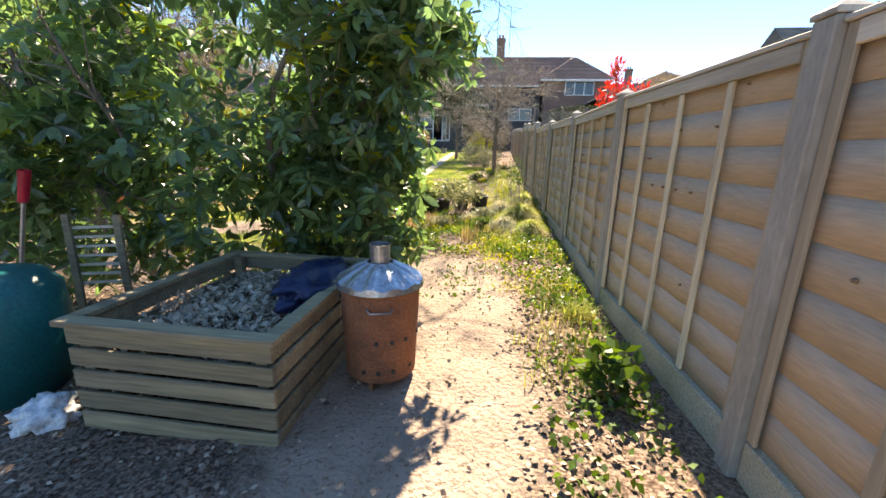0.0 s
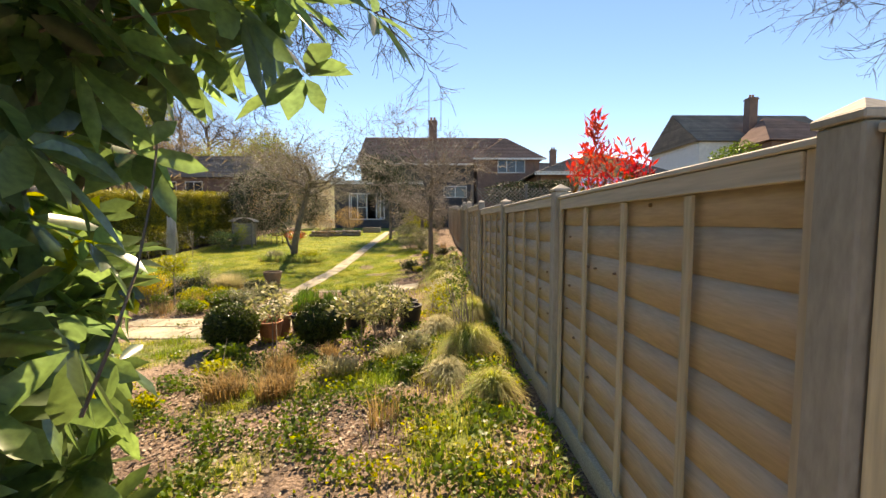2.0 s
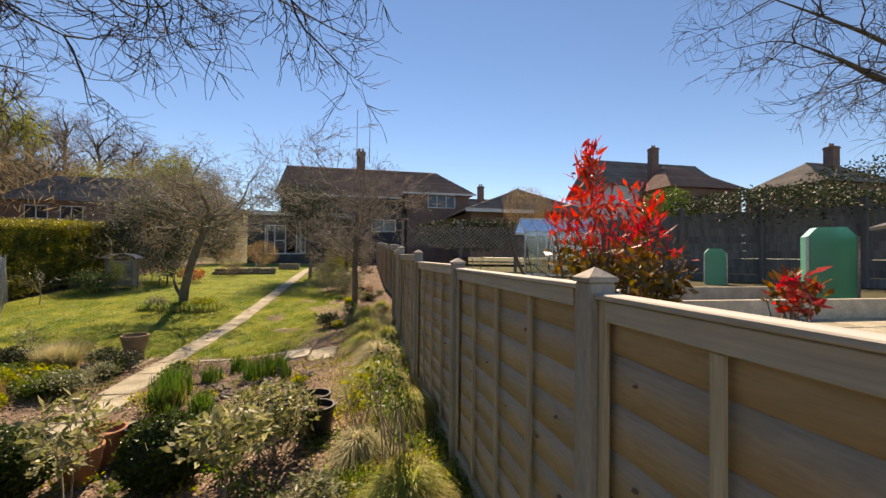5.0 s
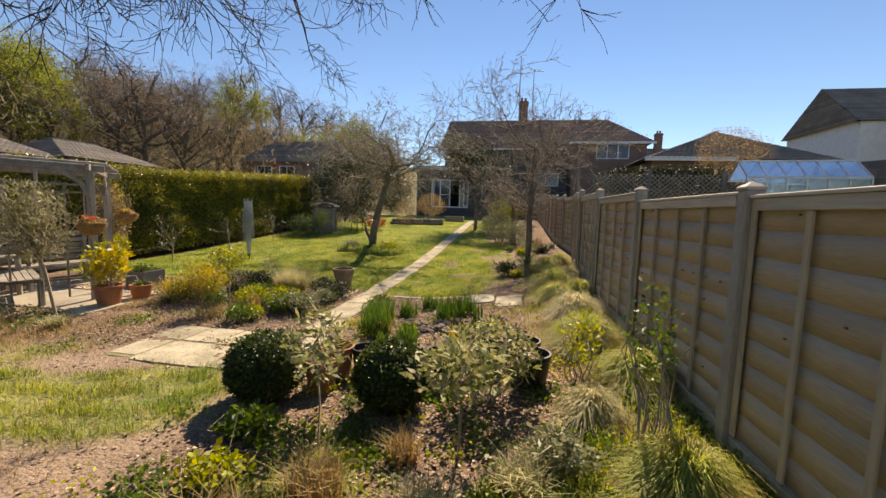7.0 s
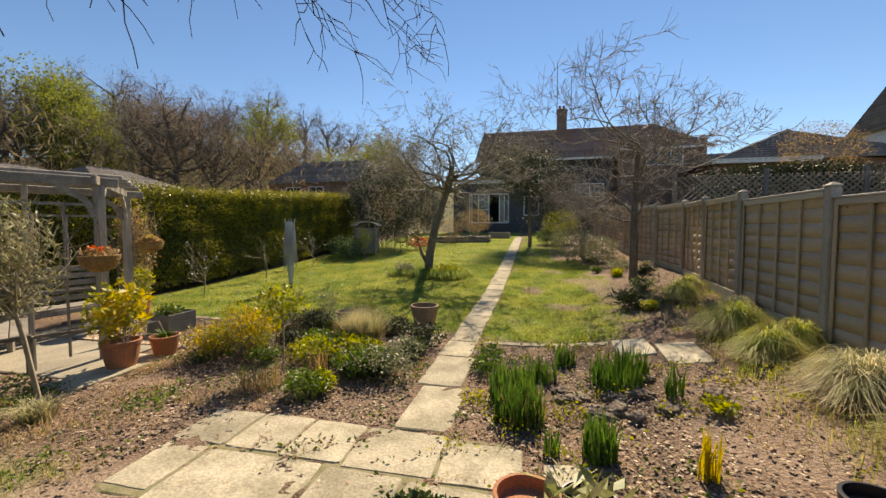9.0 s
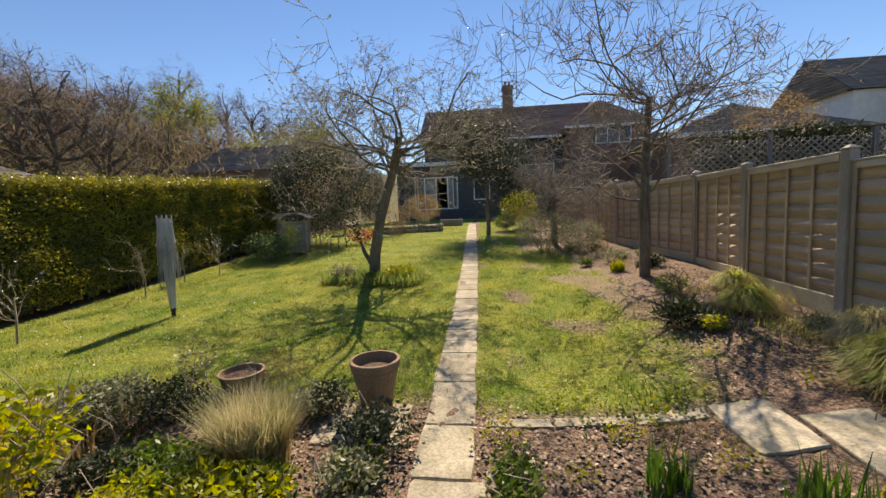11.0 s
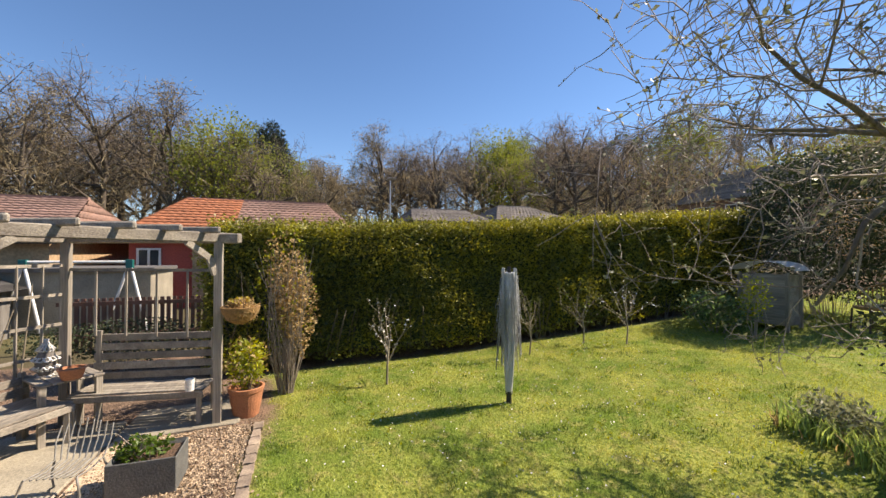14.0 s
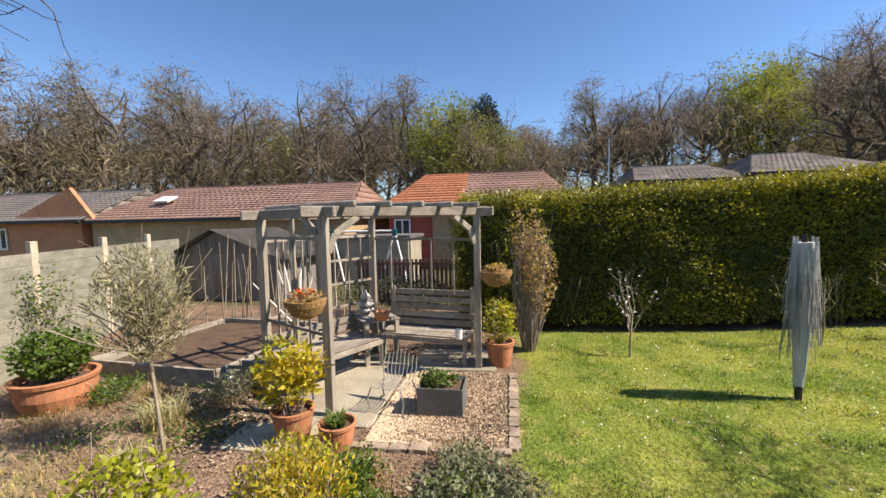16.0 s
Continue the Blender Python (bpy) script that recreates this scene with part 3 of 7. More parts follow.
    part("shaft", bm, M["fence_post"], t)
    bm = bmesh.new()
    box(bm, -0.062, 0.057, -0.059, 0.059, 1.831, 1.85, 0.003)
    r = bmesh.ops.create_cone(bm, cap_ends=True, segments=4, radius1=0.08, radius2=0.004, depth=0.035, matrix=Matrix.Translation((-0.0025, 0, 1.868)) @ Matrix.Rotation(math.pi / 4, 4, "Z"))
    part("cap", bm, M["fence_post"], t)
    return t


post0 = make_post(0)
posts_at = [-2.4, -0.4, 1.6, 3.48, 5.55, 7.58, 9.56, 11.53, 13.5, 15.35, 17.1, 19.1, 21.1] + [21.1 + 1.95 * k for k in range(1, 9)]
bf = thing("boundary_fence", 0, 0, 0, "long timber panel fence with gravel boards along the garden", "fence")
post0.parent = bf
first = True
for y in posts_at:
    m = pose(fence_x(y), y, fence_top(y) - 1.84)
    if first:
        post0.matrix_world = m
        first = False
    else:
        copy_thing(post0, m)


def fence_panel(k):
    y0, y1 = posts_at[k] + 0.055, posts_at[k + 1] - 0.055
    yc = (y0 + y1) / 2
    x0, x1 = fence_x(y0), fence_x(y1)
    top = min(fence_top(y0), fence_top(y1)) - 0.04
    ang = math.degrees(math.atan2(x0 - x1, y1 - y0))
    t = new("fence_panel")
    t.matrix_world = pose((x0 + x1) / 2, yc, top - 1.5, 0, 0, ang)
    t.parent = bf
    half = (y1 - y0) / 2
    bm = bmesh.new()
    box(bm, -0.024, 0.024, -half, half, -0.33, -0.005, 0.004)
    part("gravel_board", bm, M["gravel_board"], t, "pale gravel board along the ground")
    r = random.Random(k)
    for i in range(9):
        me = boards[(i * 2 + k) % 6]
        o = link_mesh("board", me, None, t)
        o.location = (0.012, 0, 0.0 + i * 0.165 - 0.005 * r.random())
        o.rotation_euler = (radians(r.uniform(-0.1, 0.1)), 0, math.pi * 0)
        o.scale = (1, half * 2 / 1.84, 1)
    if 1 <= k <= 6:
        for _ in range(11):
            kn = link_mesh("knot", knot, None, t)
            row = r.randrange(9)
            kn.location = (0.0035 + 0.0, r.uniform(-half + 0.1, half - 0.1), row * 0.165 + 0.085)
            kn.scale = (1, r.uniform(0.7, 1.6), r.uniform(0.6, 1.1))
    for j, yy in enumerate((-half + 0.025, -half / 2, 0, half / 2, half - 0.025)):
        bm = bmesh.new()
        w = 0.02 if 0 < j < 4 else 0.024
        box(bm, -0.024, -0.0075, yy - w, yy + w, 0.005, 1.425 if 0 < j < 4 else 1.5, 0.003)
        part("batten", bm, M["lit_batten" if k in (2, 3) and j > 0 else "batten"], t)
        bm = bmesh.new()
        box(bm, 0.016, 0.034, yy - w, yy + w, 0.005, 1.5, 0.003)
        part("batten", bm, M["batten"], t)
    bm = bmesh.new()
    box(bm, -0.031, -0.01, -half + 0.051, half - 0.051, 1.428, 1.498, 0.003)
    part("top_rail", bm, M["rail"], t)
    bm = bmesh.new()
    box(bm, -0.04, 0.045, -half + 0.001, half - 0.001, 1.501, 1.522, 0.004)
    part("capping", bm, M["capping"], t, "sloping timber capping, coloured paler for the sunlight on it")


for k in range(len(posts_at) - 1):
    fence_panel(k)

# ---- houses ----


def roof_slope(a, b, c, d, course=0.3, width=0.3, th=0.045):
    """A tiled slope: a-b the eave, d-c the ridge. Rows of rolled tiles, each row a step proud of the next."""
    a, b, c, d = (np.array(v, float) for v in (a, b, c, d))
    rows = max(3, int(np.linalg.norm((d + c) / 2 - (a + b) / 2) / course))
    nrm = np.cross(b - a, d - a)
    nrm /= np.linalg.norm(nrm)
    if nrm[2] < 0:
        nrm = -nrm
    V, Fc, base = [], [], 0
    for r_ in range(rows):
        f0, f1 = r_ / rows, (r_ + 1) / rows
        l0, r0 = a + (d - a) * f0, b + (c - b) * f0
        l1, r1 = a + (d - a) * f1, b + (c - b) * f1
        cols = max(1, int(np.linalg.norm(r0 - l0) / width))
        u = np.arange(cols * 2 + 1) / (cols * 2)
        roll = (np.arange(cols * 2 + 1) % 2) * 0.03
        lo = l0 + (r0 - l0) * u[:, None] + nrm * (th + roll[:, None])
        lob = l0 + (r0 - l0) * u[:, None]
        hi = l1 + (r1 - l1) * u[:, None] + nrm * (0.008 + roll[:, None])
        n = len(u)
        V.append(np.concatenate([lob, lo, hi]))
        i = np.arange(n - 1)
        Fc.append(np.stack([i, i + 1, n + i + 1, n + i], 1) + base)
        Fc.append(np.stack([n + i, n + i + 1, 2 * n + i + 1, 2 * n + i], 1) + base)
        base += 3 * n
    return np_mesh("roof", np.concatenate(V), np.concatenate(Fc))


def add_window(t, x, y, z, w, h, bars=2, face="y", out=-1, opens=False):
    """A framed window on a wall whose face is at y (or x); out: the side that looks out."""
    win = new("window")
    win.parent = t
    win.location = (x, y, z)
    win.rotation_euler = (0, 0, 0 if face == "y" else math.pi / 2)
    o = out if face == "y" else -out
    fr = bmesh.new()
    f = 0.07
    lo, hi = sorted((0.0, o * 0.05))
    for x0, x1, z0, z1 in [(-w / 2, w / 2, 0, f), (-w / 2, w / 2, h - f, h), (-w / 2, -w / 2 + f, f, h - f), (w / 2 - f, w / 2, f, h - f)] + [(-w / 2 + w * i / bars - f / 2, -w / 2 + w * i / bars + f / 2, f, h - f) for i in range(1, bars)]:
        box(fr, x0, x1, lo, hi, z0, z1)
    part("window_frame", fr, M["white"], win, "white window frame")
    g = bmesh.new()
    lo, hi = sorted((o * 0.004, o * 0.012))
    box(g, -w / 2 + 0.02, w / 2 - 0.02, lo, hi, 0.02, h - 0.02)
    pn = part("pane", g, M["room"], win)
    pn.data.materials[0] = M["pane"]
    return win


pane = mat("window_pane", (0.045, 0.055, 0.07), (0.03, 0.035, 0.045), rough=0.06, bump=0, spec=0.6, scale=0.7)
M["pane"] = pane


def wall_box(t, x0, x1, y0, y1, z0, z1, material, name="wall"):
    bm = bmesh.new()
    box(bm, x0, x1, y0, y1, z0, z1)
    return part(name, bm, material, t)


def gable_wall(t, pts, thick, material):
    """A wall from its outline (points of one upright plane), with thickness."""
    bm = bmesh.new()
    a = [bm.verts.new(p) for p in pts]
    b = [bm.verts.new(Vector(p) + Vector(thick)) for p in pts]
    bm.faces.new(a)
    bm.faces.new(b[::-1])
    for i in range(len(pts)):
        j = (i + 1) % len(pts)
        bm.faces.new((a[i], b[i], b[j], a[j]))
    bmesh.ops.recalc_face_normals(bm, faces=bm.faces)
    return part("wall", bm, material, t)


def roof_parts(t, slopes, material):
    for s in slopes:
        tagged(link_mesh("roof", roof_slope(*s), material, t), kind="stuff")


def chimney(t, x, y, z0, z1, w=0.7, material=None, pots=2):
    bm = bmesh.new()
    box(bm, x - w / 2, x + w / 2, y - w / 2, y + w / 2, z0, z1)
    box(bm, x - w / 2 - 0.06, x + w / 2 + 0.06, y - w / 2 - 0.06, y + w / 2 + 0.06, z1 - 0.25, z1 - 0.1)
    ch = part("chimney", bm, material or M["brick"], t)
    for i in range(pots):
        bm = bmesh.new()
        lathe(bm, [(0.12, 0), (0.1, 0.3), (0.13, 0.34)], 10)
        p = part("chimney_pot", bm, M["terracotta"], ch)
        p.location = (x + (i - (pots - 1) / 2) * 0.32, y, z1)
    return ch


def aerial(t, x, y, z0, z1, arms=True):
    L = [([(x, y, z0), (x, y, z1)], [0.045, 0.035])]
    if arms:
        L.append(([(x - 0.1, y, z1 - 0.1), (x + 0.9, y + 0.2, z1 - 0.12)], [0.03, 0.03]))
        for i in range(7):
            L.append(([(x + i * 0.12, y - 0.25, z1 - 0.1), (x + i * 0.12, y + 0.25, z1 - 0.1)], [0.02, 0.02]))
    else:
        L.append(([(x, y, z1), (x + 0.45, y, z1 + 0.12)], [0.02, 0.02]))
    link_mesh("aerial", tubes(L), M["zinc"], t)


# the house at the end of the garden
hs = thing("house", 0, 40, 1.3, "brick house with a brown tiled roof and a dark single-storey extension", "house")
hs.matrix_world = pose(0, 0, 0)
H0 = 0.4
wall_box(hs, -7.3, 3.4, 41, 48, H0, 7.6, M["dark_wall"])
wall_box(hs, 3.6, 9.2, 39.5, 48, H0, 7.65, M["brick"])
roof_parts(hs, [((-7.7, 40.4, 7.3), (5.6, 40.4, 7.3), (6.6, 44.5, 10.55), (-7.5, 44.5, 10.55)), ((5.6, 48.6, 7.4), (-7.7, 48.6, 7.4), (-7.5, 44.5, 10.55), (6.6, 44.5, 10.55)),
                ((3.2, 39.1, 7.65), (9.7, 39.1, 7.65), (6.5, 42.0, 10.0), (6.3, 42.0, 10.0)), ((9.7, 39.1, 7.65), (9.7, 48.6, 7.65), (6.6, 44.5, 10.5), (6.5, 42.0, 10.0)), ((3.2, 44.6, 7.65), (3.2, 39.1, 7.65), (6.3, 42.0, 10.0), (6.3, 44.6, 10.4))], M["tile_brown"])
gable_wall(hs, [(-7.3, 41, 7.4), (-7.3, 48, 7.4), (-7.3, 44.5, 10.4)], (0.2, 0, 0), M["white_wall"])
bm = bmesh.new()
bar(bm, (3.15, 39.05, 7.58), (9.75, 39.05, 7.58), 0.06, 0.16)
bar(bm, (-7.7, 40.35, 7.25), (3.2, 40.35, 7.25), 0.06, 0.16)
part("gutter", bm, M["white"], hs)
chimney(hs, -0.55, 43.2, 8.5, 11.9, 0.8)
aerial(hs, -0.95, 43.3, 11.6, 16.0, False)
aerial(hs, 0.25, 43.6, 11.0, 14.9)
add_window(hs, 6.65, 39.49, 6.35, 2.5, 1.2, 3)
add_window(hs, 1.6, 40.98, 4.2, 2.2, 1.1, 2)
wall_box(hs, -8.7, -7.5, 36.5, 41, H0, 5.0, M["dark_wall"])
wall_box(hs, -4.5, -1.6, 36.5, 41, H0, 5.0, M["dark_wall"])
wall_box(hs, -7.5, -4.5, 36.5, 36.9, H0, 2.05, M["dark_wall"])
wall_box(hs, -7.5, -4.5, 36.5, 36.9, 4.27, 5.0, M["dark_wall"])
wall_box(hs, -7.5, -4.5, 40.5, 41, H0, 5.0, M["room"], "back_wall")
wall_box(hs, -7.5, -4.5, 36.9, 40.5, 1.8, 2.0, M["room"], "floor")
wall_box(hs, -9.0, -1.3, 36.2, 41.2, 5.0, 5.22, M["white"], "flat_roof")
wall_box(hs, -8.95, -1.35, 36.25, 41.2, 5.22, 5.3, M["felt"], "roof_felt")
wd = new("patio_door")
wd.parent = hs
wd.location = (0, 36.6, 2.05)
fr = bmesh.new()
for x0, x1, z0, z1 in [(-7.5, -4.5, 0, 0.09), (-7.5, -4.5, 2.13, 2.22), (-7.5, -7.41, 0.09, 2.13), (-4.59, -4.5, 0.09, 2.13), (-6.83, -6.75, 0.09, 2.13), (-6.05, -5.97, 0.09, 2.13), (-5.25, -5.17, 0.09, 2.13), (-6.75, -6.05, 1.0, 1.05)]:
    box(fr, x0, x1, -0.06, 0.04, z0, z1)
part("door_frame", fr, M["white"], wd)
for x0, x1 in ((-7.41, -6.83), (-6.75, -6.05), (-5.17, -4.59)):
    g = bmesh.new()
    box(g, x0, x1, -0.01, 0.0, 0.09, 2.13)
    part("pane", g, M["pane"], wd)
for xx, an in ((-4.55, -62), (-7.45, 62)):
    lf = bmesh.new()
    for x0, x1, z0, z1 in [(0, 0.62, 0.1, 0.18), (0, 0.62, 2.04, 2.12), (0, 0.07, 0.18, 2.04), (0.55, 0.62, 0.18, 2.04)]:
        s = 1 if xx < -6 else -1
        box(lf, min(s * x0, s * x1), max(s * x0, s * x1), -0.05, 0, z0, z1)
    o = part("open_leaf", lf, M["white"], wd)
    o.location = (xx, -0.07, 0)
    o.rotation_euler = (0, 0, radians(-an))
add_window(hs, -2.9, 36.49, 2.6, 1.1, 1.4, 1)

# bungalows beyond the hedge


def bungalow(label, x0, x1, y0, y1, z0, eave, ridge, material, roof_mat, hip=1.2, along="y", over=0.4):
    t = thing("bungalow", 0, 0, 0, label, "house")
    wall_box(t, x0, x1, y0, y1, z0, eave, material)
    a, b, c, d = x0 - over, x1 + over, y0 - over, y1 + over
    if along == "y":
        xm = (a + b) / 2
        roof_parts(t, [((b, c, eave), (b, d, eave), (xm, d - hip, ridge), (xm, c + hip, ridge)), ((a, d, eave), (a, c, eave), (xm, c + hip, ridge), (xm, d - hip, ridge)),
                       ((a, c, eave), (b, c, eave), (xm, c + hip, ridge), (xm - 0.01, c + hip, ridge)), ((b, d, eave), (a, d, eave), (xm - 0.01, d - hip, ridge), (xm, d - hip, ridge))], roof_mat)
        bm = bmesh.new()
        bar(bm, (xm, c + hip, ridge + 0.04), (xm, d - hip, ridge + 0.04), 0.2, 0.1)
    else:
        ym = (c + d) / 2
        roof_parts(t, [((a, c, eave), (b, c, eave), (b - hip, ym, ridge), (a + hip, ym, ridge)), ((b, d, eave), (a, d, eave), (a + hip, ym, ridge), (b - hip, ym, ridge)),
                       ((b, c, eave), (b, d, eave), (b - hip, ym, ridge), (b - hip, ym - 0.01, ridge)), ((a, d, eave), (a, c, eave), (a + hip, ym - 0.01, ridge), (a + hip, ym, ridge))], roof_mat)
        bm = bmesh.new()
        bar(bm, (a + hip, ym, ridge + 0.04), (b - hip, ym, ridge + 0.04), 0.2, 0.1)
    part("ridge", bm, roof_mat, t)
    bm = bmesh.new()
    box(bm, b - 0.03, b + 0.07, c, d, eave - 0.1, eave + 0.02)
    part("gutter", bm, M["tile_black"], t)
    return t


b = bungalow("red-painted bungalow with an orange and brown tiled hipped roof", -28, -21, 7.0, 15.0, -0.5, 2.65, 4.5, M["red_wall"], M["tile_brown"], 1.4)
link_mesh("new_roof_tiles", roof_slope((-20.58, 6.6, 2.7), (-20.58, 10.3, 2.7), (-24.5, 10.3, 4.56), (-24.5, 8.0, 4.56)), M["tile_orange"], b, "clean orange roof tiles")
add_window(b, -20.98, 7.62, 1.28, 0.75, 0.98, 2, "x", 1)
add_window(b, -20.98, 9.5, 1.4, 0.7, 0.85, 2, "x", 1)
wall_box(b, -20.99, -20.9, 9.0, 15.0, -0.4, 2.55, M["buff_wall"], "side_wall")
b = bungalow("buff brick bungalow with a long brown tiled roof", -27, -19.2, -6.6, 5.6, -0.5, 2.45, 4.15, M["buff_wall"], M["tile_brown"], 1.0)
bm = bmesh.new()
bar(bm, (-20.6, -4.4, 3.25), (-20.6, -3.6, 3.25), 0.7, 0.08)
o = part("roof_window", bm, M["white"], b)
o.matrix_basis = Matrix.Translation((-20.6, -4, 3.45)) @ Matrix.Rotation(radians(22), 4, "Y") @ Matrix.Translation((20.6, 4, -3.25))
b = bungalow("orange brick bungalow with a grey tiled roof", -26, -19, -17, -6.9, -0.5, 2.5, 4.1, M["orange_brick"], M["tile_grey"], 0.4)
gable_wall(b, [(-18.95, -11.2, 2.4), (-18.95, -6.1, 2.4), (-18.95, -7.4, 4.0)], (-0.2, 0, 0), M["orange_brick"])
add_window(b, -18.98, -11.7, 1.2, 1.2, 1.0, 3, "x", 1)
b = bungalow("brick bungalow under a dark grey tiled roof", -37, -30, 20.2, 26, 1.0, 4.3, 5.5, M["brick"], M["tile_grey"], 1.0)
b = bungalow("brick bungalow under a grey hipped roof", -37, -29.6, 26.3, 33, 1.0, 4.5, 6.0, M["brick"], M["tile_grey"], 2.2)
aerial(b, -29, 18.2, 1.5, 6.9)
b = bungalow("dark brick house with white windows and a grey hipped roof", -31, -19.5, 45.2, 52, 1.5, 6.5, 9.2, M["brick"], M["tile_grey"], 2.0, "x")
add_window(b, -28.3, 45.18, 4.9, 1.8, 1.2, 2)
add_window(b, -25.6, 45.18, 4.9, 1.8, 1.2, 2)
b = bungalow("low bungalow with a grey roof behind trees", 7.6, 17, 32.5, 40, 2.0, 5.4, 7.6, M["brick"], M["tile_grey"], 3.4, "y", 0.6)
bm = bmesh.new()
bar(bm, (7.0, 31.9, 5.4), (12.2, 31.9, 5.4), 0.05, 0.25)
part("fascia", bm, M["white"], b)
b = bungalow("white gabled house with a brown tiled roof", 29, 45, 47.5, 57.5, 2.0, 10.9, 15.0, M["white_wall"], M["tile_grey"], 0.1, "x")
gable_wall(b, [(28.95, 47.5, 10.5), (28.95, 57.5, 10.5), (28.95, 52.5, 14.9)], (0.2, 0, 0), M["white_wall"])
chimney(b, 35.2, 48.3, 12, 15.9, 0.9)
wall_box(b, 33, 42, 42.5, 47.5, 2, 10.0, M["brick"])
roof_parts(b, [((32.4, 42, 10.0), (42.6, 42, 10.0), (39, 47.5, 13.4), (36, 47.5, 13.4)), ((32.4, 47.5, 10.0), (32.4, 42, 10.0), (36, 47.5, 13.4), (35.9, 47.5, 13.4)), ((42.6, 42, 10.0), (42.6, 47.5, 10.0), (39.1, 47.5, 13.4), (39, 47.5, 13.4))], M["tile_brown"])
b = bungalow("brick house with a hipped roof and a chimney", 42, 52, 34, 42, 3.0, 9.5, 12.2, M["brick"], M["tile_grey"], 3.5, "x")
chimney(b, 47, 37, 11, 13.8, 0.9)
b = bungalow("distant dark roofed house", 11, 22, 58, 66, 2, 7.5, 10.6, M["brick"], M["tile_grey"], 2.0, "x")
chimney(b, 16.5, 61, 9.6, 12.4, 0.8)

# ---- the hedge ----


def hedge_run(x0, x1, y0, y1, h, n, name, label):
    t = thing(name, (x0 + x1) / 2, (y0 + y1) / 2, gz((x0 + x1) / 2, (y0 + y1) / 2), label, "hedge")
    r = np.random.default_rng(3)
    w, L = (x1 - x0) / 2, (y1 - y0) / 2
    side = r.random(n)
    u, v = r.uniform(-1, 1, n), r.uniform(0, 1, n) ** 0.85
    P = np.empty((n, 3))
    front = side < 0.5
    topm = (side >= 0.5) & (side < 0.78)
    ends = side >= 0.93
    lump = 0.17 * wave(u * L, v * h, 1.9, 11) + 0.09 * wave(u * L, v * h, 6, 12)
    P[:, 0], P[:, 1], P[:, 2] = w + lump * 0.45 - r.exponential(0.06, n), u * L, 0.12 + v * (h - 0.1)
    P[topm, 0], P[topm, 2] = u[topm] * w, h + lump[topm] + r.uniform(-0.1, 0.08, topm.sum())
    P[topm, 1] = r.uniform(-1, 1, topm.sum()) * L
    back = (side >= 0.78) & (side < 0.93)
    P[back, 0] = -w
    P[ends, 1] = np.sign(u[ends]) * (L + lump[ends])
    P[ends, 0] = r.uniform(-w, w, ends.sum())
    slope = land((x0 + x1) / 2 + P[:, 0], (y0 + y1) / 2 + P[:, 1]) - gz((x0 + x1) / 2, (y0 + y1) / 2)
    P[:, 2] += slope
    stuff("foliage", leaves(r, P, 0.06, 0.035, 0.4), M["hedge"], "", "", t)
    # solid near-black blocks stand in for the shade among the inner twigs
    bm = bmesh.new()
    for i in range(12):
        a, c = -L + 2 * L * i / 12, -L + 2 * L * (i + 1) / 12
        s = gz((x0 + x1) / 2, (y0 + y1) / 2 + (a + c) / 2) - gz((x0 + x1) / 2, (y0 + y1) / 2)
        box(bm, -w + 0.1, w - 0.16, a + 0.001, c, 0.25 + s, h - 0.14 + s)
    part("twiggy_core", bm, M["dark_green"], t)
    L2 = [([(w - 0.2 + q[0], q[1], 0), (w - 0.1 + q[0] * 2, q[1] + q[2], 0.8)], [0.02, 0.008]) for q in np.stack([r.uniform(-0.1, 0.1, 90), r.uniform(-L, L, 90), r.uniform(-0.3, 0.3, 90)], 1)]
    tagged(link_mesh("stem", tubes(L2), M["bark"], t), kind="stuff")
    return t


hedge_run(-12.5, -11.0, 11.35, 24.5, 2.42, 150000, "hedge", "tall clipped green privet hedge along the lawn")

# ---- trees ----


def tree(name, label, x, y, base_lines, twigs, bark, leaf_sets=(), rz=0, z=None):
    """base_lines: the trunk and limbs; twigs: finer lines; leaf_sets: (mesh, material, part name)."""
    t = thing(name, x, y, gz(x, y) if z is None else z, label, "tree", rz=rz)
    link_mesh("trunk", tubes(base_lines), bark, t)
    tagged(link_mesh("crown", tubes(twigs), M["twig"], t), kind="stuff")
    for me, material, nm in leaf_sets:
        tagged(link_mesh(nm, me, material, t), kind="stuff")
    return t


def orchard_tree(seed, trunk, crown_r, limbs, limb_len, twig_kids=4, depth=2, up=0.1, spread=0.9, r0=0.13, first=0.6, wob=0.35, least=0.004):
    r = np.random.default_rng(seed)
    rad = np.linspace(r0, r0 * 0.55, len(trunk))
    base, tw = [(trunk, list(rad))], []
    top = np.array(trunk[-1], float)
    tr = np.array(trunk, float)
    for i in range(limbs):
        a = 2 * math.pi * (i + r.uniform(-0.3, 0.3)) / limbs
        f = r.uniform(first, 1.0) * (len(trunk) - 1)
        j = min(len(trunk) - 2, int(f))
        q = tr[j] + (tr[j + 1] - tr[j]) * (f - j)
        d = np.array([math.cos(a), math.sin(a), r.uniform(0.1, 0.9)])
        out = grow(r, q, d, limb_len * r.uniform(0.7, 1.1), r0 * 0.26, depth, [], twig_kids, spread, up, wob, 6, 0.55, 0.35, least)
        base.append(out[0])
        tw += out[1:]
    return base, tw, r


# leaning apple tree on the lawn
ap = [(0.0, 0, -0.1), (0.05, 0, 0.5), (0.17, 0.02, 1.1), (0.36, 0.03, 1.7), (0.52, 0.03, 2.15), (0.6, 0.0, 2.6)]
base, tw, r = orchard_tree(11, ap, 1.7, 20, 2.0, 5, 3, 0.0, 0.85, 0.125, 0.66, 0.65, 0.005)
big = 1.22
base = [([tuple(np.array(q) * big) for q in p_], [v * 1.1 for v in r_]) for p_, r_ in base]
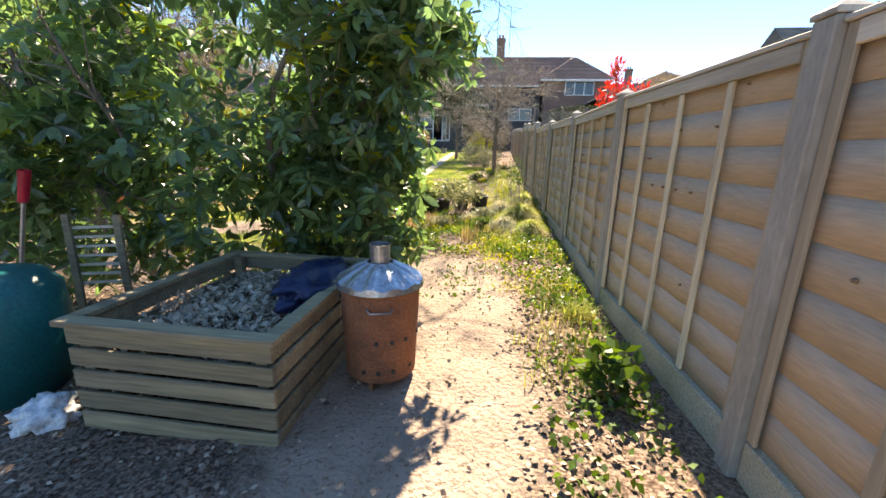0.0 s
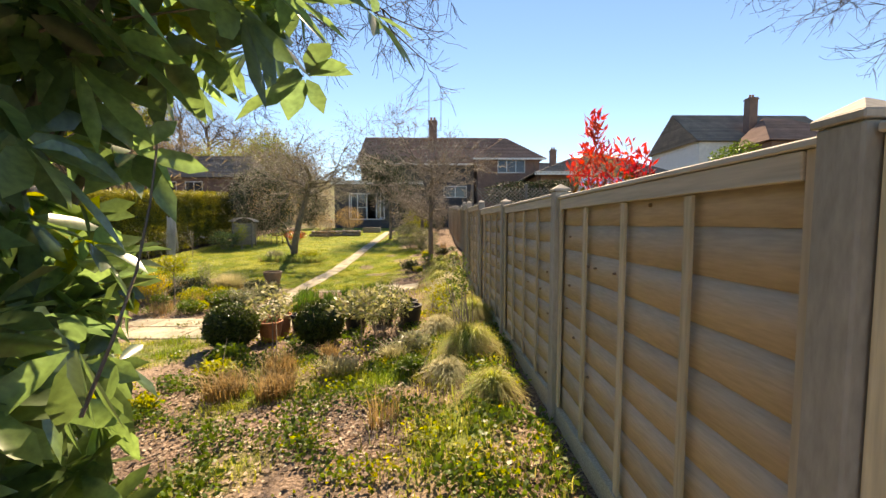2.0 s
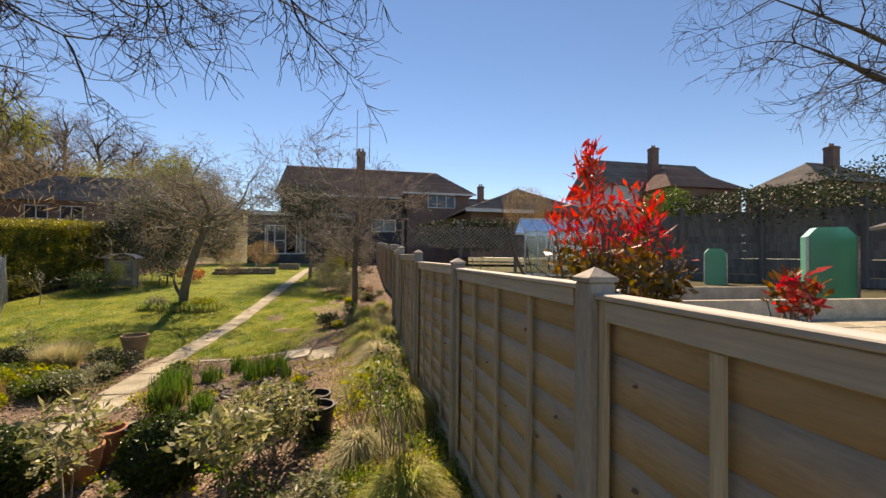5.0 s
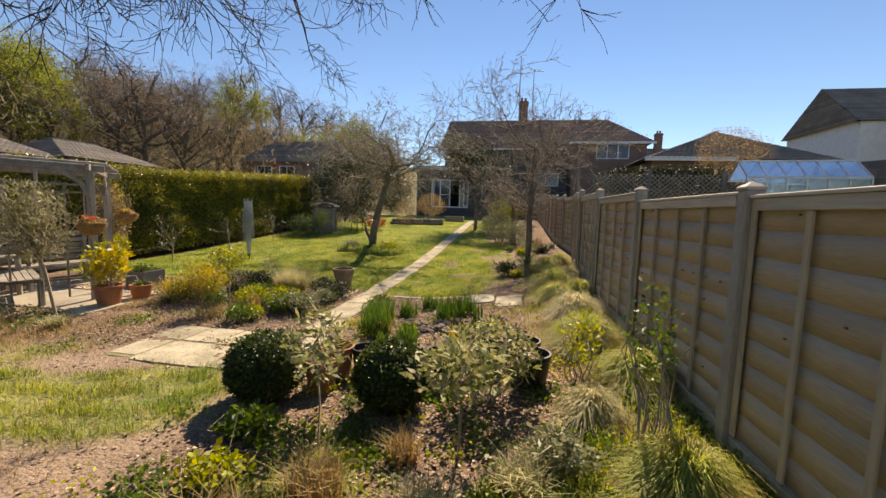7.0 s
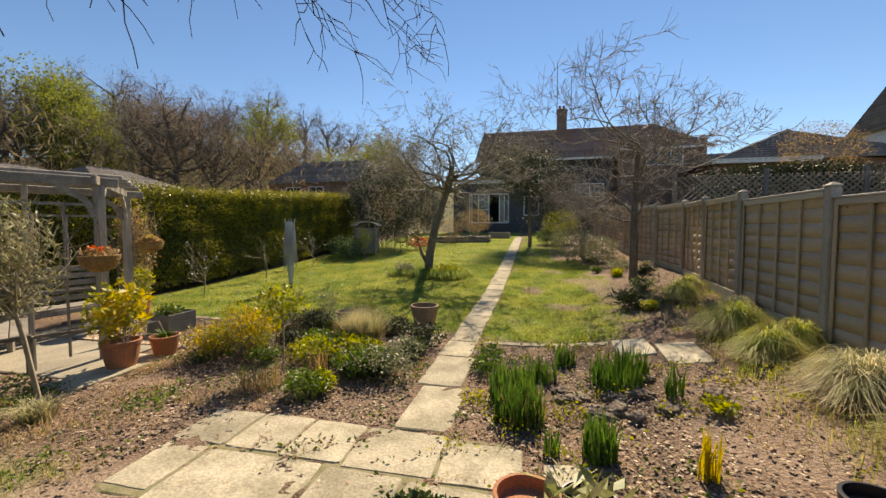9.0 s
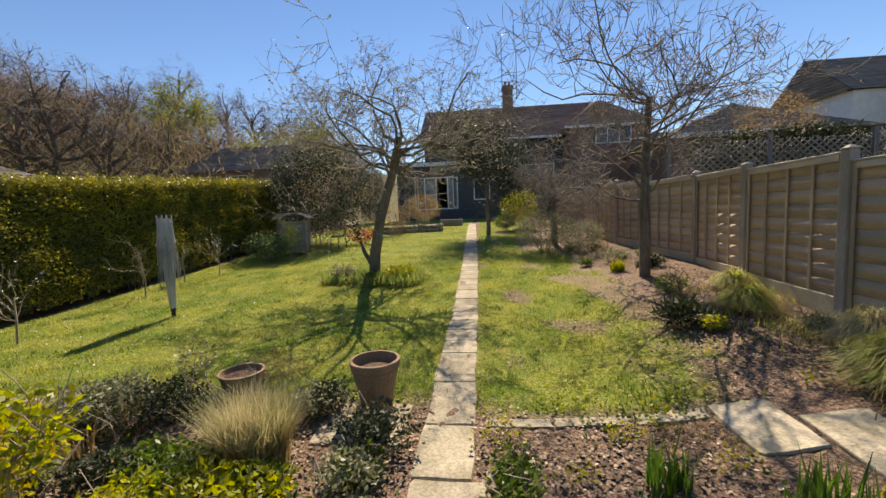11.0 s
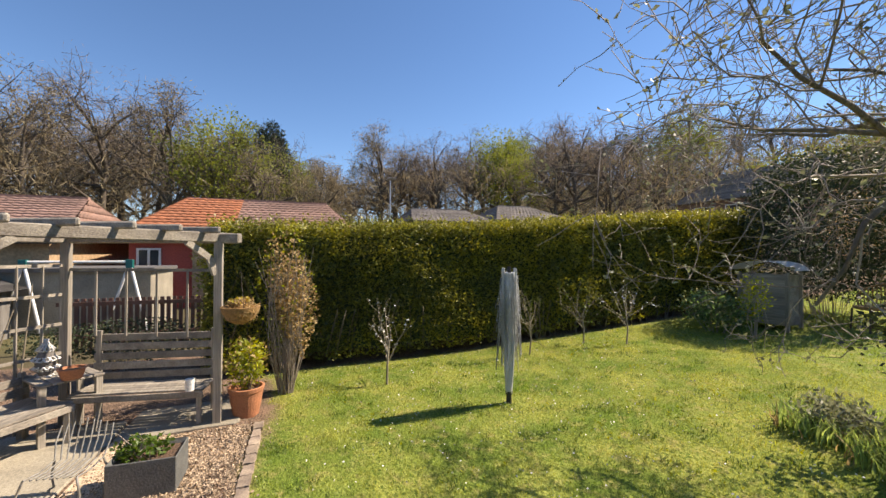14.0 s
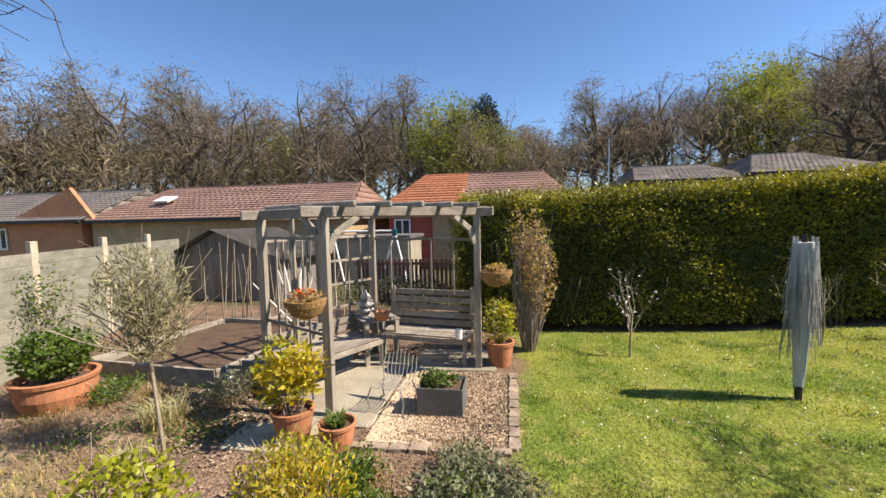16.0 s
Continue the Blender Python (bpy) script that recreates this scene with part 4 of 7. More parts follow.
tw = [([tuple(np.array(q) * big) for q in p_], list(r_)) for p_, r_ in tw]
buds = line_points(r, tw, 5200, 0.02)
base.append(([(-0.02, 0, 0.35), (-0.2, 0.05, 0.62), (-0.28, 0.05, 0.9)], [0.07, 0.05, 0.03]))
iv = np.array([(-0.34, 0.06, 1.1)]) + r.normal(size=(260, 3)) * (0.14, 0.14, 0.16)
tree("apple_tree", "leaning old apple tree with bare budding branches on the lawn", -5.5, 17.95, base, tw, M["bark_green"],
     [(leaves(r, buds, 0.05, 0.028, 0.5), M["grey_leaf"], "bud"), (leaves(r, iv, 0.07, 0.045, 0.3), M["dark_green"], "sprouting_leaves")])

# bare tree in the bed by the fence
tp = [(0, 0, -0.1), (0.0, 0, 0.6), (-0.02, 0, 1.2), (0.0, 0, 1.7), (0.02, 0, 2.4), (0.06, 0, 3.0)]
base, tw, r = orchard_tree(23, tp, 1.6, 20, 2.05, 5, 3, 0.07, 0.65, 0.092, 0.42, 0.5, 0.006)
tree("plum_tree", "bare spreading fruit tree in the bed beside the fence", -0.22, 16.15, base, tw, M["bark"], [(leaves(r, line_points(r, tw, 1500, 0.02), 0.035, 0.02, 0.5), M["brown_leaf"], "bud")])
base, tw, r = orchard_tree(31, [(0, 0, -0.1), (0.02, 0, 0.8), (0, 0, 1.3), (0.0, 0, 1.9)], 1.4, 15, 1.3, 6, 3, -0.08, 0.8, 0.11, 0.5, 0.4)
tree("cherry_tree", "small bare tree with drooping twigs near the fence", -0.75, 21.8, base, tw, M["bark"], [(leaves(r, line_points(r, tw, 900, 0.02), 0.035, 0.02, 0.2), M["brown_leaf"], "bud")])
base, tw, r = orchard_tree(37, [(0, 0, -0.1), (0.02, 0, 0.8), (0, 0, 1.5), (-0.05, 0, 2.6), (0, 0, 3.3)], 1.6, 13, 1.5, 6, 2, 0.12, 0.8, 0.1, 0.4, 0.35)
pts = line_points(r, tw + base[1:], 17000, 0.05) + r.normal(size=(17000, 3)) * 0.3
tree("evergreen_tree", "small evergreen tree beside the garden path", -2.72, 25.6, base, tw, M["bark"], [(leaves(r, pts, 0.1, 0.05, 0.1), M["dark_green"], "crown")])

# woodland on the rise behind the houses


def wood_tree(seed, h, crown, kind, label):
    r = np.random.default_rng(seed)
    trunk = [(0, 0, -1)] + [(r.normal() * 0.12 * k, r.normal() * 0.12 * k, h * 0.16 * k) for k in range(1, 5)]
    base, tw = [(trunk, list(np.linspace(0.3, 0.13, 5)))], []
    tr = np.array(trunk)
    for i in range(13):
        a = i * 2.4 + r.uniform(-0.4, 0.4)
        f = r.uniform(1.0, 3.99)
        j = int(f)
        q = tr[j] + (tr[j + 1] - tr[j]) * (f - j)
        out = grow(r, q, (math.cos(a), math.sin(a), r.uniform(0.35, 1.6)), h * 0.3 * r.uniform(0.85, 1.15), 0.15, 3, [], 4, 0.8, 0.12, 0.35, 4, 0.6, 0.25, 0.022)
        base.append(out[0])
        tw += out[1:]
    cz, rz_ = h * 0.63, h * 0.37
    tw = [q for q in tw if (q[0][-1][0] ** 2 + q[0][-1][1] ** 2) / (h * 0.36) ** 2 + ((q[0][-1][2] - cz) / rz_) ** 2 < 1]
    t = new("woodland_tree")
    tagged(t, label, "tree", "woodland trees")
    link_mesh("trunk", tubes(base, 5), M["far_bark"], t)
    tagged(link_mesh("crown", tubes(tw, 3), M["far_bark"], t), kind="stuff")
    n = {"bare": 3800, "olive": 5500, "spring": 6500, "pine": 7000}[kind]
    if kind == "pine":
        P = blob(r, n, (2.3, 2.3, h * 0.3), 0.3) + (0, 0, h * 0.68)
    else:
        q = int(n * 0.3)
        P = np.concatenate([line_points(r, tw, n - q, 1.0) + r.normal(size=(n - q, 3)) * 0.25, blob(r, q, (h * 0.3, h * 0.3, h * 0.32), 0.3, 9, 0.3) + (0, 0, h * 0.64)])
    size = {"bare": (0.5, 0.024), "olive": (0.3, 0.055), "spring": (0.26, 0.17), "pine": (0.45, 0.14)}[kind]
    me = leaves(r, P, size[0], size[1], 0.55)
    tagged(link_mesh("foliage", me, M[{"bare": "far_twig", "olive": "far_olive", "spring": "far_green", "pine": "pine"}[kind]], t), kind="stuff")
    return t


protos = [wood_tree(101, 14, 5, "bare", "tall bare woodland tree"), wood_tree(102, 16, 5, "bare", "tall bare woodland tree"), wood_tree(103, 13, 5, "bare", "bare rounded woodland tree"),
          wood_tree(104, 14, 5, "olive", "woodland tree with olive-brown buds"), wood_tree(105, 12, 5, "olive", "woodland tree with olive-brown buds"), wood_tree(106, 15, 5, "spring", "woodland tree in fresh yellow-green leaf"), wood_tree(107, 16, 3, "pine", "dark evergreen pine in the woodland")]
r = random.Random(5)
spots = []
for row, (dist, count) in enumerate(((48, 28), (58, 31), (70, 32), (84, 28))):
    for i in range(count):
        az = -150 + 134 * (i + r.uniform(0.1, 0.9)) / count      # degrees from +y, to the west
        d = dist + r.uniform(-4, 4) + (8 if az > -40 else 0)
        spots.append((-3 + d * math.sin(radians(az)), 8 + d * math.cos(radians(az)), az, row))
kinds = []
for i, (x, y, az, row) in enumerate(spots):
    k = r.choice([0, 0, 1, 1, 2, 2, 3, 3, 4])
    if r.random() < 0.07:
        k = 5
    if -62 < az < -55 and row == 0:
        k = 5
    if row == 1 and (-86 < az < -83 or -92 < az < -88):
        k = 6
    s = r.uniform(0.8, 1.1) * (1.0 if az > -70 else 1.05 if az > -88 else 1.3)
    m = pose(x, y, gz(x, y) - 0.3, 0, 0, r.uniform(0, 360)) @ Matrix.Diagonal((s, s, s * r.uniform(0.9, 1.1), 1))
    p = protos[k]
    if k not in kinds:
        kinds.append(k)
        p.matrix_world = m
    else:
        c = copy_thing(p, Matrix.Identity(4))
        c.matrix_world = m
# undergrowth at the wood's foot
n = 80000
az = np.radians(rng.uniform(-150, -14, n))
d = rng.uniform(40, 95, n)
P = np.stack([-3 + d * np.sin(az), 8 + d * np.cos(az), np.zeros(n)], 1)
P[:, 2] = land(P[:, 0], P[:, 1]) + rng.uniform(0, 1, n) ** 1.5 * 9
stuff("woodland_undergrowth", leaves(rng, P, 1.1, 0.075, 0.9), M["far_olive"], "brown and olive undergrowth of the wood", "undergrowth")

# ---- plants and pots ----


def pot(name, x, y, r, h, material, label, category="plant pot", group="", soil=True, z=None, rim=0.03, taper=0.72, rot=0):
    t = thing(name, x, y, (gz(x, y) - 0.005) if z is None else z, label, category, group)
    bm = bmesh.new()
    lathe(bm, [(r * taper, 0), (r * (taper + 0.16), h * 0.45), (r * 0.97, h * 0.82), (r * 1.0, h * 0.84), (r * 1.03, h * 0.86), (r * 1.06, h * 0.99), (r * 1.03, h), (r * 0.93, h), (r * 0.9, h * 0.8), (r * 0.86, h * 0.78)], 28)
    part("body", bm, material, t, smooth=False)
    if soil:
        bm = bmesh.new()
        lathe(bm, [(r * 0.885, h * 0.78), (r * 0.6, h * 0.83), (r * 0.2, h * 0.85)], 20)
        part("soil", bm, M["soil"], t)
    return t


def stems(r, n, base_r, spread, h, rad=0.008, wob=0.06):
    L = []
    for _ in range(n):
        a, q = r.uniform(0, 6.28), r.uniform(0, 1) ** 0.5
        p0 = np.array([math.cos(a) * base_r * q, math.sin(a) * base_r * q, -0.04])
        p3 = np.array([math.cos(a) * spread * q, math.sin(a) * spread * q, h * r.uniform(0.75, 1.0)])
        mid = [p0 + (p3 - p0) * f + r.normal(size=3) * wob * (f > 0) for f in (0, 0.35, 0.7, 1)]
        L.append((mid, list(np.linspace(rad, rad * 0.35, 4))))
    return L


def shrub(name, label, x, y, r3, n, size, leafmat, seed, zc=None, stem_n=14, category="shrub", bark="twig", group="", shell=0.4, up=0.3, lump=0.35, z=None, trunk=None, extra=None, lumps=9, core=False):
    """A shrub: stems, and a lumpy crown of single leaves of half-axes r3 about the height zc."""
    r = np.random.default_rng(seed)
    zc = r3[2] if zc is None else zc
    t = thing(name, x, y, gz(x, y) if z is None else z, label, category, group)
    if trunk:
        L = [([(0, 0, -0.05), (0.01, 0.01, zc * 0.5), (0, 0, zc - r3[2] * 0.5)], [trunk, trunk * 0.9, trunk * 0.7])]
        for _ in range(stem_n):
            d = r.normal(size=3)
            d[2] = abs(d[2]) + 0.4
            grow(r, (0, 0, zc - r3[2] * r.uniform(0.5, 0.9)), d, r3[2] * 1.3, trunk * 0.45, 1, L, 3, 0.6, 0.2, 0.3, 4)
    else:
        L = stems(r, stem_n, r3[0] * 0.25, r3[0] * 0.9, zc + r3[2] * 0.7)
    tagged(link_mesh("stem", tubes(L), M[bark], t), kind="stuff")
    # a dark solid lump, coloured as the shade between the inner twigs
    if core:
        bm = bmesh.new()
        bmesh.ops.create_icosphere(bm, subdivisions=3, radius=1)
        for v in bm.verts:
            q = 0.84 + 0.12 * noise.noise(v.co * 2.5 + Vector((seed, 0, 0)))
            v.co = Vector((v.co.x * r3[0] * q, v.co.y * r3[1] * q, v.co.z * r3[2] * q + zc))
        part("twiggy_core", bm, M["pine"], t, "dark solid core standing in for shade between the twigs")
    P = blob(r, n, r3, shell, lumps, lump) + (0, 0, zc)
    P = P[P[:, 2] > 0.01]
    tagged(link_mesh("foliage", leaves(r, P, size[0], size[1], up), M[leafmat], t), kind="stuff")
    if extra:
        m2, n2, s2 = extra
        P = blob(r, n2, np.array(r3) * 1.05, 0.8, lumps, lump) + (0, 0, zc)
        tagged(link_mesh("new_growth", leaves(r, P[P[:, 2] > 0.02], s2[0], s2[1], 0.9), M[m2], t), kind="stuff")
    return t


def clump(name, label, x, y, rad, n, h, w, material, seed, lean=0.5, segs=2, category="plant", z=None):
    r = np.random.default_rng(seed)
    t = thing(name, x, y, gz(x, y) if z is None else z, label, category)
    a, q = r.uniform(0, 6.28, n), rad * r.uniform(0, 1, n) ** 0.5
    P = np.stack([np.cos(a) * q, np.sin(a) * q, np.full(n, -0.01)], 1)
    tagged(link_mesh("blade", blades(r, P, h, w, lean, segs), M[material], t), kind="stuff")
    if n > 250 and material != "straw":
        tagged(link_mesh("dry_blade", blades(r, P[: n // 6] * (1.15, 1.15, 1), h * 0.8, w * 0.9, lean * 1.3, segs), M["straw"], t), kind="stuff")
    return t


# ---- behind the laurel: compost bin, incinerator, tools ----
cb = thing("compost_bin", 0, 0, 0, "weathered slatted timber compost bin full of dead leaves", "compost bin")
cb.matrix_world = pose(-1.95, 1.47, gz(-1.5, 2.0) - 0.02)
BW, BD, BH = 1.02, 1.28, 0.56
for i in range(5):
    z0 = 0.02 + i * 0.112
    for (x0, x1, y0, y1) in ((0, BW, 0, 0.022), (0, BW, BD - 0.022, BD), (0, 0.022, 0.023, BD - 0.023), (BW - 0.022, BW, 0.023, BD - 0.023)):
        bm = bmesh.new()
        box(bm, x0, x1, y0, y1, z0, z0 + 0.088, 0.004)
        part("slat", bm, M["bin_wood"], cb)
for x, y in ((0.03, 0.03), (BW - 0.1, 0.03), (0.03, BD - 0.1), (BW - 0.1, BD - 0.1)):
    bm = bmesh.new()
    box(bm, x, x + 0.06, y, y + 0.06, -0.05, BH, 0.004)
    part("corner_post", bm, M["bin_wood"], cb)
for (x0, x1, y0, y1) in ((-0.03, BW + 0.03, -0.03, 0.05), (-0.03, BW + 0.03, BD - 0.05, BD + 0.03), (-0.03, 0.05, 0.051, BD - 0.051), (BW - 0.05, BW + 0.03, 0.051, BD - 0.051)):
    bm = bmesh.new()
    box(bm, x0, x1, y0, y1, BH + 0.001, BH + 0.03, 0.004)
    part("rim_board", bm, M["bin_wood"], cb)
r = np.random.default_rng(41)
n = 26
X, Y = np.meshgrid(np.linspace(0.06, BW - 0.06, n), np.linspace(0.06, BD - 0.06, n), indexing="ij")
Z = 0.42 + 0.05 * wave(X, Y, 9, 3) + 0.03 * wave(X, Y, 25, 5)
idx2 = np.arange(n * n).reshape(n, n)
me = np_mesh("heap", np.stack([X, Y, Z], -1).reshape(-1, 3), np.stack([idx2[:-1, :-1], idx2[1:, :-1], idx2[1:, 1:], idx2[:-1, 1:]], -1).reshape(-1, 4))
hp = thing("compost_heap", -1.95, 1.47, gz(-1.5, 2.0) - 0.02, "heap of brown dead leaves in the compost bin", "compost")
link_mesh("heap", me, M["soil"], hp)
P = np.stack([r.uniform(0.08, BW - 0.08, 3500), r.uniform(0.08, BD - 0.08, 3500), np.full(3500, 0.44)], 1)
P[:, 2] += 0.05 * wave(P[:, 0], P[:, 1], 9, 3) + r.uniform(0, 0.03, 3500)
tagged(link_mesh("dead_leaf", leaves(r, P, 0.05, 0.03, 0.0), M["pale_litter"], hp), kind="stuff")


def rag(name, label, x, y, z, rx, ry, rz_, material, seed, category):
    bm = bmesh.new()
    bmesh.ops.create_icosphere(bm, subdivisions=4, radius=1)
    for v in bm.verts:
        c = v.co
        k = 1 + 0.5 * noise.noise(c * 2.1 + Vector((seed, 0, 0))) + 0.3 * noise.noise(c * 5 + Vector((0, seed, 0))) + 0.1 * noise.noise(c * 13)
        v.co = Vector((c.x * rx * k, c.y * ry * k, c.z * rz_ * k))
    ob = part(name, bm, material, smooth=True)
    ob.matrix_world = pose(x, y, z)
    return tagged(ob, label, category)


rag("plastic_sack", "crumpled navy plastic sack lying on the compost bin", -1.14, 2.32, 0.61, 0.2, 0.34, 0.11, M["blue"], 3, "sack")
rag("plastic_sack", "white plastic sack lying beside the compost bin", -2.2, 1.5, 0.1, 0.12, 0.12, 0.09, M["white"], 8, "sack")

inc = thing("incinerator", -0.635, 2.11, gz(-0.635, 2.11), "rusty garden incinerator bin with a galvanised chimney lid", "incinerator")
for k in range(3):
    a = k * 2.09 + 0.5
    bm = bmesh.new()
    bar(bm, (0.17 * math.cos(a), 0.17 * math.sin(a), -0.03), (0.17 * math.cos(a), 0.17 * math.sin(a), 0.06), 0.02, 0.02)
    part("leg", bm, M["rust"], inc)
bm = bmesh.new()
lathe(bm, [(0.19, 0.05), (0.2, 0.06), (0.222, 0.55), (0.23, 0.56), (0.23, 0.58), (0.215, 0.58), (0.2, 0.1)], 36)
part("drum", bm, M["rust"], inc, smooth=False)
for a in (-1.2, -1.6, -2.0, -0.6, 0.3, 2.4):
    for z in (0.12, 0.3):
        bm = bmesh.new()
        bmesh.ops.create_cone(bm, cap_ends=True, segments=10, radius1=0.013, radius2=0.013, depth=0.008, matrix=Matrix.Translation(((0.201 + 0.02 * z / 0.5) * math.cos(a + z * 2), (0.201 + 0.02 * z / 0.5) * math.sin(a + z * 2), z)) @ Matrix.Rotation(a + z * 2, 4, "Z") @ Matrix.Rotation(math.pi / 2, 4, "Y"))
        part("air_hole", bm, M["black"], inc, "round air hole")
lid = bmesh.new()
n = 48
rings = []
for q, (rr, z) in enumerate([(0.245, 0.575), (0.24, 0.6), (0.15, 0.655), (0.075, 0.69), (0.07, 0.7)]):
    rings.append([lid.verts.new((rr * math.cos(6.2832 * i / n), rr * math.sin(6.2832 * i / n), z + (0.012 if i % 4 < 2 and 0 < q < 4 else 0))) for i in range(n)])
for a, b in zip(rings, rings[1:]):
    for i in range(n):
        lid.faces.new((a[i], a[(i + 1) % n], b[(i + 1) % n], b[i]))
ld = part("lid", lid, M["zinc"], inc, "fluted galvanised lid")
bm = bmesh.new()
lathe(bm, [(0.055, 0.69), (0.055, 0.79), (0.06, 0.79), (0.06, 0.8), (0.05, 0.8), (0.05, 0.75)], 20)
part("flue", bm, M["zinc"], ld, smooth=False)
for a in (-1.3, 1.84):
    link_mesh("handle", tubes([([(0.225 * math.cos(a - 0.3), 0.225 * math.sin(a - 0.3), 0.5), (0.26 * math.cos(a - 0.2), 0.26 * math.sin(a - 0.2), 0.49), (0.26 * math.cos(a + 0.2), 0.26 * math.sin(a + 0.2), 0.49), (0.225 * math.cos(a + 0.3), 0.225 * math.sin(a + 0.3), 0.5)], [0.007] * 4)]), M["zinc"], inc, "wire handle")

t = thing("water_butt", -2.72, 1.72, gz(-2.7, 1.7) - 0.02, "teal green plastic garden bin", "garden bin")
bm = bmesh.new()
lathe(bm, [(0.24, 0), (0.27, 0.02), (0.33, 0.35), (0.31, 0.62), (0.24, 0.7), (0.1, 0.73)], 32)
part("body", bm, M["teal"], t, smooth=True)
t = thing("garden_tool", -3.0, 2.15, gz(-3, 2.15), "long garden tool with a red handle leaning in the shrubs", "garden tool")
link_mesh("shaft", tubes([([(-0.25, 0, 0), (-0.02, 0.05, 1.0)], [0.014, 0.014])]), M["zinc"], t)
link_mesh("grip", tubes([([(-0.02, 0.05, 1.0), (0.03, 0.06, 1.2)], [0.028, 0.034])], 10), M["red_plastic"], t, "red plastic grip")
t = thing("slatted_screen", -3.0, 2.38, gz(-3.0, 2.38), "pale timber slatted panel standing among the laurel", "screen", rz=12)
t.scale = (0.8, 0.8, 0.85)
for x in (0.0, 0.42):
    bm = bmesh.new()
    box(bm, x, x + 0.06, 0, 0.03, -0.04, 1.05, 0.003)
    part("upright", bm, M["bin_wood"], t)
for i in range(7):
    bm = bmesh.new()
    bar(bm, (0.0, 0.042, 0.45 + i * 0.08), (0.48, 0.042, 0.47 + i * 0.08), 0.024, 0.02)
    part("slat", bm, M["rail"], t)

# the laurel by the start
r = np.random.default_rng(51)
lt = thing("laurel", -1.9, 3.4, gz(-1.9, 3.4), "large glossy evergreen laurel overhanging the path", "shrub")
L = []
for bx, by, dx, dy, ln, rr in ((-1.3, 3.7, 0.18, -0.15, 2.2, 0.045), (-1.7, 3.5, -0.1, -0.2, 2.4, 0.05), (-2.4, 3.4, -0.2, -0.2, 2.4, 0.05), (-3.2, 3.4, -0.1, -0.3, 2.3, 0.05), (-4.2, 3.4, -0.2, -0.2, 2.3, 0.05), (-1.15, 3.6, 0.3, -0.25, 1.9, 0.03)):
    grow(r, (bx + 1.9, by - 3.4, -0.1), (dx, dy, 1), ln, rr, 2, L, 5, 0.7, 0.1, 0.25, 6, 0.6)


def laurel_ok(W):
    x, y, z = W[:, 0], W[:, 1], W[:, 2]
    lim = np.interp(z, [0.3, 1.2, 1.9, 2.4], [-0.6, -0.45, -0.25, -0.1]) - 0.75 * np.maximum(0, y - 3.2)
    ok = (x < lim) & (y < 4.3) & (z > 0.15 + 0.6 * (x > -1.6) * (y < 3.0))
    ok |= (x < -0.12) & (y > 2.4) & (y < 4.15) & (z > 1.72 + 0.55 * np.maximum(0, y - 3.2))
    ok &= ~((x > -3.3) & (x < -2.3) & (y < 2.75) & (z < 1.3))
    for cy in np.arange(0, 4.2, 0.15):
        cx, cz = np.interp(cy, [0, 1.5, 2.6, 3.3, 4.1], [0, 0.15, 0.05, 0.1, 0.11]), np.interp(cy, [0, 1.5, 2.6, 3.3, 4.1], [1.47, 1.66, 1.69, 1.77, 1.97])
        ok &= (x - cx) ** 2 + (y - cy) ** 2 + (z - cz) ** 2 > 0.4 ** 2
    return ok


W = []
for c, rr, n in (((-2.3, 3.3, 2.0), (1.7, 0.75, 1.8), 780), ((-4.6, 3.2, 2.1), (1.8, 0.9, 1.9), 760), ((-1.0, 3.4, 2.4), (1.0, 0.65, 1.1), 230), ((-1.3, 3.6, 1.0), (0.95, 0.65, 0.95), 620), ((-3.4, 2.9, 1.1), (1.5, 0.5, 1.0), 400)):
    W.append(blob(r, n, rr, 0.25, 12, 0.3) + c)
W.append(blob(r, 260, (0.75, 0.7, 0.42), 0.3, 9, 0.5) + (-0.7, 3.35, 2.3))
W = np.concatenate(W)
W = W[laurel_ok(W)]
W = W[(W[:, 2] < 1.6) | (W[:, 0] < -0.6) | (r.random(len(W)) < 0.4)]
o0 = np.array((-1.9, 3.4, gz(-1.9, 3.4)))
keep = []
for pts, rad in L:
    if laurel_ok(np.array(pts) + o0).all() or rad[0] > 0.028:
        keep.append((pts, rad))
for bend in ([(-1.35, 3.75, 0.0), (-1.3, 3.7, 0.9), (-1.05, 3.6, 1.7), (-0.65, 3.5, 2.15), (-0.3, 3.5, 2.3)], [(-1.35, 3.75, 0.0), (-1.25, 3.75, 1.1), (-0.85, 3.75, 1.95), (-0.5, 3.85, 2.4), (-0.25, 3.9, 2.55)], [(-0.95, 3.5, 1.85), (-0.7, 3.2, 2.2), (-0.45, 2.95, 2.4)]):
    keep.append(([tuple(np.array(q) - o0) for q in bend], list(np.linspace(0.022, 0.006, len(bend)))))
tagged(link_mesh("stem", tubes(keep), M["bark"], lt), kind="stuff")
k = r.random(len(W)) < 0.09
tagged(link_mesh("foliage", whorls(r, W[~k] - o0, 8, 0.155, 0.05), M["laurel"], lt), kind="stuff")
tagged(link_mesh("new_growth", whorls(r, W[k] - o0, 6, 0.13, 0.045, 0.1, 1.2), M["yellow_green"], lt), kind="stuff")

# overhanging bare trees at both sides


def overhang(name, label, x, y, limbs, seed, reach=1.25):
    r = np.random.default_rng(seed)
    t = thing(name, x, y, gz(x, y), label, "tree")
    base, tw = [([(0, 0, -0.2), (0.05, 0, 1.5), (0, 0.05, 3.2), (0.1, 0.1, 4.6)], [0.24, 0.2, 0.17, 0.12])], []
    for (z0, tgt, rad) in limbs:
        a = np.array((0.03, 0.05, z0))
        b = np.array(tgt) - np.array((x, y, gz(x, y)))
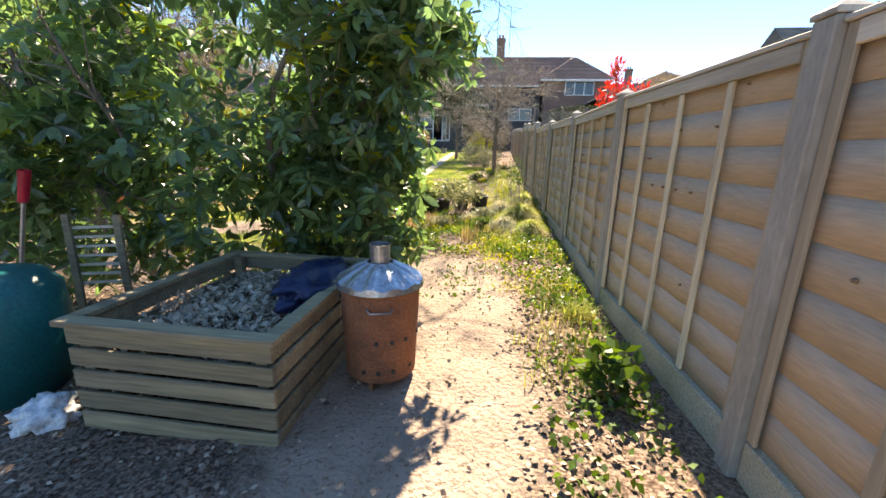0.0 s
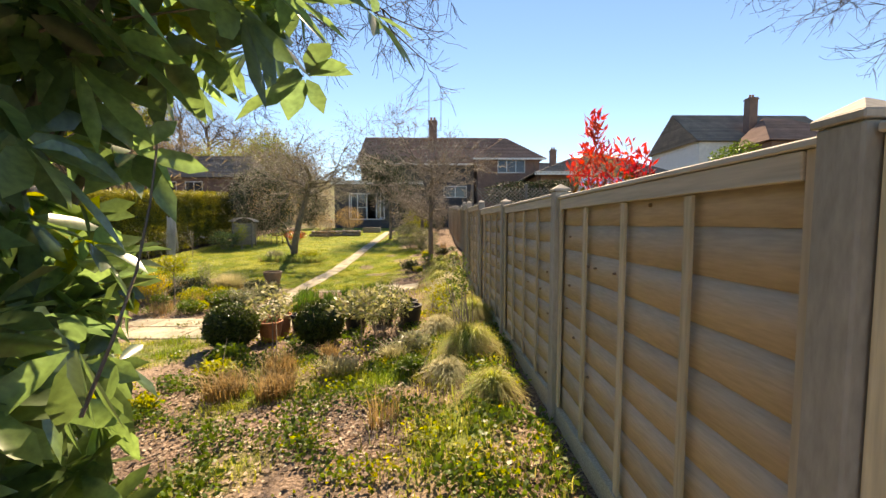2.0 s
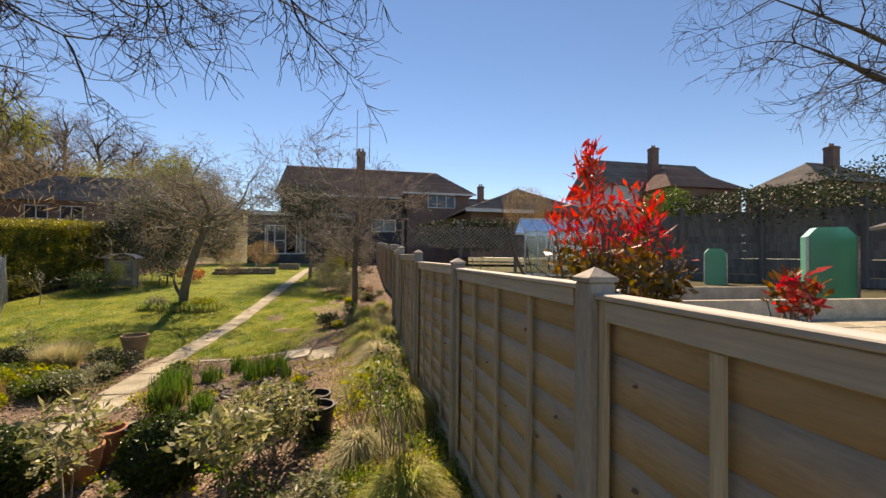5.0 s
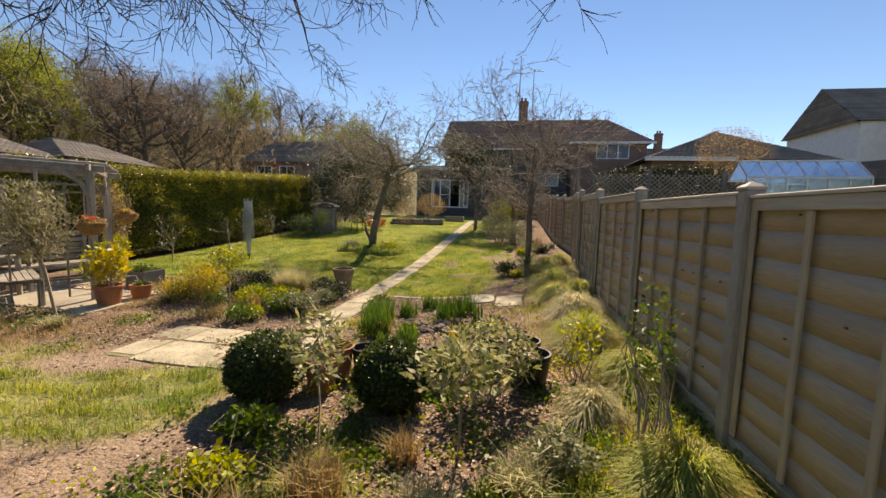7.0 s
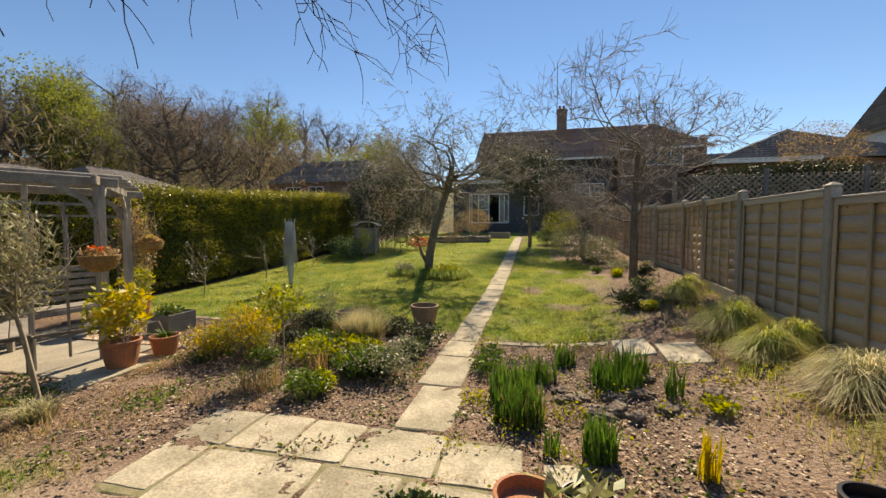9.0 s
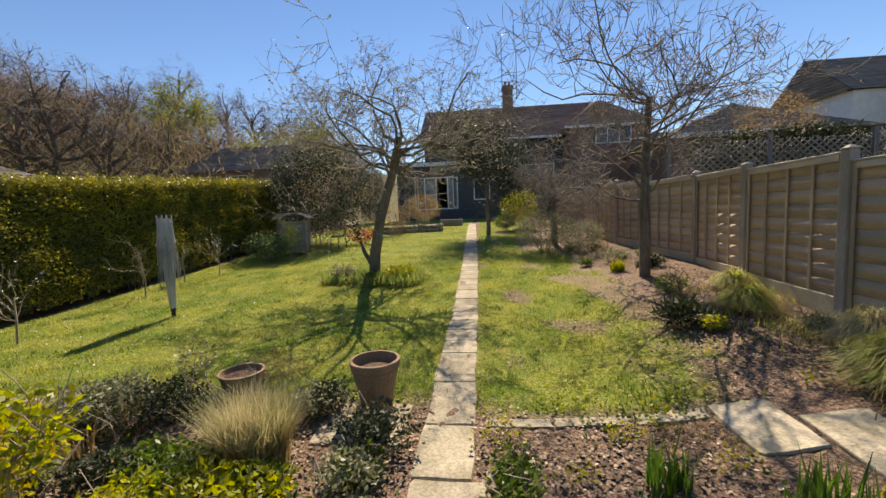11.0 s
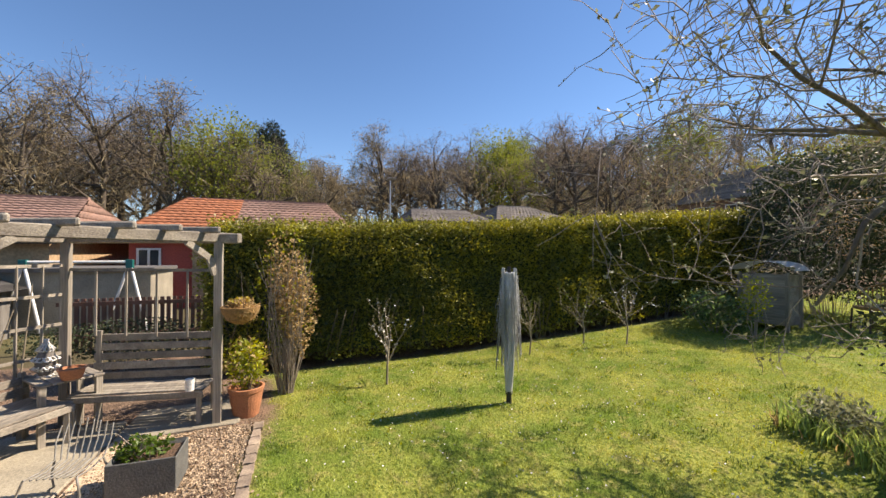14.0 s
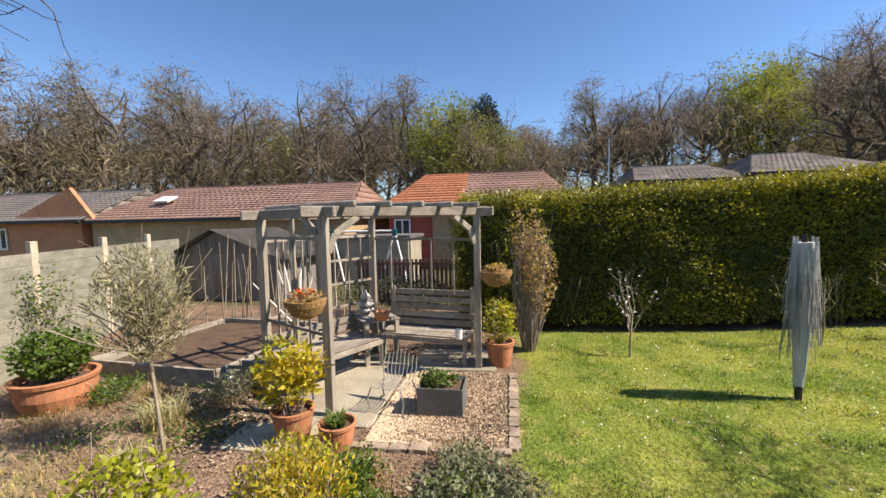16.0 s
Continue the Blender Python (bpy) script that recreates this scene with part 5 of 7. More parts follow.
        mid = [a + (b - a) * f + np.array((0, 0, 0.5 * math.sin(f * 3.1))) + r.normal(size=3) * 0.07 for f in np.linspace(0, 1, 8)]
        base.append((mid, list(np.linspace(rad, 0.012, 8))))
        for i in range(2, 8):
            for _ in range(3 if i > 3 else 2):
                d = (b - a) / np.linalg.norm(b - a) + r.normal(size=3) * 0.6 + np.array((0, 0, -0.25))
                grow(r, mid[i], d, reach, 0.014 + 0.014 * (8 - i) / 6, 2, tw, 5, 0.6, -0.05, 0.5, 6, 0.6, 0.3, 0.006)
    link_mesh("trunk", tubes(base), M["bark"], t)
    tagged(link_mesh("crown", tubes(tw), M["dark_twig"], t), kind="stuff")
    return t


overhang("oak_tree", "large bare tree whose fine twigs hang over the garden", -6.0, 5.2, [(3.3, (-2.3, 8.6, 4.9), 0.09), (3.8, (-0.9, 9.3, 5.3), 0.08), (3.5, (-4.3, 10.6, 5.0), 0.08), (3.6, (-3.1, 9.4, 5.1), 0.07), (3.4, (-4.6, 9.0, 4.6), 0.07), (4.2, (-0.2, 8.4, 5.9), 0.07)], 61)
overhang("ash_tree", "bare tree in the neighbouring garden reaching over the fence", 17.5, 11.5, [(2.6, (8.7, 10.8, 6.5), 0.2), (3.6, (8.2, 10.9, 7.3), 0.12), (2.6, (10.3, 10.6, 5.9), 0.1)], 67, 1.4)

# ---- neighbour's garden over the fence ----
r = np.random.default_rng(71)
ph = thing("photinia", 1.75, 6.85, gz(1.75, 6.85) - 0.02, "photinia shrub with bright red young leaves behind the fence", "shrub")
L = []
for i in range(13):
    a = r.uniform(0, 6.28)
    grow(r, (0, 0, 0.1), (math.cos(a) * 0.35, math.sin(a) * 0.35, 1), 1.4, 0.02, 1, L, 3, 0.35, 0.2, 0.2, 5, 0.5)
top = 2.22 - gz(1.75, 6.85)
L = [q for q in L if max(p[2] for p in q[0]) < top + 0.3]
link_mesh("stem", tubes(L), M["bark"], ph)
P = np.concatenate([blob(r, 620, (0.52, 0.5, 0.36), 0.3, 9, 0.4) + (0.13, 0.03, top), blob(r, 120, (0.16, 0.2, 0.16), 0.4) + (0.1, -0.55, top - 0.25), blob(r, 240, (0.3, 0.26, 0.22), 0.3) + (0.2, 0.3, top - 0.2), blob(r, 130, (0.1, 0.1, 0.28), 0.2) + (-0.1, -0.03, top + 0.4)])
hi = P[:, 2] > top - 0.25 + 0.3 * r.random(len(P))
tagged(link_mesh("red_foliage", leaves(r, P[hi], 0.11, 0.028, 1.1), M["red"], ph), kind="stuff")
P2 = P[~hi] - (0, 0, 0.05)
tagged(link_mesh("foliage", leaves(r, np.concatenate([P2, P2 * 0.9]), 0.1, 0.038, 0.3), M["bronze"], ph), kind="stuff")
shrub("photinia", "small photinia with red leaf tips behind the fence", 2.7, 6.2, (0.12, 0.15, 0.14), 80, (0.1, 0.04), "red", 72, 0.35, extra=("bronze", 60, (0.09, 0.035)))


def film_house(x, y, w, h, rz):
    t = thing("plastic_greenhouse", x, y, gz(x, y) - 0.02, "small upright greenhouse with a green plastic cover and shelves", "greenhouse", "small greenhouses", rz=rz)
    bm = bmesh.new()
    d = w * 0.6
    prof = [(-w / 2, 0), (-w / 2, h * 0.86), (-w * 0.3, h * 0.98), (w * 0.3, h * 0.98), (w / 2, h * 0.86), (w / 2, 0)]
    a = [bm.verts.new((p[0], -d / 2, p[1])) for p in prof]
    b2 = [bm.verts.new((p[0], d / 2, p[1])) for p in prof]
    for i in range(6):
        j = (i + 1) % 6
        bm.faces.new((a[i], b2[i], b2[j], a[j]))
    bm.faces.new(a)
    bm.faces.new(b2[::-1])
    part("cover", bm, M["green_film"], t)
    for i in range(3):
        bm = bmesh.new()
        box(bm, -w / 2 + 0.03, w / 2 - 0.03, -d / 2 + 0.03, d / 2 - 0.03, 0.25 + i * h * 0.25, 0.275 + i * h * 0.25)
        part("shelf", bm, M["black"], t)
    for sx in (-1, 1):
        bm = bmesh.new()
        bar(bm, (sx * (w / 2 + 0.01), -d / 2 - 0.01, 0), (sx * (w / 2 + 0.01), -d / 2 - 0.01, h * 0.86), 0.03, 0.03)
        part("pole", bm, M["zinc"], t)
    return t


film_house(6.6, 8.8, 0.52, 1.08, -38)
film_house(7.9, 12.0, 0.4, 0.85, -38)
t = thing("timber_shed", 6.75, 6.9, gz(6.7, 7.0) - 0.8, "brown shiplap garden shed with a felt roof", "shed", rz=-40)
for i in range(14):
    bm = bmesh.new()
    bar(bm, (-0.85, -0.8 - 0.004 * (i % 2), 0.1 + i * 0.125), (0.85, -0.8 - 0.004 * (i % 2), 0.1 + i * 0.125), 0.03, 0.118)
    part("board", bm, M["fence_grey"], t)
    bm = bmesh.new()
    bar(bm, (-0.88 - 0.004 * (i % 2), -0.78, 0.1 + i * 0.125), (-0.88 - 0.004 * (i % 2), 0.8, 0.1 + i * 0.125), 0.03, 0.118)
    part("board", bm, M["fence_grey"], t)
wall_box(t, -0.85, 0.85, -0.77, 0.8, 0, 1.8, M["fence_grey"])
gable_wall(t, [(-0.85, -0.79, 1.8), (0.85, -0.79, 1.8), (0, -0.79, 2.15)], (0, 1.5, 0), M["fence_grey"])
bm = bmesh.new()
bar(bm, (-0.5, -0.95, 2.0), (-0.5, 0.95, 2.0), 1.15, 0.04)
o = part("roof_sheet", bm, M["felt"], t)
o.matrix_basis = Matrix.Translation((-0.5, 0, 1.99)) @ Matrix.Rotation(radians(-22), 4, "Y") @ Matrix.Translation((0.5, 0, -1.99))
bm = bmesh.new()
bar(bm, (0.5, -0.95, 2.0), (0.5, 0.95, 2.0), 1.15, 0.04)
o = part("roof_sheet", bm, M["felt"], t)
o.matrix_basis = Matrix.Translation((0.5, 0, 1.99)) @ Matrix.Rotation(radians(22), 4, "Y") @ Matrix.Translation((-0.5, 0, -1.99))
# grey fence behind
gf = thing("back_fence", 0, 0, 0, "tall dark grey overlapping timber fence in the neighbour's garden", "fence")
A, B = np.array((7.0, 17.0)), np.array((12.6, 8.0))
nseg = 6
for i in range(nseg):
    a, b = A + (B - A) * i / nseg, A + (B - A) * (i + 1) / nseg
    for j in range(9):
        bm = bmesh.new()
        bar(bm, (a[0], a[1], 1.55 + j * 0.2), (b[0], b[1], 1.55 + j * 0.2), 0.03 + 0.006 * (j % 2), 0.195)
        part("board", bm, M["fence_grey"], gf)
    bm = bmesh.new()
    bar(bm, (a[0] - 0.05, a[1] - 0.03, 1.3), (a[0] - 0.05, a[1] - 0.03, 3.45), 0.1, 0.1)
    part("post", bm, M["fence_grey"], gf)
shrub("conifer_hedge", "dark green hedge above the neighbour's fence", 11.2, 13.5, (2.6, 3.2, 0.7), 9000, (0.09, 0.05), "dark_green", 81, 2.0, 20, "hedge", shell=0.5, z=1.4)
shrub("evergreen_shrub", "rounded green evergreen rising behind the grey fence", 9.2, 15.0, (0.8, 0.8, 0.9), 2600, (0.09, 0.05), "green", 82, 2.0, z=1.4)
shrub("evergreen_shrub", "dark evergreen mound in the neighbour's garden", 14.5, 13.0, (2.0, 2.5, 1.0), 5000, (0.1, 0.05), "dark_green", 83, 2.6, z=1.4)
bm = bmesh.new()
for k in range(3):
    box(bm, 2.6, 5.6, 7.2 + k * 1.5, 7.26 + k * 1.5, gz(4, 8) - 0.05, gz(4, 8) + 0.2)
rb = thing("raised_bed", 0, 0, 0, "long low timber raised bed behind the fence", "raised bed")
part("edging", bm, M["rail"], rb)
pv = thing("patio", 0, 0, 0, "pale paved terrace in the neighbour's garden", "paving")
for i in range(5):
    for j in range(5):
        bm = bmesh.new()
        x, y = 2.9 + i * 0.62, 4.3 + j * 0.62
        box(bm, x, x + 0.6, y, y + 0.6, gz(4, 6) - 0.03, gz(4, 6) + 0.02, 0.005)
        part("paving_slab", bm, M["slab"], pv)
# trellis with climbers and the glasshouse
tr = thing("trellis_fence", 0, 0, 0, "dark diamond trellis with climbers above the neighbour's boundary", "trellis")
for i in range(36):
    for s in (-1, 1):
        x0 = 1.4 + i * 0.16
        bm = bmesh.new()
        xa, xb = (x0, x0 + 0.9) if s > 0 else (x0 + 0.9, x0)
        bar(bm, (xa, 19.0 + s * 0.008, 2.35), (xb, 19.0 + s * 0.008, 3.15), 0.012, 0.026)
        part("lath", bm, M["old_wood"], tr)
for i in range(4):
    bm = bmesh.new()
    box(bm, 1.35 + i * 2.2, 1.45 + i * 2.2, 18.95, 19.05, 1.0, 3.3)
    part("post", bm, M["fence_grey"], tr)
shrub("climber", "dark leafy climber over the trellis", 4.4, 19.5, (2.6, 0.5, 0.75), 9000, (0.08, 0.05), "dark_green", 84, 1.5, 20, "climbing plant", shell=0.4, z=1.45)
shrub("bare_shrub", "bare twiggy rounded shrub in front of the neighbour's roof", 10.5, 29.0, (2.0, 1.6, 1.6), 4200, (0.12, 0.03), "brown_leaf", 85, 3.2, 30, z=2.0)
gh = thing("glasshouse", 6.1, 16.2, 1.45, "low white-framed glasshouse with panes", "greenhouse", rz=-6)
for i in range(7):
    x = -1.2 + i * 0.4
    for (a, b) in (((x, -0.6, 0), (x, -0.6, 1.35)), ((x, -0.6, 1.35), (x, 0, 1.8)), ((x, 0, 1.8), (x, 0.6, 1.35))):
        bm = bmesh.new()
        bar(bm, a, b, 0.03, 0.03)
        part("glazing_bar", bm, M["zinc"], gh)
    if i < 6:
        for q in ([(x + 0.02, -0.6, 0.1), (x + 0.38, -0.6, 0.1), (x + 0.38, -0.6, 1.33), (x + 0.02, -0.6, 1.33)], [(x + 0.02, -0.59, 1.36), (x + 0.38, -0.59, 1.36), (x + 0.38, -0.01, 1.79), (x + 0.02, -0.01, 1.79)], [(x + 0.02, 0.01, 1.79), (x + 0.38, 0.01, 1.79), (x + 0.38, 0.59, 1.36), (x + 0.02, 0.59, 1.36)]):
            bm = bmesh.new()
            f_ = bm.faces.new([bm.verts.new(p) for p in q])
            bmesh.ops.solidify(bm, geom=[f_], thickness=0.005)
            part("pane", bm, M["glass"], gh)
for z, y in ((0.05, -0.6), (1.35, -0.6), (1.8, 0), (1.35, 0.6)):
    bm = bmesh.new()
    bar(bm, (-1.2, y, z), (1.2, y, z), 0.04, 0.05)
    part("rail", bm, M["white"], gh)

# ---- paths and paving ----
path = thing("slab_path", 0, 0, 0, "narrow garden path of worn buff concrete slabs", "path")
r = random.Random(9)


def slab_at(parent, x0, x1, y0, y1, th=0.05, material="slab", turn=0.0, lift=0.012, name="slab"):
    cx, cy = (x0 + x1) / 2, (y0 + y1) / 2
    bm = bmesh.new()
    hx, hy = (x1 - x0) / 2, (y1 - y0) / 2
    edge = [(-1, -0.93), (-0.94, -1), (-0.3, -1), (0.35, -1), (0.94, -1), (1, -0.93), (1, -0.3), (1, 0.35), (1, 0.93), (0.94, 1), (0.3, 1), (-0.35, 1), (-0.94, 1), (-1, 0.93), (-1, 0.3), (-1, -0.35)]
    e = [(hx * a + r.uniform(-0.011, 0.011), hy * b + r.uniform(-0.009, 0.009)) for a, b in edge]
    rings = [[bm.verts.new((a * k, b * k, z)) for a, b in e] for k, z in ((1, -th), (1, -0.009), (0.975, 0))]
    for p, q in zip(rings, rings[1:]):
        for i in range(16):
            bm.faces.new((p[i], p[(i + 1) % 16], q[(i + 1) % 16], q[i]))
    bm.faces.new(rings[2])
    o = part(name, bm, M[material], parent)
    sy, sx = (gz(cx, cy + 0.3) - gz(cx, cy - 0.3)) / 0.6, (gz(cx + 0.3, cy) - gz(cx - 0.3, cy)) / 0.6
    o.matrix_basis = pose(cx, cy, max(gz(cx, cy), 0) + lift + r.uniform(0, 0.006), math.degrees(math.atan(sy)), -math.degrees(math.atan(sx)), turn + r.uniform(-1.2, 1.2))
    return o


y = 9.58
while y < 31:
    ln = r.choice([0.6, 0.62, 0.75, 0.9]) if y < 13 else r.choice([0.42, 0.45, 0.6])
    wd_ = 0.48 if y < 11 else 0.41
    c = float(np.interp(y, [9.5, 11.6, 14, 20, 30], [-3.2, -3.31, -3.3, -3.33, -3.5])) + r.uniform(-0.012, 0.012)
    slab_at(path, c - wd_ / 2, c + wd_ / 2, y, y + ln)
    y += ln + r.uniform(0.006, 0.018)
terr = thing("paved_area", 0, 0, 0, "patch of mixed buff paving slabs with mossy joints", "paving")
slab_at(terr, -5.06, -2.4, 8.36, 9.5, lift=0.003, material="bedding", name="bedding")
for x0, x1, y0, y1, tn in ((-5.1, -4.62, 8.98, 9.52, 1), (-4.6, -4.13, 8.98, 9.54, 0), (-4.11, -3.63, 8.97, 9.52, 0), (-3.61, -2.95, 8.95, 9.52, 0), (-2.92, -2.35, 8.93, 9.45, 1), (-5.05, -4.68, 8.42, 8.94, 2), (-4.65, -3.72, 8.3, 8.94, 0), (-3.69, -3.12, 8.32, 8.92, 0), (-3.09, -2.5, 8.3, 8.9, 0), (-2.2, -1.9, 8.98, 9.3, 3)):
    slab_at(terr, x0, x1, y0, y1, turn=tn)
cr = thing("stepping_path", 0, 0, 0, "row of slabs crossing the bed towards the fence", "path")
for x0, x1, y0, y1 in ((-3.02, -2.5, 12.0, 12.12), (-2.48, -1.9, 12.02, 12.14), (-1.88, -1.35, 12.0, 12.14), (-1.32, -0.9, 11.55, 12.15), (-0.86, -0.42, 11.2, 11.9)):
    slab_at(cr, x0, x1, y0, y1)
slab_at(cr, -4.35, -3.65, 11.75, 12.35)

# gravel patch and concrete by the arbour
gp = thing("gravel_patch", 0, 0, 0, "gravel patch edged with stone setts", "paving")
slab_at(gp, -9.6, -7.4, 9.7, 10.85, 0.06, "concrete", 0, 0.02, "concrete_base")
slab_at(gp, -9.9, -9.0, 10.87, 12.1, 0.06, "concrete", 0, 0.02, "concrete_base")
slab_at(gp, -7.4, -6.9, 9.5, 10.6, 0.06, "slab", 0, 0.02)
for i in range(9):
    slab_at(gp, -8.9 + i * 0.2, -8.72 + i * 0.2, 12.28, 12.38, 0.06, "stone", 0, 0.03, "sett")
for i in range(8):
    slab_at(gp, -7.12, -7.02, 10.8 + i * 0.19, 10.97 + i * 0.19, 0.06, "stone", 0, 0.03, "sett")
n = 17000
rg = np.random.default_rng(91)
P = np.stack([rg.uniform(-8.95, -7.14, n), rg.uniform(10.9, 12.26, n), np.zeros(n)], 1)
P[:, 2] = land(P[:, 0], P[:, 1]) + 0.012 + rg.uniform(0, 0.012, n)
tagged(link_mesh("gravel", leaves(rg, P, 0.022, 0.019, 0.0), M["pebble"], gp), kind="stuff")
wall_box(gp, -8.95, -7.14, 10.9, 12.26, -0.1, gz(-8, 11.5) + 0.012, M["pebble"], "gravel_bed")

# ---- arbour ----
ar = thing("arbour", 0, 0, 0, "weathered timber corner arbour with trellis sides and scalloped beams", "pergola")
PB, PC, PD, PA = (-7.62, 10.35), (-9.12, 11.86), (-9.84, 10.1), (-8.25, 9.2)
for (x, y) in (PA, PB, PC, PD, (-9.0, 9.6), (-7.95, 9.8)):
    bm = bmesh.new()
    thin = (x, y) == (-7.95, 9.8)
    w = 0.02 if thin else 0.045
    box(bm, x - w, x + w, y - w, y + w, gz(x, y) - 0.1, 2.24, 0.004)
    part("post", bm, M["old_wood_z"], ar)


def along(a, b, e0=0.0, e1=0.0):
    a, b = Vector(a), Vector(b)
    d = (b - a).normalized()
    return a - d * e0, b + d * e1


for i, (a, b, e0, e1, z) in enumerate(((PB, PC, 0.25, 0.3, 2.29), (PA, PB, 0.35, 0.2, 2.285), (PD, PC, 0.25, 0.25, 2.28), (PA, PD, 0.25, 0.3, 2.275))):
    p, q = along((a[0], a[1], z), (b[0], b[1], z), e0, e1)
    bm = bmesh.new()
    bar(bm, p, q, 0.05, 0.12, 0.012)
    part("beam", bm, M["old_wood"], ar)
for i in range(5):
    f = (i + 0.5) / 5
    a = Vector((PB[0], PB[1], 2.37)).lerp(Vector((PC[0], PC[1], 2.37)), f)
    b = Vector((PA[0], PA[1], 2.37)).lerp(Vector((PD[0], PD[1], 2.37)), f)
    p, q = along(a, b, 0.22, 0.2)
    bm = bmesh.new()
    bar(bm, p, q, 0.045, 0.075, 0.015)
    part("rafter", bm, M["old_wood"], ar)
for a, b in ((PB, PC), (PC, PB), (PC, PD), (PB, PA)):
    p, q = along((a[0], a[1], 1.85), (b[0], b[1], 1.85))
    d = (q - p).normalized()
    pts = [p + d * 0.04 + Vector((0, 0, 0)), p + d * 0.12 + Vector((0, 0, 0.2)), p + d * 0.38 + Vector((0, 0, 0.38))]
    for s0, s1 in zip(pts, pts[1:]):
        bm = bmesh.new()
        bar(bm, s0, s1, 0.04, 0.07)
        part("brace", bm, M["old_wood"], ar)


def trellis_between(a, b, z0, z1, nv, zs):
    for i in range(1, nv):
        f = i / nv
        x, y = a[0] + (b[0] - a[0]) * f, a[1] + (b[1] - a[1]) * f
        bm = bmesh.new()
        bar(bm, (x, y, z0), (x, y, z1), 0.022, 0.022)
        part("trellis_lath", bm, M["old_wood_z"], ar)
    for z in zs:
        bm = bmesh.new()
        bar(bm, (a[0], a[1], z), (b[0], b[1], z), 0.02, 0.035)
        part("trellis_lath", bm, M["old_wood"], ar)


trellis_between(PA, PB, 0.15, 1.98, 4, (0.45, 0.95, 2.0))
trellis_between(PD, (-9.0, 9.6), 0.1, 1.95, 4, (0.9, 1.25, 1.6, 1.95))
trellis_between((-9.0, 9.6), PA, 0.1, 1.95, 3, (0.95, 1.95))
trellis_between(PD, PC, 1.1, 1.9, 5, (1.9,))


def bench(a, b, inward, label, seats=5, backs=5):
    """A slatted bench from a to b; inward: the way that it faces."""
    t = thing("garden_bench", 0, 0, 0, label, "bench", "corner benches")
    a, b, n_ = Vector((*a, 0)), Vector((*b, 0)), Vector((*inward, 0)).normalized()
    z0 = gz(a.x, a.y) + 0.02
    for i in range(seats):
        bm = bmesh.new()
        o_ = n_ * (0.08 + i * 0.09) + Vector((0, 0, z0 + 0.43))
        bar(bm, a + o_, b + o_, 0.08, 0.022, 0.003)
        part("seat_slat", bm, M["old_wood"], t)
    for i in range(backs):
        bm = bmesh.new()
        o_ = n_ * (0.05 - 0.012 * i) + Vector((0, 0, z0 + 0.53 + i * 0.115))
        bar(bm, a + o_, b + o_, 0.022, 0.085, 0.003)
        part("back_slat", bm, M["old_wood"], t)
    d = (b - a).normalized()
    for p in (a + d * 0.05, b - d * 0.05):
        for s, h in ((0.02, 0.5 + 0.116 * backs), (0.01 + 0.09 * seats, 0.42)):
            bm = bmesh.new()
            q = p + n_ * s
            bar(bm, q + Vector((0, 0, z0 - 0.06)), q + Vector((0, 0, z0 + h)), 0.05, 0.05)
            part("leg", bm, M["old_wood_z"], t)
    bm = bmesh.new()
    o_ = n_ * (0.04 + 0.09 * seats) + Vector((0, 0, z0 + 0.38))
    bar(bm, a + o_, b + o_, 0.02, 0.07, 0.003)
    part("apron", bm, M["old_wood"], t)
    return t


bench((-9.85, 10.4), (-9.62, 11.78), (1, -0.16), "weathered grey slatted timber bench at the back of the arbour")
dav = Vector((PA[0] - PD[0], PA[1] - PD[1])).normalized()
bench((PD[0] + dav.x * 0.4, PD[1] + dav.y * 0.4), (PA[0] + dav.x * 0.05, PA[1] + dav.y * 0.05), (-dav.y, dav.x), "weathered grey slatted timber bench at the side of the arbour", 7, 2)
ct = thing("corner_table", -9.45, 10.25, gz(-9.4, 10.2), "small weathered timber corner table between the benches", "table", rz=40)
for i in range(5):
    bm = bmesh.new()
    box(bm, -0.3, 0.3, -0.28 + i * 0.115, -0.175 + i * 0.115, 0.66, 0.685, 0.003)
    part("top_slat", bm, M["old_wood"], ct)
for x, y in ((-0.26, -0.24), (0.26, -0.24), (0.26, 0.24), (-0.26, 0.24)):
    bm = bmesh.new()
    box(bm, x - 0.03, x + 0.03, y - 0.03, y + 0.03, -0.03, 0.66)
    part("leg", bm, M["old_wood_z"], ct)
lt2 = thing("lantern", -9.45, 10.1, gz(-9.4, 10.2) + 0.685, "teardrop woven white and grey lantern on the corner table", "lantern")
Ll = []
for k in range(12):
    for s in (-1, 1):
        Ll.append(([(math.cos(k * 0.5236 + s * f * 2.2) * q, math.sin(k * 0.5236 + s * f * 2.2) * q, z) for f, (q, z) in enumerate([(0.07, 0.0), (0.12, 0.1), (0.12, 0.19), (0.08, 0.3), (0.02, 0.41)])], [0.01] * 5))
link_mesh("wicker", tubes(Ll, 4), M["white"], lt2)
bm = bmesh.new()
lathe(bm, [(0.05, 0.0), (0.09, 0.1), (0.09, 0.19), (0.06, 0.3), (0.01, 0.38)], 16)
part("core", bm, M["fence_grey"], lt2)
pot("bowl", -9.25, 10.42, 0.12, 0.12, M["terracotta"], "shallow terracotta bowl on the corner table", z=gz(-9.4, 10.2) + 0.686)
bm = bmesh.new()
lathe(bm, [(0.045, 0), (0.05, 0.13), (0.045, 0.13), (0.04, 0.03)], 16)
o = part("mug", bm, M["white"])
o.matrix_world = pose(-9.0, 11.6, gz(-9, 11.6) + 0.47)
tagged(o, "white mug on the weathered timber bench", "mug")


def basket(x, y, z, seed, flower, label):
    r = np.random.default_rng(seed)
    t = thing("hanging_basket", x, y, z, label, "hanging basket", "hanging baskets")
    bm = bmesh.new()
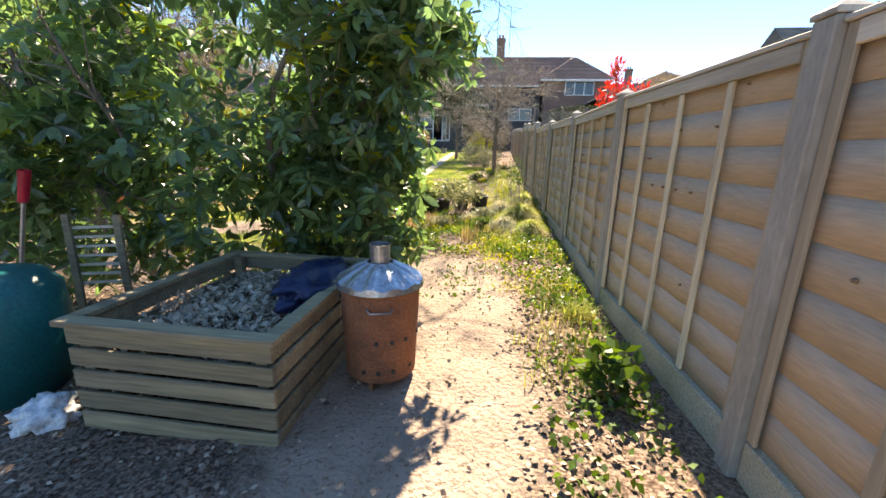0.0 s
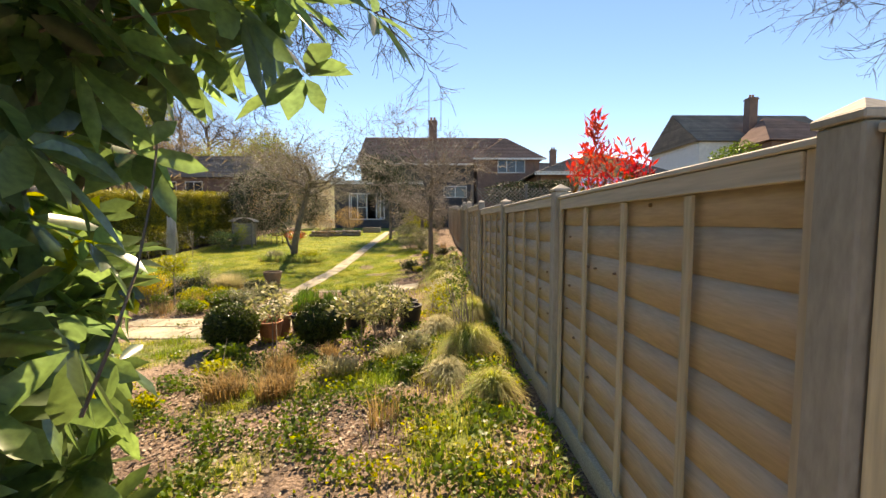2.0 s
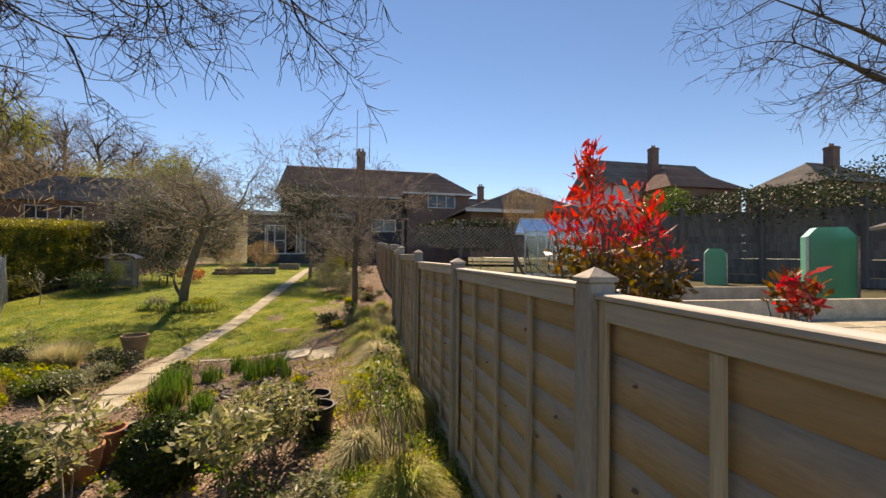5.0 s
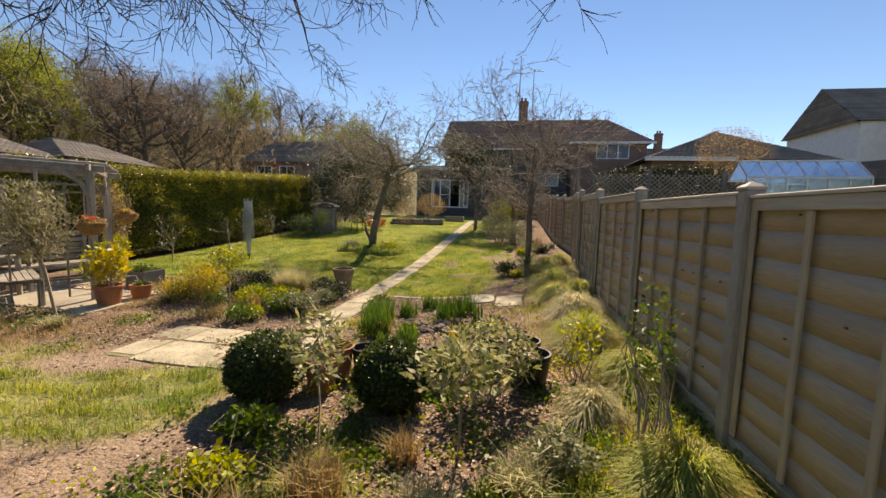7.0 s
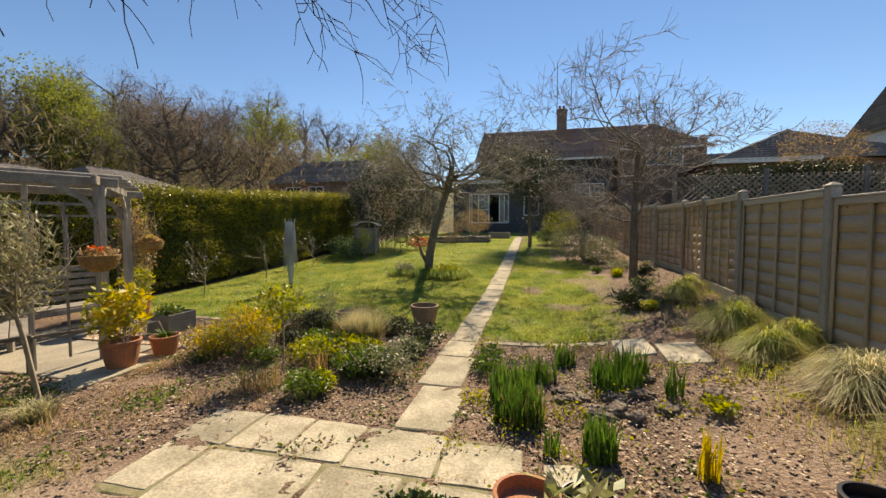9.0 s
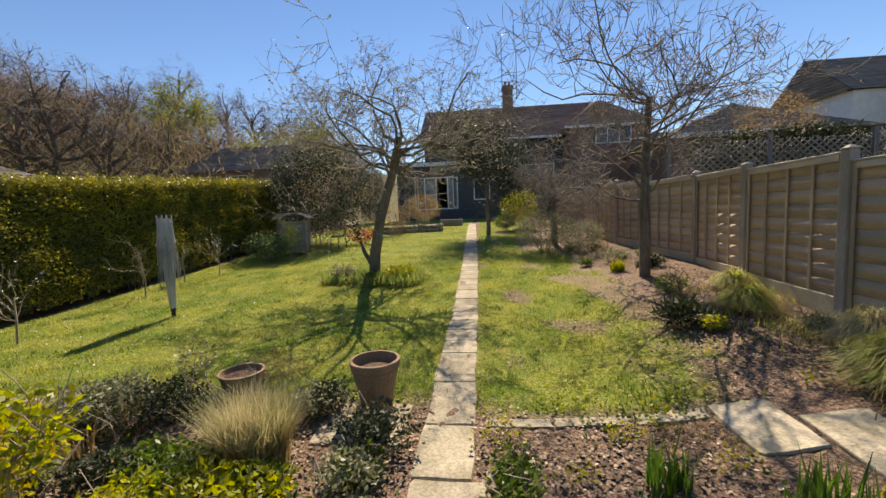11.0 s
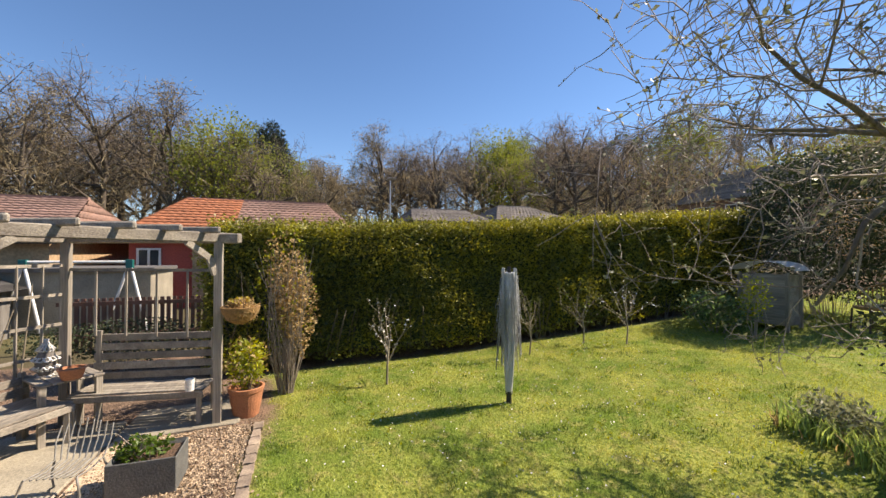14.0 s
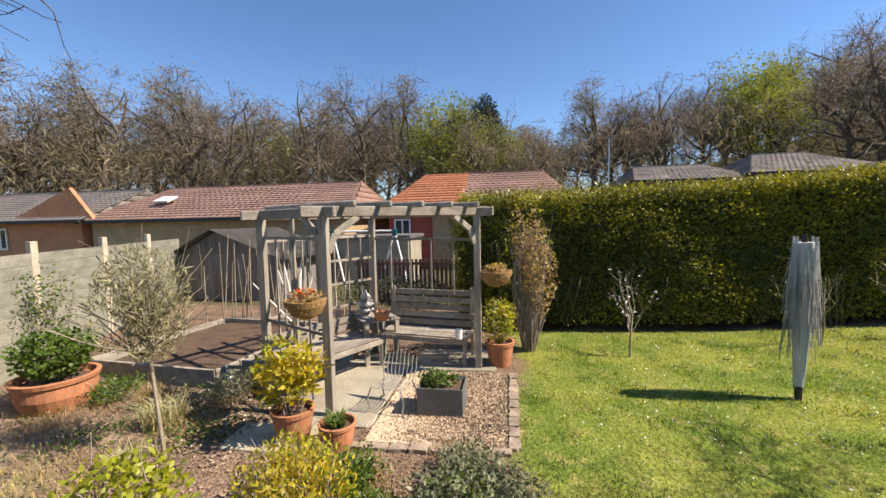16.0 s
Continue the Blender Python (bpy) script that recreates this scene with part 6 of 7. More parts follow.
    lathe(bm, [(0.06, -0.2), (0.15, -0.15), (0.2, -0.06), (0.215, 0.0), (0.19, 0.0), (0.1, -0.02)], 24, 0.03)
    part("liner", bm, M["coir"], t)
    P = blob(r, 260, (0.2, 0.2, 0.07), 0.3) + (0, 0, 0.02)
    tagged(link_mesh("foliage", leaves(r, P, 0.05, 0.03, 0.6), M["brown_leaf"], t), kind="stuff")
    tagged(link_mesh("flower", leaves(r, blob(r, 40, (0.13, 0.13, 0.05), 0.3) + (0, 0, 0.07), 0.035, 0.035, 0.8), M[flower], t), kind="stuff")
    tagged(link_mesh("coir_strand", leaves(r, blob(r, 500, (0.2, 0.2, 0.14), 0.85) * (1, 1, 1) + (0, 0, -0.07), 0.06, 0.005, -0.3), M["brown_leaf"], t), kind="stuff")
    link_mesh("chain", tubes([([(0.19 * math.cos(a), 0.19 * math.sin(a), 0), (0, 0, 0.42)], [0.003, 0.003]) for a in (0.3, 2.4, 4.5)]), M["iron"], t)
    return t


M["orange_flower"] = mat("orange_flower", (0.75, 0.2, 0.01), (0.7, 0.08, 0.01), rough=0.5, bump=0, isl=0.2, leaf=0.3)
basket(-7.45, 10.2, 1.38, 5, "orange_flower", "coir-lined hanging basket with orange pansies on the arbour post")
basket(-8.95, 12.12, 1.48, 6, "yellow", "coir-lined hanging basket beside the arbour")

# pots round the arbour
pot("flower_pot", -7.14, 10.18, 0.2, 0.34, M["terracotta"], "large terracotta pot with a yellow-leaved shrub")
shrub("pot_shrub", "yellow-green variegated shrub in a terracotta pot", -7.14, 10.18, (0.34, 0.34, 0.36), 420, (0.14, 0.046), "yellow", 101, 0.42, 12, lump=0.5, shell=0.15, z=gz(-7.14, 10.18) + 0.26, extra=("yellow_green", 260, (0.09, 0.035)))
pot("flower_pot", -7.05, 10.68, 0.17, 0.26, M["terracotta"], "small terracotta pot with a leafy rosette")
clump("rosette_plant", "green strap-leaved plant in a terracotta pot", -7.05, 10.68, 0.06, 90, 0.2, 0.03, "green", 102, 1.1, z=gz(-7.1, 10.6) + 0.19)
pot("flower_pot", -9.3, 12.15, 0.2, 0.36, M["terracotta"], "tall ribbed terracotta pot beside the arbour")
shrub("pot_shrub", "yellow-green shrub in the tall terracotta pot", -9.3, 12.15, (0.26, 0.26, 0.36), 620, (0.075, 0.03), "yellow_green", 103, 0.36, 10, z=gz(-9.3, 12.15) + 0.28, extra=("brown_leaf", 120, (0.06, 0.03)))
pot("half_barrel_pot", -7.5, 6.9, 0.4, 0.38, M["terracotta"], "very wide terracotta tub with a leafy green shrub", taper=0.8)
shrub("pot_shrub", "bright green leafy shrub in a wide terracotta tub", -7.5, 6.9, (0.42, 0.42, 0.3), 1500, (0.07, 0.045), "green", 104, 0.3, 14, z=gz(-7.5, 6.9) + 0.34)
ol = shrub("olive_tree", "small standard olive tree with a pale slender trunk", -6.72, 9.12, (0.4, 0.4, 0.6), 2700, (0.062, 0.015), "olive_shoot", 105, 1.42, 22, "tree", "twig_pale", trunk=0.022, lump=0.55, shell=0.1, up=1.3, extra=("olive_shoot", 700, (0.09, 0.014)))
ol.rotation_euler = (radians(8), radians(-3), 0)
t = thing("planter", -7.88, 11.55, gz(-7.9, 11.5) + 0.02, "square grey trough planter with a leafy plant", "planter")
bm = bmesh.new()
box(bm, -0.2, 0.2, -0.25, 0.25, 0, 0.3, 0.006)
fc = max(bm.faces, key=lambda f: f.calc_center_median().z)
rr_ = bmesh.ops.inset_individual(bm, faces=[fc], thickness=0.025)
bmesh.ops.translate(bm, verts=fc.verts, vec=(0, 0, -0.05))
part("trough", bm, M["planter"], t)
bm = bmesh.new()
box(bm, -0.17, 0.17, -0.22, 0.22, 0.2, 0.262)
part("soil", bm, M["soil"], t)
shrub("leafy_plant", "bushy green leafy plant in the grey planter", -7.88, 11.5, (0.15, 0.24, 0.12), 420, (0.055, 0.03), "green", 106, 0.06, 8, "plant", z=gz(-7.9, 11.5) + 0.27)
# curly iron chair
ch = thing("iron_chair", -7.85, 10.98, gz(-7.9, 11.0) + 0.02, "small ornamental curly wrought-iron plant chair", "chair", rz=80)
ch.scale = (1.3, 1.3, 1.35)
Lc = []
for i in range(9):
    u = -0.14 + i * 0.035
    Lc.append(([(u, 0.12, 0.2), (u * 1.15, 0.16, 0.3), (u * 1.1, 0.2, 0.43 - abs(u) * 0.3)], [0.005] * 3))
    Lc.append(([(u, -0.12, 0.2), (u, 0, 0.185), (u, 0.12, 0.2)], [0.005] * 3))
link_mesh("back", tubes(Lc[0::2], 5), M["grey_iron"], ch)
link_mesh("seat", tubes(Lc[1::2], 5), M["grey_iron"], ch)
for sx in (-1, 1):
    for sy in (-1, 1):
        link_mesh("leg", tubes([([(sx * 0.14, sy * 0.12, 0.2), (sx * 0.17, sy * 0.14, 0.1), (sx * 0.15, sy * 0.13, 0.03), (sx * 0.2, sy * 0.17, 0.0)], [0.007] * 4)], 5), M["grey_iron"], ch)

# vegetable bed, canes, watering can, bench end
vb = thing("vegetable_bed", 0, 0, 0, "timber-edged raised vegetable bed of bare brown soil", "raised bed")
for p, q in (((-8.35, 6.3), (-8.15, 8.5)), ((-8.15, 8.5), (-10.6, 8.9)), ((-10.6, 8.9), (-10.8, 6.6)), ((-10.8, 6.6), (-8.35, 6.3))):
    bm = bmesh.new()
    bar(bm, (*p, 0.16), (*q, 0.16), 0.05, 0.26, 0.004)
    part("plank", bm, M["old_wood"], vb)
n = 26
X, Y = np.meshgrid(np.linspace(-10.72, -8.28, n), np.linspace(6.5, 8.55, n), indexing="ij")
Z = 0.2 + 0.02 * wave(X, Y, 8, 3)
me = np_mesh("soil", np.stack([X, Y, Z], -1).reshape(-1, 3), np.stack([idx2[:-1, :-1], idx2[1:, :-1], idx2[1:, 1:], idx2[:-1, 1:]], -1).reshape(-1, 4))
link_mesh("soil", me, M["soil"], vb)
wc = thing("watering_can", -8.05, 8.75, gz(-8, 8.7), "old galvanised watering can beside the bed", "watering can", rz=30)
bm = bmesh.new()
lathe(bm, [(0.1, 0), (0.1, 0.22), (0.085, 0.24), (0.07, 0.24), (0.07, 0.1)], 20)
part("body", bm, M["zinc"], wc)
link_mesh("spout", tubes([([(0.09, 0, 0.05), (0.2, 0, 0.2), (0.28, 0, 0.3)], [0.02, 0.015, 0.012]), ([(0.28, 0, 0.3), (0.31, 0, 0.33)], [0.03, 0.04])], 8), M["zinc"], wc)
link_mesh("handle", tubes([([(-0.1, 0, 0.06), (-0.18, 0, 0.15), (-0.1, 0, 0.33), (0.03, 0, 0.33), (0.08, 0, 0.22)], [0.009] * 5)], 6), M["zinc"], wc)
tk = thing("storage_trunk", -8.7, 9.05, gz(-8.7, 9.0), "grey weathered timber storage box beside the vegetable bed", "storage box", rz=-8)
for i in range(3):
    bm = bmesh.new()
    box(bm, -0.45, 0.45, -0.2, 0.2, 0.02 + i * 0.11, 0.122 + i * 0.11, 0.003)
    part("plank", bm, M["old_wood"], tk)
r = np.random.default_rng(121)
cn = thing("cane_row", -11.4, 7.6, 0.1, "row of bamboo canes and pale birch sticks stuck in the soil", "canes")
Lq = [([(x, y, -0.1), (x + r.normal() * 0.12, y + r.normal() * 0.12, r.uniform(1.2, 1.9))], [0.013, 0.009]) for x, y in zip(r.uniform(-0.6, 0.9, 26), r.uniform(-1.6, 1.2, 26))]
tagged(link_mesh("cane", tubes(Lq, 5), M["twig_pale"], cn), kind="stuff")
Lq = [([(0.6, 0.6, 0.0), (0.6 + r.normal() * 0.25, 0.6 + r.normal() * 0.3, 0.9 + r.uniform(0, 0.4))], [0.022, 0.014]) for _ in range(9)]
tagged(link_mesh("birch_stick", tubes(Lq), M["white_wall"], cn), kind="stuff")
# side fence
sf = thing("side_fence", 0, 0, 0, "pale grey-green weathered overlapping panel fence", "fence")
A, B = np.array((-6.9, 5.85)), np.array((-13.8, 2.85))
for i in range(4):
    a, b = A + (B - A) * i / 4, A + (B - A) * (i + 1) / 4
    bm = bmesh.new()
    bar(bm, (a[0], a[1], -0.2), (a[0], a[1], 1.98), 0.1, 0.1, 0.006)
    part("post", bm, M["rail"], sf)
    for j in range(10):
        bm = bmesh.new()
        bar(bm, (a[0], a[1] + 0.01, 0.13 + j * 0.176), (b[0], b[1] + 0.01, 0.13 + j * 0.176), 0.02 + 0.008 * (j % 2), 0.172)
        part("board", bm, M["side_board"], sf)
sh = thing("garden_shed", -14.8, 4.6, -0.5, "dark brown timber shed with a shallow felt roof", "shed", rz=-3)
wall_box(sh, -1.5, 1.2, -1.6, 1.6, 0, 1.85, M["fence_grey"])
gable_wall(sh, [(1.2, -1.6, 1.85), (1.2, 1.6, 1.85), (1.2, -0.3, 2.5)], (-2.7, 0, 0), M["fence_grey"])
for ya, za, yb, zb in ((-1.9, 1.78, -0.3, 2.55), (-0.3, 2.55, 1.95, 1.72)):
    bm = bmesh.new()
    v = [bm.verts.new(p) for p in ((-1.6, ya, za), (1.45, ya, za), (1.45, yb, zb), (-1.6, yb, zb))]
    f_ = bm.faces.new(v)
    bmesh.ops.solidify(bm, geom=[f_], thickness=0.05)
    part("roof_sheet", bm, M["felt"], sh)
ps = thing("outbuilding", -17.5, 7.4, -0.6, "pale rendered outbuilding beyond the garden", "outbuilding")
wall_box(ps, -1, 1, -2.0, 1.6, 0, 2.2, M["concrete"])
wall_box(ps, -1.1, 1.1, -2.1, 1.7, 2.2, 2.3, M["felt"], "flat_roof")
sw = thing("swing_frame", -16.3, 8.0, gz(-16.3, 8), "white metal garden swing frame with green joints beyond the fence", "swing")
sz = 1.86 - gz(-16.3, 8)
link_mesh("top_bar", tubes([([(0, -1.6, sz), (0, 0.62, sz)], [0.035, 0.035])], 8), M["white"], sw)
for ye, sp in ((0.6, 1), (-1.55, -1)):
    for dy in (-0.65, 0.5):
        link_mesh("leg", tubes([([(0, ye, sz), (dy * 0.5, ye + dy, -0.05)], [0.035, 0.035])], 8), M["white"], sw)
    bm = bmesh.new()
    box(bm, -0.06, 0.06, ye - 0.08, ye + 0.08, sz - 0.16, sz + 0.06, 0.01)
    part("joint", bm, M["teal"], sw, "green plastic joint")
rf = thing("picket_fence", 0, 0, 0, "low reddish-brown slatted fence in the garden beyond", "fence")
for i in range(34):
    bm = bmesh.new()
    box(bm, -14.02, -13.98, 8.2 + i * 0.115, 8.27 + i * 0.115, 0, 1.15)
    part("slat", bm, M["brick_wood"], rf)
for z in (0.35, 1.0):
    bm = bmesh.new()
    box(bm, -13.975, -13.94, 8.15, 12.2, z, z + 0.08)
    part("rail", bm, M["brick_wood"], rf)
shrub("low_hedge", "low dark hedge behind the arbour", -12.4, 9.8, (0.6, 1.7, 0.4), 3600, (0.06, 0.035), "dark_green", 131, 0.5, 20, "hedge")

# brown climber, hedge-side plants, saplings
shrub("climbing_shrub", "tall wiry climber with brown and green leaves beside the hedge", -9.95, 12.6, (0.42, 0.46, 1.1), 2600, (0.06, 0.036), "brown_leaf", 141, 1.3, 80, shell=0.05, extra=("yellow_green", 350, (0.05, 0.035)), lump=0.7, lumps=5)
for i, (x, y, h, lf) in enumerate(((-9.7, 14.02, 1.25, True), (-10.2, 16.8, 1.3, False), (-9.8, 18.7, 1.2, True), (-10.3, 18.1, 1.1, False))):
    r = np.random.default_rng(150 + i)
    t = thing("sapling", x, y, gz(x, y), "young bare fruit sapling with a few white buds" if lf else "small bare twisted sapling near the hedge", "sapling", "saplings", rz=40 * i)
    L = [([(0, 0, -0.05), (0.03, 0, 0.3), (0, 0.03, h * 0.55)], [0.018, 0.015, 0.01])]
    for _ in range(8):
        d = r.normal(size=3) * 0.6 + np.array((0, 0, 1.0))
        grow(r, (0.0, 0.02, h * r.uniform(0.25, 0.5)), d, h * 0.5, 0.009, 1, L, 3, 0.6, 0.2, 0.3, 4)
    tagged(link_mesh("stem", tubes(L), M["twig_pale"], t), kind="stuff")
    tagged(link_mesh("bud", leaves(r, line_points(r, L[1:], 46, 0.02), 0.045, 0.035, 0.4), M["white" if lf else "green"], t), kind="stuff")

# rotary airer, folded
dr = thing("rotary_airer", -8.36, 15.35, gz(-8.36, 15.35), "folded rotary clothes airer with grey lines on the lawn", "clothes airer")
bm = bmesh.new()
lathe(bm, [(0.035, -0.05), (0.035, 0.12), (0.045, 0.12), (0.045, 0.16), (0.022, 0.16), (0.022, 1.78)], 14)
part("pole", bm, M["black"], dr)
for k in range(4):
    a = k * math.pi / 2 + 0.4
    link_mesh("arm", tubes([([(0.035 * math.cos(a), 0.035 * math.sin(a), 0.14), (0.095 * math.cos(a), 0.095 * math.sin(a), 1.0), (0.11 * math.cos(a), 0.11 * math.sin(a), 1.76)], [0.012] * 3)], 8), M["cover"], dr)
bm = bmesh.new()
lathe(bm, [(0.045, 0.16), (0.065, 0.5), (0.08, 1.0), (0.09, 1.5), (0.09, 1.7), (0.06, 1.7)], 20, 0.12)
part("gathered_line", bm, M["cover"], dr)
r = np.random.default_rng(161)
Ll = []
for k in range(90):
    a, z0, z1 = r.uniform(0, 6.28), r.uniform(1.3, 1.74), r.uniform(0.4, 1.3)
    b_ = a + r.uniform(-0.5, 0.5)
    q = r.uniform(0.1, 0.19)
    Ll.append(([(0.11 * math.cos(a), 0.11 * math.sin(a), z0), (q * math.cos((a + b_) / 2), q * math.sin((a + b_) / 2), z1), (0.09 * math.cos(b_), 0.09 * math.sin(b_), z0 - 0.25)], [0.0025] * 3))
tagged(link_mesh("line", tubes(Ll, 3), M["line"], dr), kind="stuff")

# round woven garden chair and table by the garden house
gc = thing("garden_chair", -8.15, 23.0, gz(-8.15, 23.0), "brown woven garden chair with a rounded back on the lawn", "chair", rz=-25)
for k in range(4):
    link_mesh("leg", tubes([([(0.2 * (1, -1, 1, -1)[k], 0.2 * (1, 1, -1, -1)[k], -0.03), (0.18 * (1, -1, 1, -1)[k], 0.18 * (1, 1, -1, -1)[k], 0.42)], [0.016, 0.016])], 6), M["iron"], gc)
bm = bmesh.new()
lathe(bm, [(0.2, 0.4), (0.25, 0.42), (0.25, 0.46), (0.2, 0.47)], 20)
part("seat", bm, M["coir"], gc)
Lg = [([(0.26 * math.cos(a), 0.26 * math.sin(a), 0.44), (0.3 * math.cos(a), 0.3 * math.sin(a), 0.62), (0.29 * math.cos(a), 0.29 * math.sin(a), 0.62 + 0.26 * math.sin(max(0, a)) ** 0.7)], [0.011] * 3) for a in np.linspace(0, math.pi, 17)]
Lg.append(([(0.3 * math.cos(a), 0.3 * math.sin(a), 0.63 + 0.26 * max(0, math.sin(a)) ** 0.7) for a in np.linspace(0, math.pi, 17)], [0.018] * 17))
link_mesh("backrest", tubes(Lg, 6), M["coir"], gc)

# ---- bed in front: box balls, pots, bushes ----
shrub("box_ball", "clipped dark green box ball", -2.68, 7.86, (0.35, 0.35, 0.31), 7000, (0.036, 0.024), "box", 171, 0.3, 14, group="box balls", shell=0.78, lump=0.12, core=True)
shrub("box_ball", "clipped dark green box ball beside black pots", -1.5, 7.85, (0.32, 0.32, 0.3), 6200, (0.036, 0.024), "box", 172, 0.29, 14, group="box balls", shell=0.78, lump=0.15, core=True)
shrub("variegated_shrub", "bushy shrub with cream-edged leaves", -0.72, 8.0, (0.42, 0.38, 0.26), 900, (0.075, 0.03), "cream_leaf", 173, 0.42, 20, shell=0.3, lump=0.4, extra=("box", 450, (0.04, 0.022)))
pot("flower_pot", -2.3, 8.5, 0.17, 0.32, M["terracotta"], "empty terracotta pot in the bed", soil=False)
pot("flower_pot", -2.3, 8.18, 0.16, 0.3, M["terracotta"], "terracotta pot in the bed")
for i, (x, y, q) in enumerate(((-1.16, 8.42, 0.17), (-0.36, 8.32, 0.16), (-0.75, 8.62, 0.14), (-2.0, 8.55, 0.14), (-0.42, 8.68, 0.15))):
    pot("black_pot", x, y, q, 0.3, M["black"], "black plastic plant pot with dark soil", group="black plastic pots", taper=0.75)
shrub("young_shrub", "slender shrub with pale cream-green leaves", -2.1, 7.75, (0.28, 0.28, 0.24), 240, (0.105, 0.036), "cream_leaf", 174, 0.62, 7, trunk=0.009)
shrub("young_shrub", "small pale-leaved standard shrub", -0.85, 7.2, (0.32, 0.32, 0.2), 380, (0.1, 0.034), "cream_leaf", 175, 0.6, 8, trunk=0.011)
shrub("young_shrub", "small standard shrub with a thin bare stem", -1.85, 7.25, (0.2, 0.2, 0.14), 150, (0.06, 0.03), "cream_leaf", 176, 0.62, 6, trunk=0.008)
shrub("rose_bush", "leggy rose with sparse green leaves", 0.28, 7.3, (0.2, 0.24, 0.42), 260, (0.045, 0.026), "green", 177, 0.75, 14, shell=0.1, lump=0.5)
shrub("rose_bush", "sparse young rose by the fence", 0.05, 8.3, (0.22, 0.22, 0.3), 220, (0.05, 0.03), "yellow_green", 178, 0.4, 10, shell=0.1)
clump("dry_grass", "clump of straw-coloured dead grass", -1.6, 6.75, 0.16, 420, 0.36, 0.008, "straw", 181, 0.8)
for i, (x, y, q, h) in enumerate(((-7.25, 8.6, 0.2, 0.42), (-7.6, 8.15, 0.16, 0.36), (-6.5, 8.95, 0.12, 0.26), (-1.95, 6.35, 0.2, 0.34), (-0.95, 6.6, 0.16, 0.3), (-1.45, 6.25, 0.17, 0.32), (-0.45, 6.9, 0.12, 0.24))):
    clump("dry_grass", "clump of pale grey and straw dead grass", x, y, q, 420, h, 0.009, ("tussock", "straw")[i % 2], 640 + i, 1.0)
clump("dry_grass", "small clump of straw-coloured dead grass", -1.2, 7.15, 0.1, 240, 0.26, 0.008, "straw", 182, 0.8)
shrub("comfrey", "low green leafy plant in the bed", -2.45, 7.3, (0.26, 0.22, 0.12), 420, (0.06, 0.035), "green", 183, 0.12, 6, "plant", shell=0.1)
shrub("comfrey", "low yellow-green leafy plant at the grass edge", -2.25, 6.75, (0.24, 0.2, 0.12), 300, (0.06, 0.04), "yellow_green", 184, 0.12, 6, "plant", shell=0.1)
shrub("comfrey", "leafy green plant at the foot of the fence", 0.66, 2.05, (0.16, 0.18, 0.15), 150, (0.1, 0.06), "green", 185, 0.15, 6, "plant", shell=0.1)
clump("grass_tuft", "tuft of yellow-green grass at the foot of the fence", 0.68, 3.05, 0.13, 260, 0.2, 0.007, "sedge", 186, 0.9)


def mound(name, label, x, y, rad, h, n, material, seed):
    """A tussock: blades that rise from the middle, arch over and hang down all round; the outer ones dry."""
    r = np.random.default_rng(seed)
    t = thing(name, x, y, gz(x, y), label, "grass")
    for nm, m, count, hk, rk in (("blade", material, n, 1.0, 1.0), ("dry_blade", "straw", n // 2, 0.62, 1.08)):
        a = r.uniform(0, 6.2832, count)
        d = np.stack([np.cos(a), np.sin(a), np.zeros(count)], 1)
        side = np.stack([-np.sin(a), np.cos(a), np.zeros(count)], 1)
        root = d * (rad * 0.25 * r.uniform(0, 1, count) ** 0.5)[:, None]
        reach = rad * rk * r.uniform(0.1, 1.0, count) * (1 + 0.22 * np.sin(a * 3 + seed) + 0.15 * np.sin(a * 7 + seed * 2))
        apex = h * hk * r.uniform(0.35, 1.25, count) * (1.1 - 0.5 * reach / rad)
        twist = r.normal(size=count) * 0.38 * rad
        lv = []
        for f in (0, 0.25, 0.5, 0.75, 1.0):
            c = root + d * (reach * f ** 1.3)[:, None] + side * (twist * f * f)[:, None]
            c[:, 2] = apex * 4 * f * (1 - f * 0.86) / 1.16
            wd_half = 0.0045 * (1 - 0.8 * f)
            lv += [c - side * wd_half, c + side * wd_half]
        V = np.stack(lv, 1).reshape(-1, 3)
        q = np.array([(0, 1, 3, 2), (2, 3, 5, 4), (4, 5, 7, 6), (6, 7, 9, 8)])
        me = np_mesh(nm, V, (np.arange(count)[:, None, None] * 10 + q).reshape(-1, 4))
        tagged(link_mesh(nm, me, M[m], t), kind="stuff")
    return t


for i, (x, y, q, h) in enumerate(((0.26, 9.3, 0.46, 0.36), (0.28, 10.35, 0.45, 0.36), (0.1, 11.3, 0.36, 0.3), (0.14, 12.15, 0.46, 0.36), (0.48, 12.9, 0.34, 0.28), (0.5, 11.6, 0.32, 0.3), (0.5, 8.35, 0.36, 0.3), (0.05, 7.75, 0.26, 0.22), (0.4, 7.0, 0.34, 0.28), (0.5, 5.9, 0.26, 0.22), (0.12, 6.3, 0.24, 0.18), (0.12, 14.0, 0.34, 0.28), (0.5, 14.9, 0.3, 0.26))):
    mound("sedge_tussock", "rounded tussock of arching yellow-green sedge with straw beneath", x, y, q, h, 2100 if q > 0.3 else 1200, ("sedge", "tussock", "sedge")[i % 3], 190 + i)
# iris bed
for i, (x, y, q, n, h) in enumerate(((-2.42, 9.95, 0.17, 110, 0.44), (-2.5, 10.35, 0.18, 100, 0.44), (-2.2, 10.9, 0.12, 40, 0.3), (-1.5, 10.75, 0.2, 90, 0.36), (-1.3, 11.0, 0.14, 50, 0.34), (-1.82, 9.45, 0.1, 60, 0.36), (-1.05, 10.45, 0.06, 14, 0.38), (-1.95, 11.35, 0.1, 30, 0.3), (-2.15, 9.45, 0.05, 12, 0.25))):
